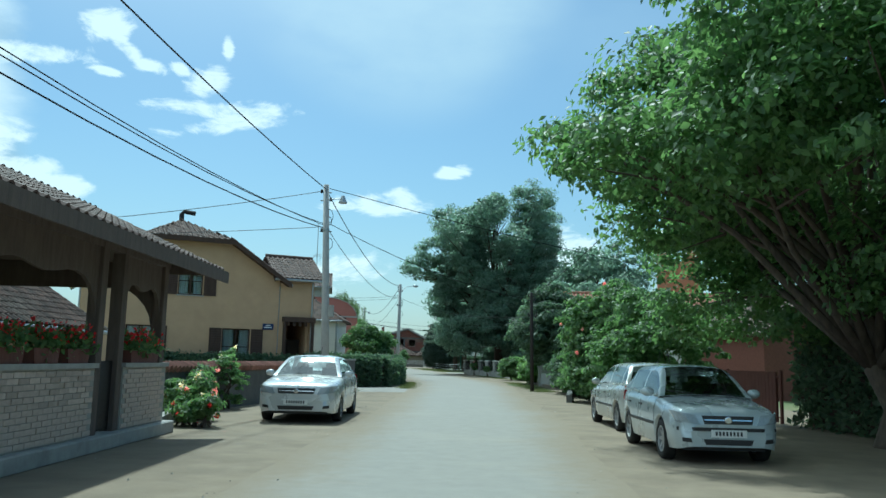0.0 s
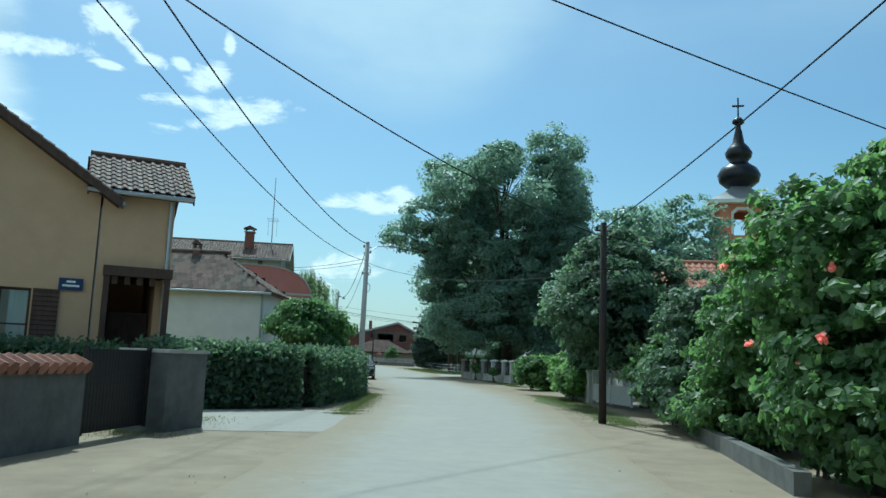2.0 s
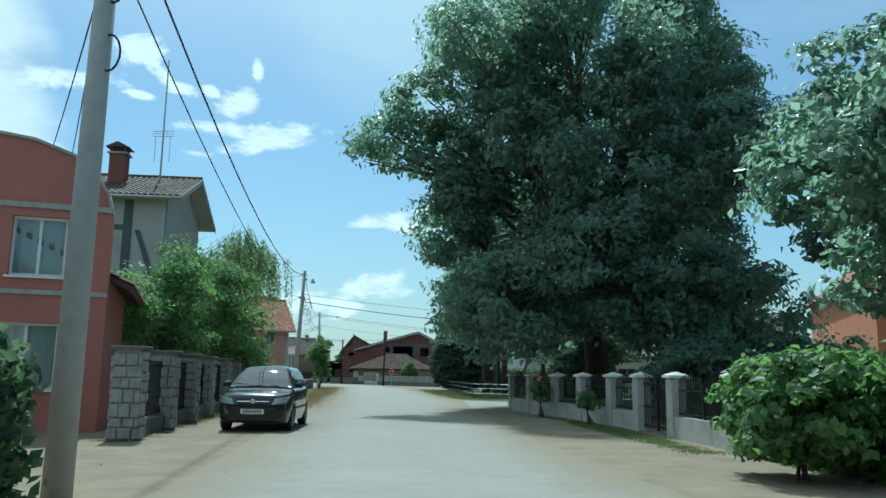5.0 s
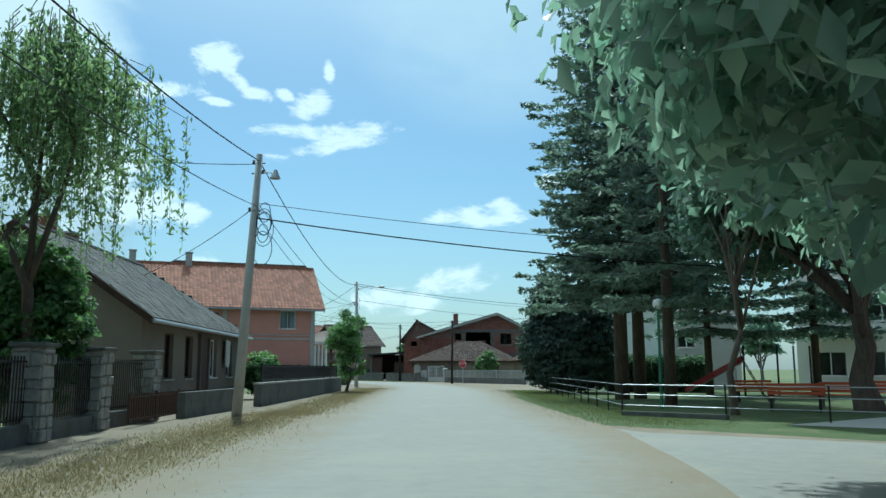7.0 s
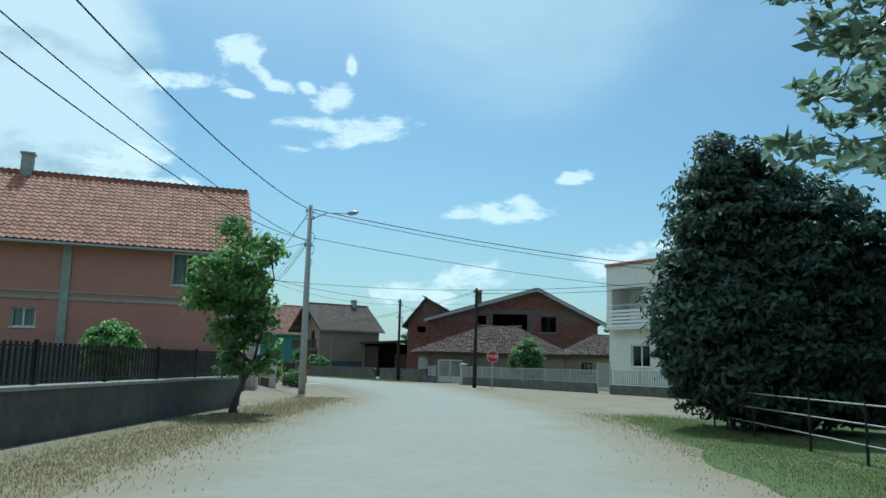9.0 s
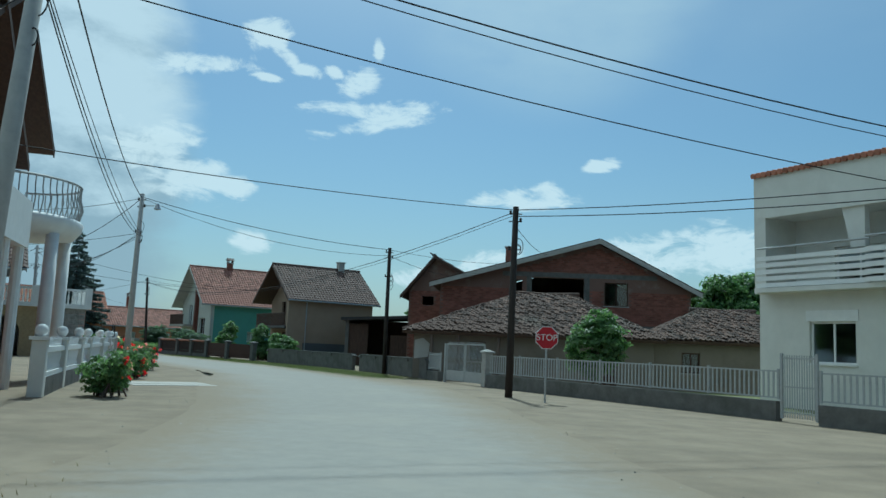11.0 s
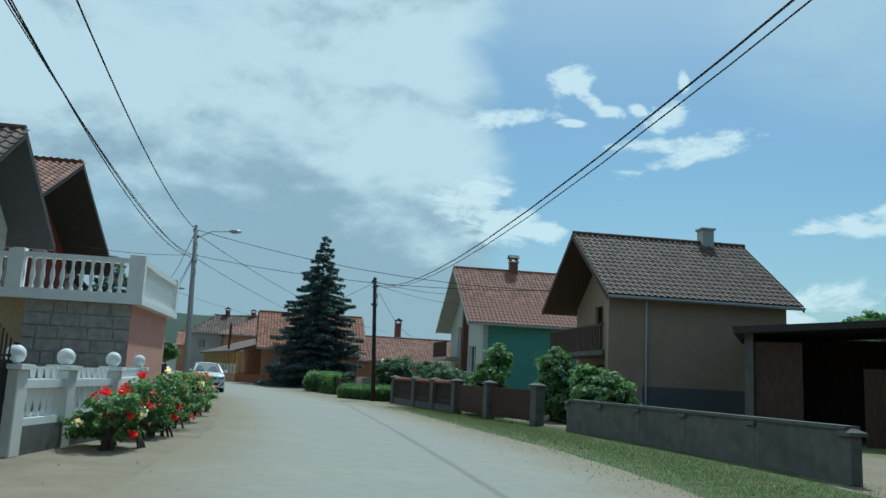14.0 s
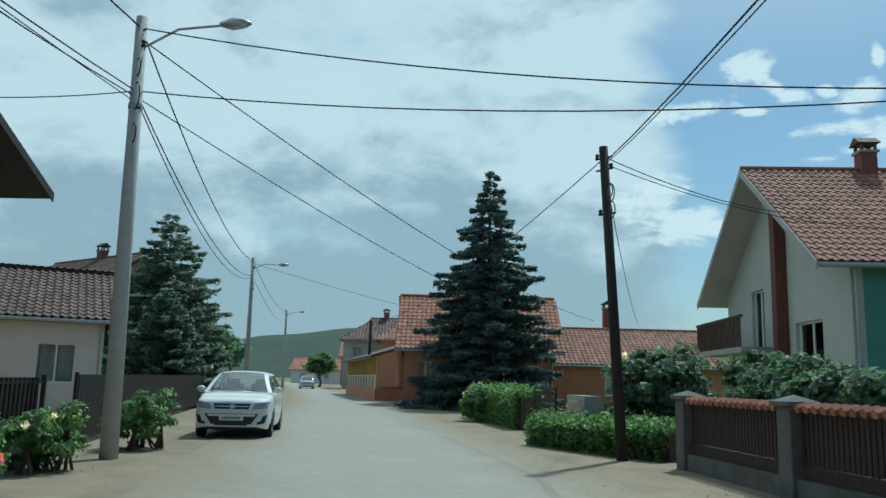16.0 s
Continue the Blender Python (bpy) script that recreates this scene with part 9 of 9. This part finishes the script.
for k, (x, y, h, r, sk) in enumerate(((3.7, 114.2, 22.0, 4.3, 4.2), (4.6, 115.4, 20.0, 4.3, 4.6), (4.9, 108.0, 15.5, 3.3, 3.4), (8.8, 121.5, 14.0, 3.2, 3.0), (14.0, 121.0, 15.0, 3.4, 3.0))):
    conifer("tree", (x, y, 0), h, r, (32000, 28000, 6500, 12000, 16000)[k], NEEDLE, "tall pine with bare lower trunk in the park", 60 + k, sk, 0.105, (26, 24, 11, 13, 15)[k], 0.12, "park pines", wide=0.2)
tree("tree", (10.4, 104.6, 0), 5.0, 0.42, lobed(tr, (0, 0, 8.6), (5.2, 5.0, 5.8), 20, 0.8, 0.3), 60000, 0.15, LEAF_DARK, "broad dark tree with a thick trunk in the park", 21, clump=0.5, long=2.0)
tree("tree", (5.9, 102.4, 0), 6.0, 0.11, lobed(tr, (0.6, 0.6, 7.6), (2.0, 2.0, 2.6), 9), 16000, 0.13, LEAF_DARK, "slender leaning tree at the corner of the park", 22, clump=0.4, long=2.0)
th = bush("thuja", (1.5, 124.5, 0), [(0, 0, 2.2, 2.5, 2.3, 2.2), (-0.5, 0.1, 4.4, 1.9, 1.8, 1.9), (0.9, 0, 4.0, 1.8, 1.8, 2.0), (-1.3, -0.4, 2.6, 1.4, 1.5, 2.4), (1.5, -0.2, 2.4, 1.5, 1.6, 2.3), (-0.9, 0, 5.9, 0.9, 0.9, 0.9), (0.3, 0, 1.0, 2.2, 2.0, 1.0)], 100000, 0.085, THUJA, "massive dense dark thuja on the lawn", 71, "tree", clump=0.26, long=2.4)
# the ivy hedge, clipped hedges, shrubs
def hedge(name, line, h, w, n, leaf, material, label, seed):
    rng = np.random.default_rng(seed)
    ob = thing(name, label, "hedge")
    pts = np.array(line, float)
    s = np.r_[0, np.cumsum(np.linalg.norm(np.diff(pts, axis=0), axis=1))]
    core = Shape()
    for p, q in zip(pts[:-1], pts[1:]):
        d = (q - p) / np.linalg.norm(q - p)
        m = np.array([-d[1], d[0]]) * w * 0.32
        core.prism([tuple(p + m), tuple(q + m), tuple(q - m), tuple(p - m)], 0.0, h * 0.85, "z")
    part("inner_growth", core, BARK, ob)
    t = rng.uniform(0, s[-1], n)
    x, y = np.interp(t, s, pts[:, 0]), np.interp(t, s, pts[:, 1])
    a = rng.uniform(0, 1, n)
    wob = np.array([noise.noise((float(v) * 0.5, seed, 0)) for v in t])
    hh = h * (1 + 0.09 * wob)
    side_ = rng.choice([-1, 1], n)
    i = np.clip(np.searchsorted(s, t) - 1, 0, len(pts) - 2)
    d = (pts[i + 1] - pts[i]) / np.linalg.norm(pts[i + 1] - pts[i], axis=1)[:, None]
    off = np.where(a < 0.72, side_ * w / 2 * (1 + 0.16 * rng.normal(size=n)), rng.uniform(-1, 1, n) * w / 2)
    z = np.where(a < 0.72, rng.uniform(0.02, 1, n) * hh, hh + rng.normal(size=n) * 0.08)
    c = np.stack([x - d[:, 1] * off, y + d[:, 0] * off, np.maximum(0.03, z + 0.05 * rng.normal(size=n))], 1)
    part("leaves", scatter_mesh("leaves", c, leaf, 0.2, rng=rng), material, ob)
    return ob


hedge("hedge", [(-4.6, 39.9), (-1.6, 42.4), (-1.2, 47.0), (-1.3, 52.5), (-1.9, 58.0)], 1.42, 1.3, 52000, 0.1, LEAF_SHADED, "broad ivy-covered hedge along the road", 81)
hedge("hedge", [(-5.0, 39.8), (-12.0, 38.0)], 1.3, 1.0, 16000, 0.1, LEAF_SHADED, "ivy hedge along the side street", 82)
hedge("hedge", [(-49.4, 193.9), (-55.6, 198.2)], 1.1, 0.8, 16000, 0.07, LEAF_MID, "clipped green hedge before the spruce", 83)
hedge("hedge", [(-45.7, 190.0), (-43.0, 189.3), (-41.8, 189.2)], 0.6, 0.9, 12000, 0.06, LEAF_MID, "low bright green shrubs along the verge", 84)
hedge("hedge", [(11.6, 21.2), (12.6, 12.5), (13.0, 4.0)], 2.3, 1.6, 26000, 0.11, LEAF_SHADED, "tall dark hedge in the shade of the trees", 86)
hedge("hedge", [(4.0, 128.0), (9.6, 125.6)], 1.9, 1.4, 14000, 0.12, LEAF_SHADED, "dark overgrown hedge behind the park trees", 87)
hedge("hedge", [(9.0, 61.0), (8.2, 66.5)], 1.6, 1.2, 12000, 0.1, LEAF_MID, "overgrown green hedge beside the fence", 85)
SHRUBS = [((7.8, 26.6), [(0, 0, 1.3, 1.3, 1.7, 1.2), (0.8, 2.0, 1.9, 1.4, 1.8, 1.4), (1.2, -1.2, 2.0, 1.4, 1.6, 1.3), (0.9, 0.6, 3.0, 1.2, 1.5, 0.9)], 26000, LEAF_MID, "tall overgrown green shrub by the road", []),
          ((8.2, 31.2), [(0, 0, 1.7, 1.5, 2.0, 1.5), (-0.6, 1.0, 2.9, 1.2, 1.6, 1.1), (-0.8, -0.4, 0.9, 0.7, 1.6, 0.9), (-0.5, 0.3, 1.2, 1.0, 1.4, 1.0), (0.3, -0.6, 3.5, 1.2, 1.4, 0.9), (0.5, 0.8, 4.2, 0.6, 0.9, 0.5)], 38000, LEAF_MID, "rose-covered overgrown shrub by the road", [(ROSE_PINK, 26, 0.075)]),
          ((8.7, 35.6), [(0, 0, 1.9, 1.6, 2.0, 1.6), (-0.5, 0, 0.8, 1.1, 2.1, 0.8), (0.4, 0.6, 2.8, 1.5, 1.7, 1.2), (0.2, -1.0, 3.6, 0.8, 1.1, 0.7), (-0.6, 1.8, 0.5, 0.9, 1.2, 0.5)], 34000, LEAF_MID, "tall leafy shrub by the road", [(ROSE_PINK, 8, 0.08)]),
          ((8.7, 39.6), [(0, 0, 1.1, 1.5, 1.8, 1.1), (0.4, 0.6, 2.4, 1.4, 1.6, 1.2), (-0.5, -1.0, 0.6, 1.0, 1.4, 0.6), (-0.3, 1.2, 0.8, 1.0, 1.2, 0.8), (0.8, 2.2, 1.6, 1.2, 1.3, 1.4)], 32000, LEAF_SHADED, "dark leafy shrub behind the wooden pole", []),
          ((8.9, 44.4), [(0, 0, 1.1, 1.1, 1.5, 1.0), (0.5, 0, 2.0, 1.0, 1.2, 0.8)], 13000, LEAF_MID, "green shrub beside the white gate", []),
          ((7.6, 52.5), [(0, 0, 0.8, 0.8, 1.6, 0.7), (0.3, 2.4, 1.0, 0.8, 1.4, 0.9)], 11000, LEAF_LIGHT, "overhanging shrub along the garden wall", []),
          ((7.2, 62.5), [(0, 0, 0.9, 0.9, 1.4, 0.8)], 7000, LEAF_MID, "green shrub at the fence corner", []),
          ((5.0, 78.7), [(0, 0, 0.75, 0.08, 0.08, 0.5)], 650, LEAF_MID, "slender rose bush before the fence", [(ROSE_PINK, 3, 0.1)]),
          ((6.0, 74.6), [(0, 0, 0.7, 0.08, 0.08, 0.45)], 600, LEAF_MID, "young rose bush before the fence", [(ROSE_PALE, 3, 0.1)]),
          ((-27.0, 179.9), [(0, 0, 0.8, 0.85, 0.85, 0.8), (-0.6, 0.6, 1.3, 0.55, 0.55, 0.6)], 12000, LEAF_MID, "bright green shrub beside the beige house", []),
          ((-29.6, 182.4), [(0, 0, 1.2, 0.7, 0.7, 1.1), (0.5, -0.4, 0.7, 0.7, 0.7, 0.7), (-0.4, 0.3, 2.1, 0.5, 0.5, 0.5), (-0.7, 0.5, 0.8, 0.6, 0.6, 0.7)], 8000, LEAF_MID, "tall green shrub beside the beige house", []),
          ((-33.0, 183.4), [(0, 0, 1.2, 0.6, 0.6, 1.0), (0.2, 0.2, 2.1, 0.45, 0.45, 0.5), (-0.5, 0.4, 0.8, 0.5, 0.5, 0.7), (0.5, -0.4, 1.5, 0.4, 0.4, 0.4)], 8000, LEAF_MID, "leafy young tree behind the fence", []),
          ((-40.0, 190.2), [(0, 0, 1.1, 1.1, 1.1, 0.8), (1.2, -0.9, 1.3, 0.8, 0.8, 0.5), (2.4, -2.0, 1.3, 0.9, 0.8, 0.4), (-1.0, 0.8, 1.5, 0.6, 0.6, 0.6)], 9000, LEAF_SHADED, "vine shrub behind the slatted fence", []),
          ((-43.5, 191.4), [(0, 0, 1.2, 1.1, 1.1, 1.1)], 9000, LEAF_SHADED, "dark rose shrub behind the wooden pole", [(ROSE_PALE, 6, 0.1)]),
          ((-6.1, 159.4), [(0, 0, 1.5, 1.1, 1.0, 1.2), (0.3, 0.3, 2.3, 0.7, 0.7, 0.8), (0.7, -0.2, 1.9, 0.6, 0.6, 0.6)], 13000, LEAF_MID, "bright green bush behind the picket fence", []),
          ((-12.4, 112.5), [(0, 0, 1.0, 0.7, 0.7, 0.9)], 4500, LEAF_MID, "green bush in the yard of the old house", []),
          ((-19.0, 131.0), [(0, 0, 1.4, 0.9, 0.9, 1.1)], 6000, LEAF_LIGHT, "green bush before the pink house", []),
          ((-53.4, 196.2), [(0, 0, 0.6, 0.8, 0.8, 0.6)], 5000, LEAF_MID, "flowering shrub before the hedge", [(ROSE_PALE, 6, 0.1)]),
          ((9.4, 56.5), [(0, 0, 2.2, 1.3, 1.8, 1.6)], 12000, LEAF_MID, "overgrown shrub behind the garden wall", [])]
for k, (p, lb, n, m, label, blooms) in enumerate(SHRUBS):
    bush("bush", (*p, 0), lb, n, 0.1, m, label, 200 + k, blooms=blooms, clump=0.2)
ROSES = [((-16.6, 143.6), 0.5, 0.75, [(ROSE_RED, 8, 0.13)]), ((-17.6, 145.4), 0.4, 0.6, [(ROSE_PINK, 5, 0.12)]), ((-3.6, 18.6), 0.55, 0.75, [(ROSE_PINK, 12, 0.12), (ROSE_PALE, 5, 0.13)]), ((-4.1, 20.4), 0.6, 0.95, [(ROSE_PINK, 8, 0.11)]), ((-4.0, 22.6), 0.7, 1.25, [(ROSE_PALE, 3, 0.1)]), ((-3.0, 17.2), 0.4, 0.45, [(ROSE_RED, 8, 0.09)]),
         ((-20.6, 150.9), 0.55, 0.7, [(ROSE_RED, 12, 0.13)]), ((-21.4, 152.6), 0.5, 0.65, [(ROSE_PINK, 10, 0.14)]), ((-23.0, 154.9), 0.6, 0.75, [(ROSE_PINK, 14, 0.14)]), ((-23.7, 157.0), 0.65, 0.8, [(ROSE_PINK, 14, 0.15), (ROSE_RED, 6, 0.12)]),
         ((-25.1, 158.9), 0.6, 0.7, [(ROSE_PINK, 12, 0.15)]), ((-28.9, 164.2), 0.65, 0.75, [(ROSE_RED, 14, 0.13), (ROSE_PALE, 5, 0.14)]), ((-30.4, 165.9), 0.7, 0.85, [(ROSE_RED, 16, 0.13), (ROSE_PINK, 5, 0.13)]),
         ((-31.9, 167.4), 0.75, 0.9, [(ROSE_RED, 18, 0.13), (ROSE_PALE, 6, 0.14)]), ((-33.5, 169.0), 0.75, 0.9, [(ROSE_RED, 20, 0.12)]), ((-35.2, 170.7), 0.75, 0.9, [(ROSE_RED, 18, 0.12), (ROSE_PALE, 8, 0.14)]), ((-36.9, 172.4), 0.7, 0.85, [(ROSE_RED, 10, 0.12), (ROSE_PINK, 6, 0.12)]),
         ((-38.6, 173.8), 0.65, 0.75, [(ROSE_PINK, 6, 0.12), (ROSE_PALE, 5, 0.12)]), ((-40.6, 174.9), 0.6, 0.8, [(ROSE_RED, 8, 0.12)]), ((-43.4, 177.2), 0.6, 0.7, [(ROSE_PINK, 4, 0.1)]), ((-46.0, 179.0), 0.6, 0.7, [(ROSE_PALE, 3, 0.1)]), ((-48.6, 181.6), 0.6, 0.8, [(ROSE_PALE, 3, 0.1)])]
for k, (p, r_, h, blooms) in enumerate(ROSES):
    bush("rose_bush", (*p, 0), [(0, 0, h * 0.5, r_, r_, h * 0.5), (0.3, -0.2, h * 0.85, r_ * 0.6, r_ * 0.6, h * 0.4), (-0.35, 0.25, h * 0.75, r_ * 0.5, r_ * 0.55, h * 0.35), (0.1, 0.4, h * 1.05, r_ * 0.3, r_ * 0.3, h * 0.25)], 3800, 0.055, LEAF_MID, "rose bush in bloom beside the fence", 300 + k, "rose bush", [(m_, int(c_ * 1.3), z_ * 0.72) for m_, c_, z_ in blooms], "rose bushes", 0.12)

# ---- sand, damp spots, puddle and pebbles along the road ----
def blob(shape, rng, c, along_, la, lb, z):
    """One flat patch with an uneven rim, drawn out along the road."""
    d = np.array(along_) / np.linalg.norm(along_)
    q = np.array((-d[1], d[0]))
    k = 18
    wob = rng.uniform(0.62, 1.2, k)
    wob = (wob + np.roll(wob, 1) + np.roll(wob, -1)) / 3
    pts = [c + d * la * w * math.cos(2 * math.pi * i / k) + q * lb * w * math.sin(2 * math.pi * i / k) for i, w in enumerate(wob)]
    shape.add([(p[0], p[1], z) for p in pts], [tuple(range(k))])


d_rng = np.random.default_rng(91)
pud = Shape()
for c_, a_, b_ in (((-20.9, 156.9), 0.9, 0.17), ((-20.55, 156.3), 0.55, 0.2), ((-21.3, 157.5), 0.7, 0.11), ((-20.2, 155.6), 0.5, 0.1), ((-22.3, 158.9), 0.6, 0.09)):
    blob(pud, d_rng, np.array(c_), (-0.6, 0.8), a_, b_, 0.0225)
single("puddle", pud, mat("muddy_water", (0.06, 0.05, 0.04), 0.06, bump=0), "shallow muddy puddle at the road edge", "puddle", kind="structure")
# pebbles and crumbs of asphalt
one = np.array([(1, 0, 0), (-0.5, 0.85, 0), (-0.5, -0.85, 0), (0.1, 0, 0.8)])
idx = d_rng.integers(50, 400, 5200)
side_ = d_rng.integers(0, 2, 5200)
pv, pf = [], []
for n_, (i, w_) in enumerate(zip(idx, side_)):
    line, sg = ((rl, -1), (rr, 1))[w_]
    t_ = line[i + 1] - line[i - 1]
    nrm = np.array((t_[1], -t_[0])) / np.linalg.norm(t_) * sg
    c_ = line[i] + (line[i + 1] - line[i]) * d_rng.uniform() + nrm * (abs(d_rng.normal()) * 1.3 - 0.35)
    a_, r_ = d_rng.uniform(0, 6.28), d_rng.uniform(0.005, 0.02)
    ro = np.array(((math.cos(a_), math.sin(a_), 0), (-math.sin(a_), math.cos(a_), 0), (0, 0, 1)))
    pv += [tuple(p) for p in (one * r_ * d_rng.uniform(0.6, 1.3, 3)) @ ro + (c_[0], c_[1], 0.012)]
    pf += [(4 * n_, 4 * n_ + 1, 4 * n_ + 3), (4 * n_ + 1, 4 * n_ + 2, 4 * n_ + 3), (4 * n_ + 2, 4 * n_, 4 * n_ + 3)]
peb = Shape()
peb.v, peb.f = pv, pf
single("pebbles", peb, STONE, "pebbles and crumbs along the road edge", "gravel", kind="stuff")
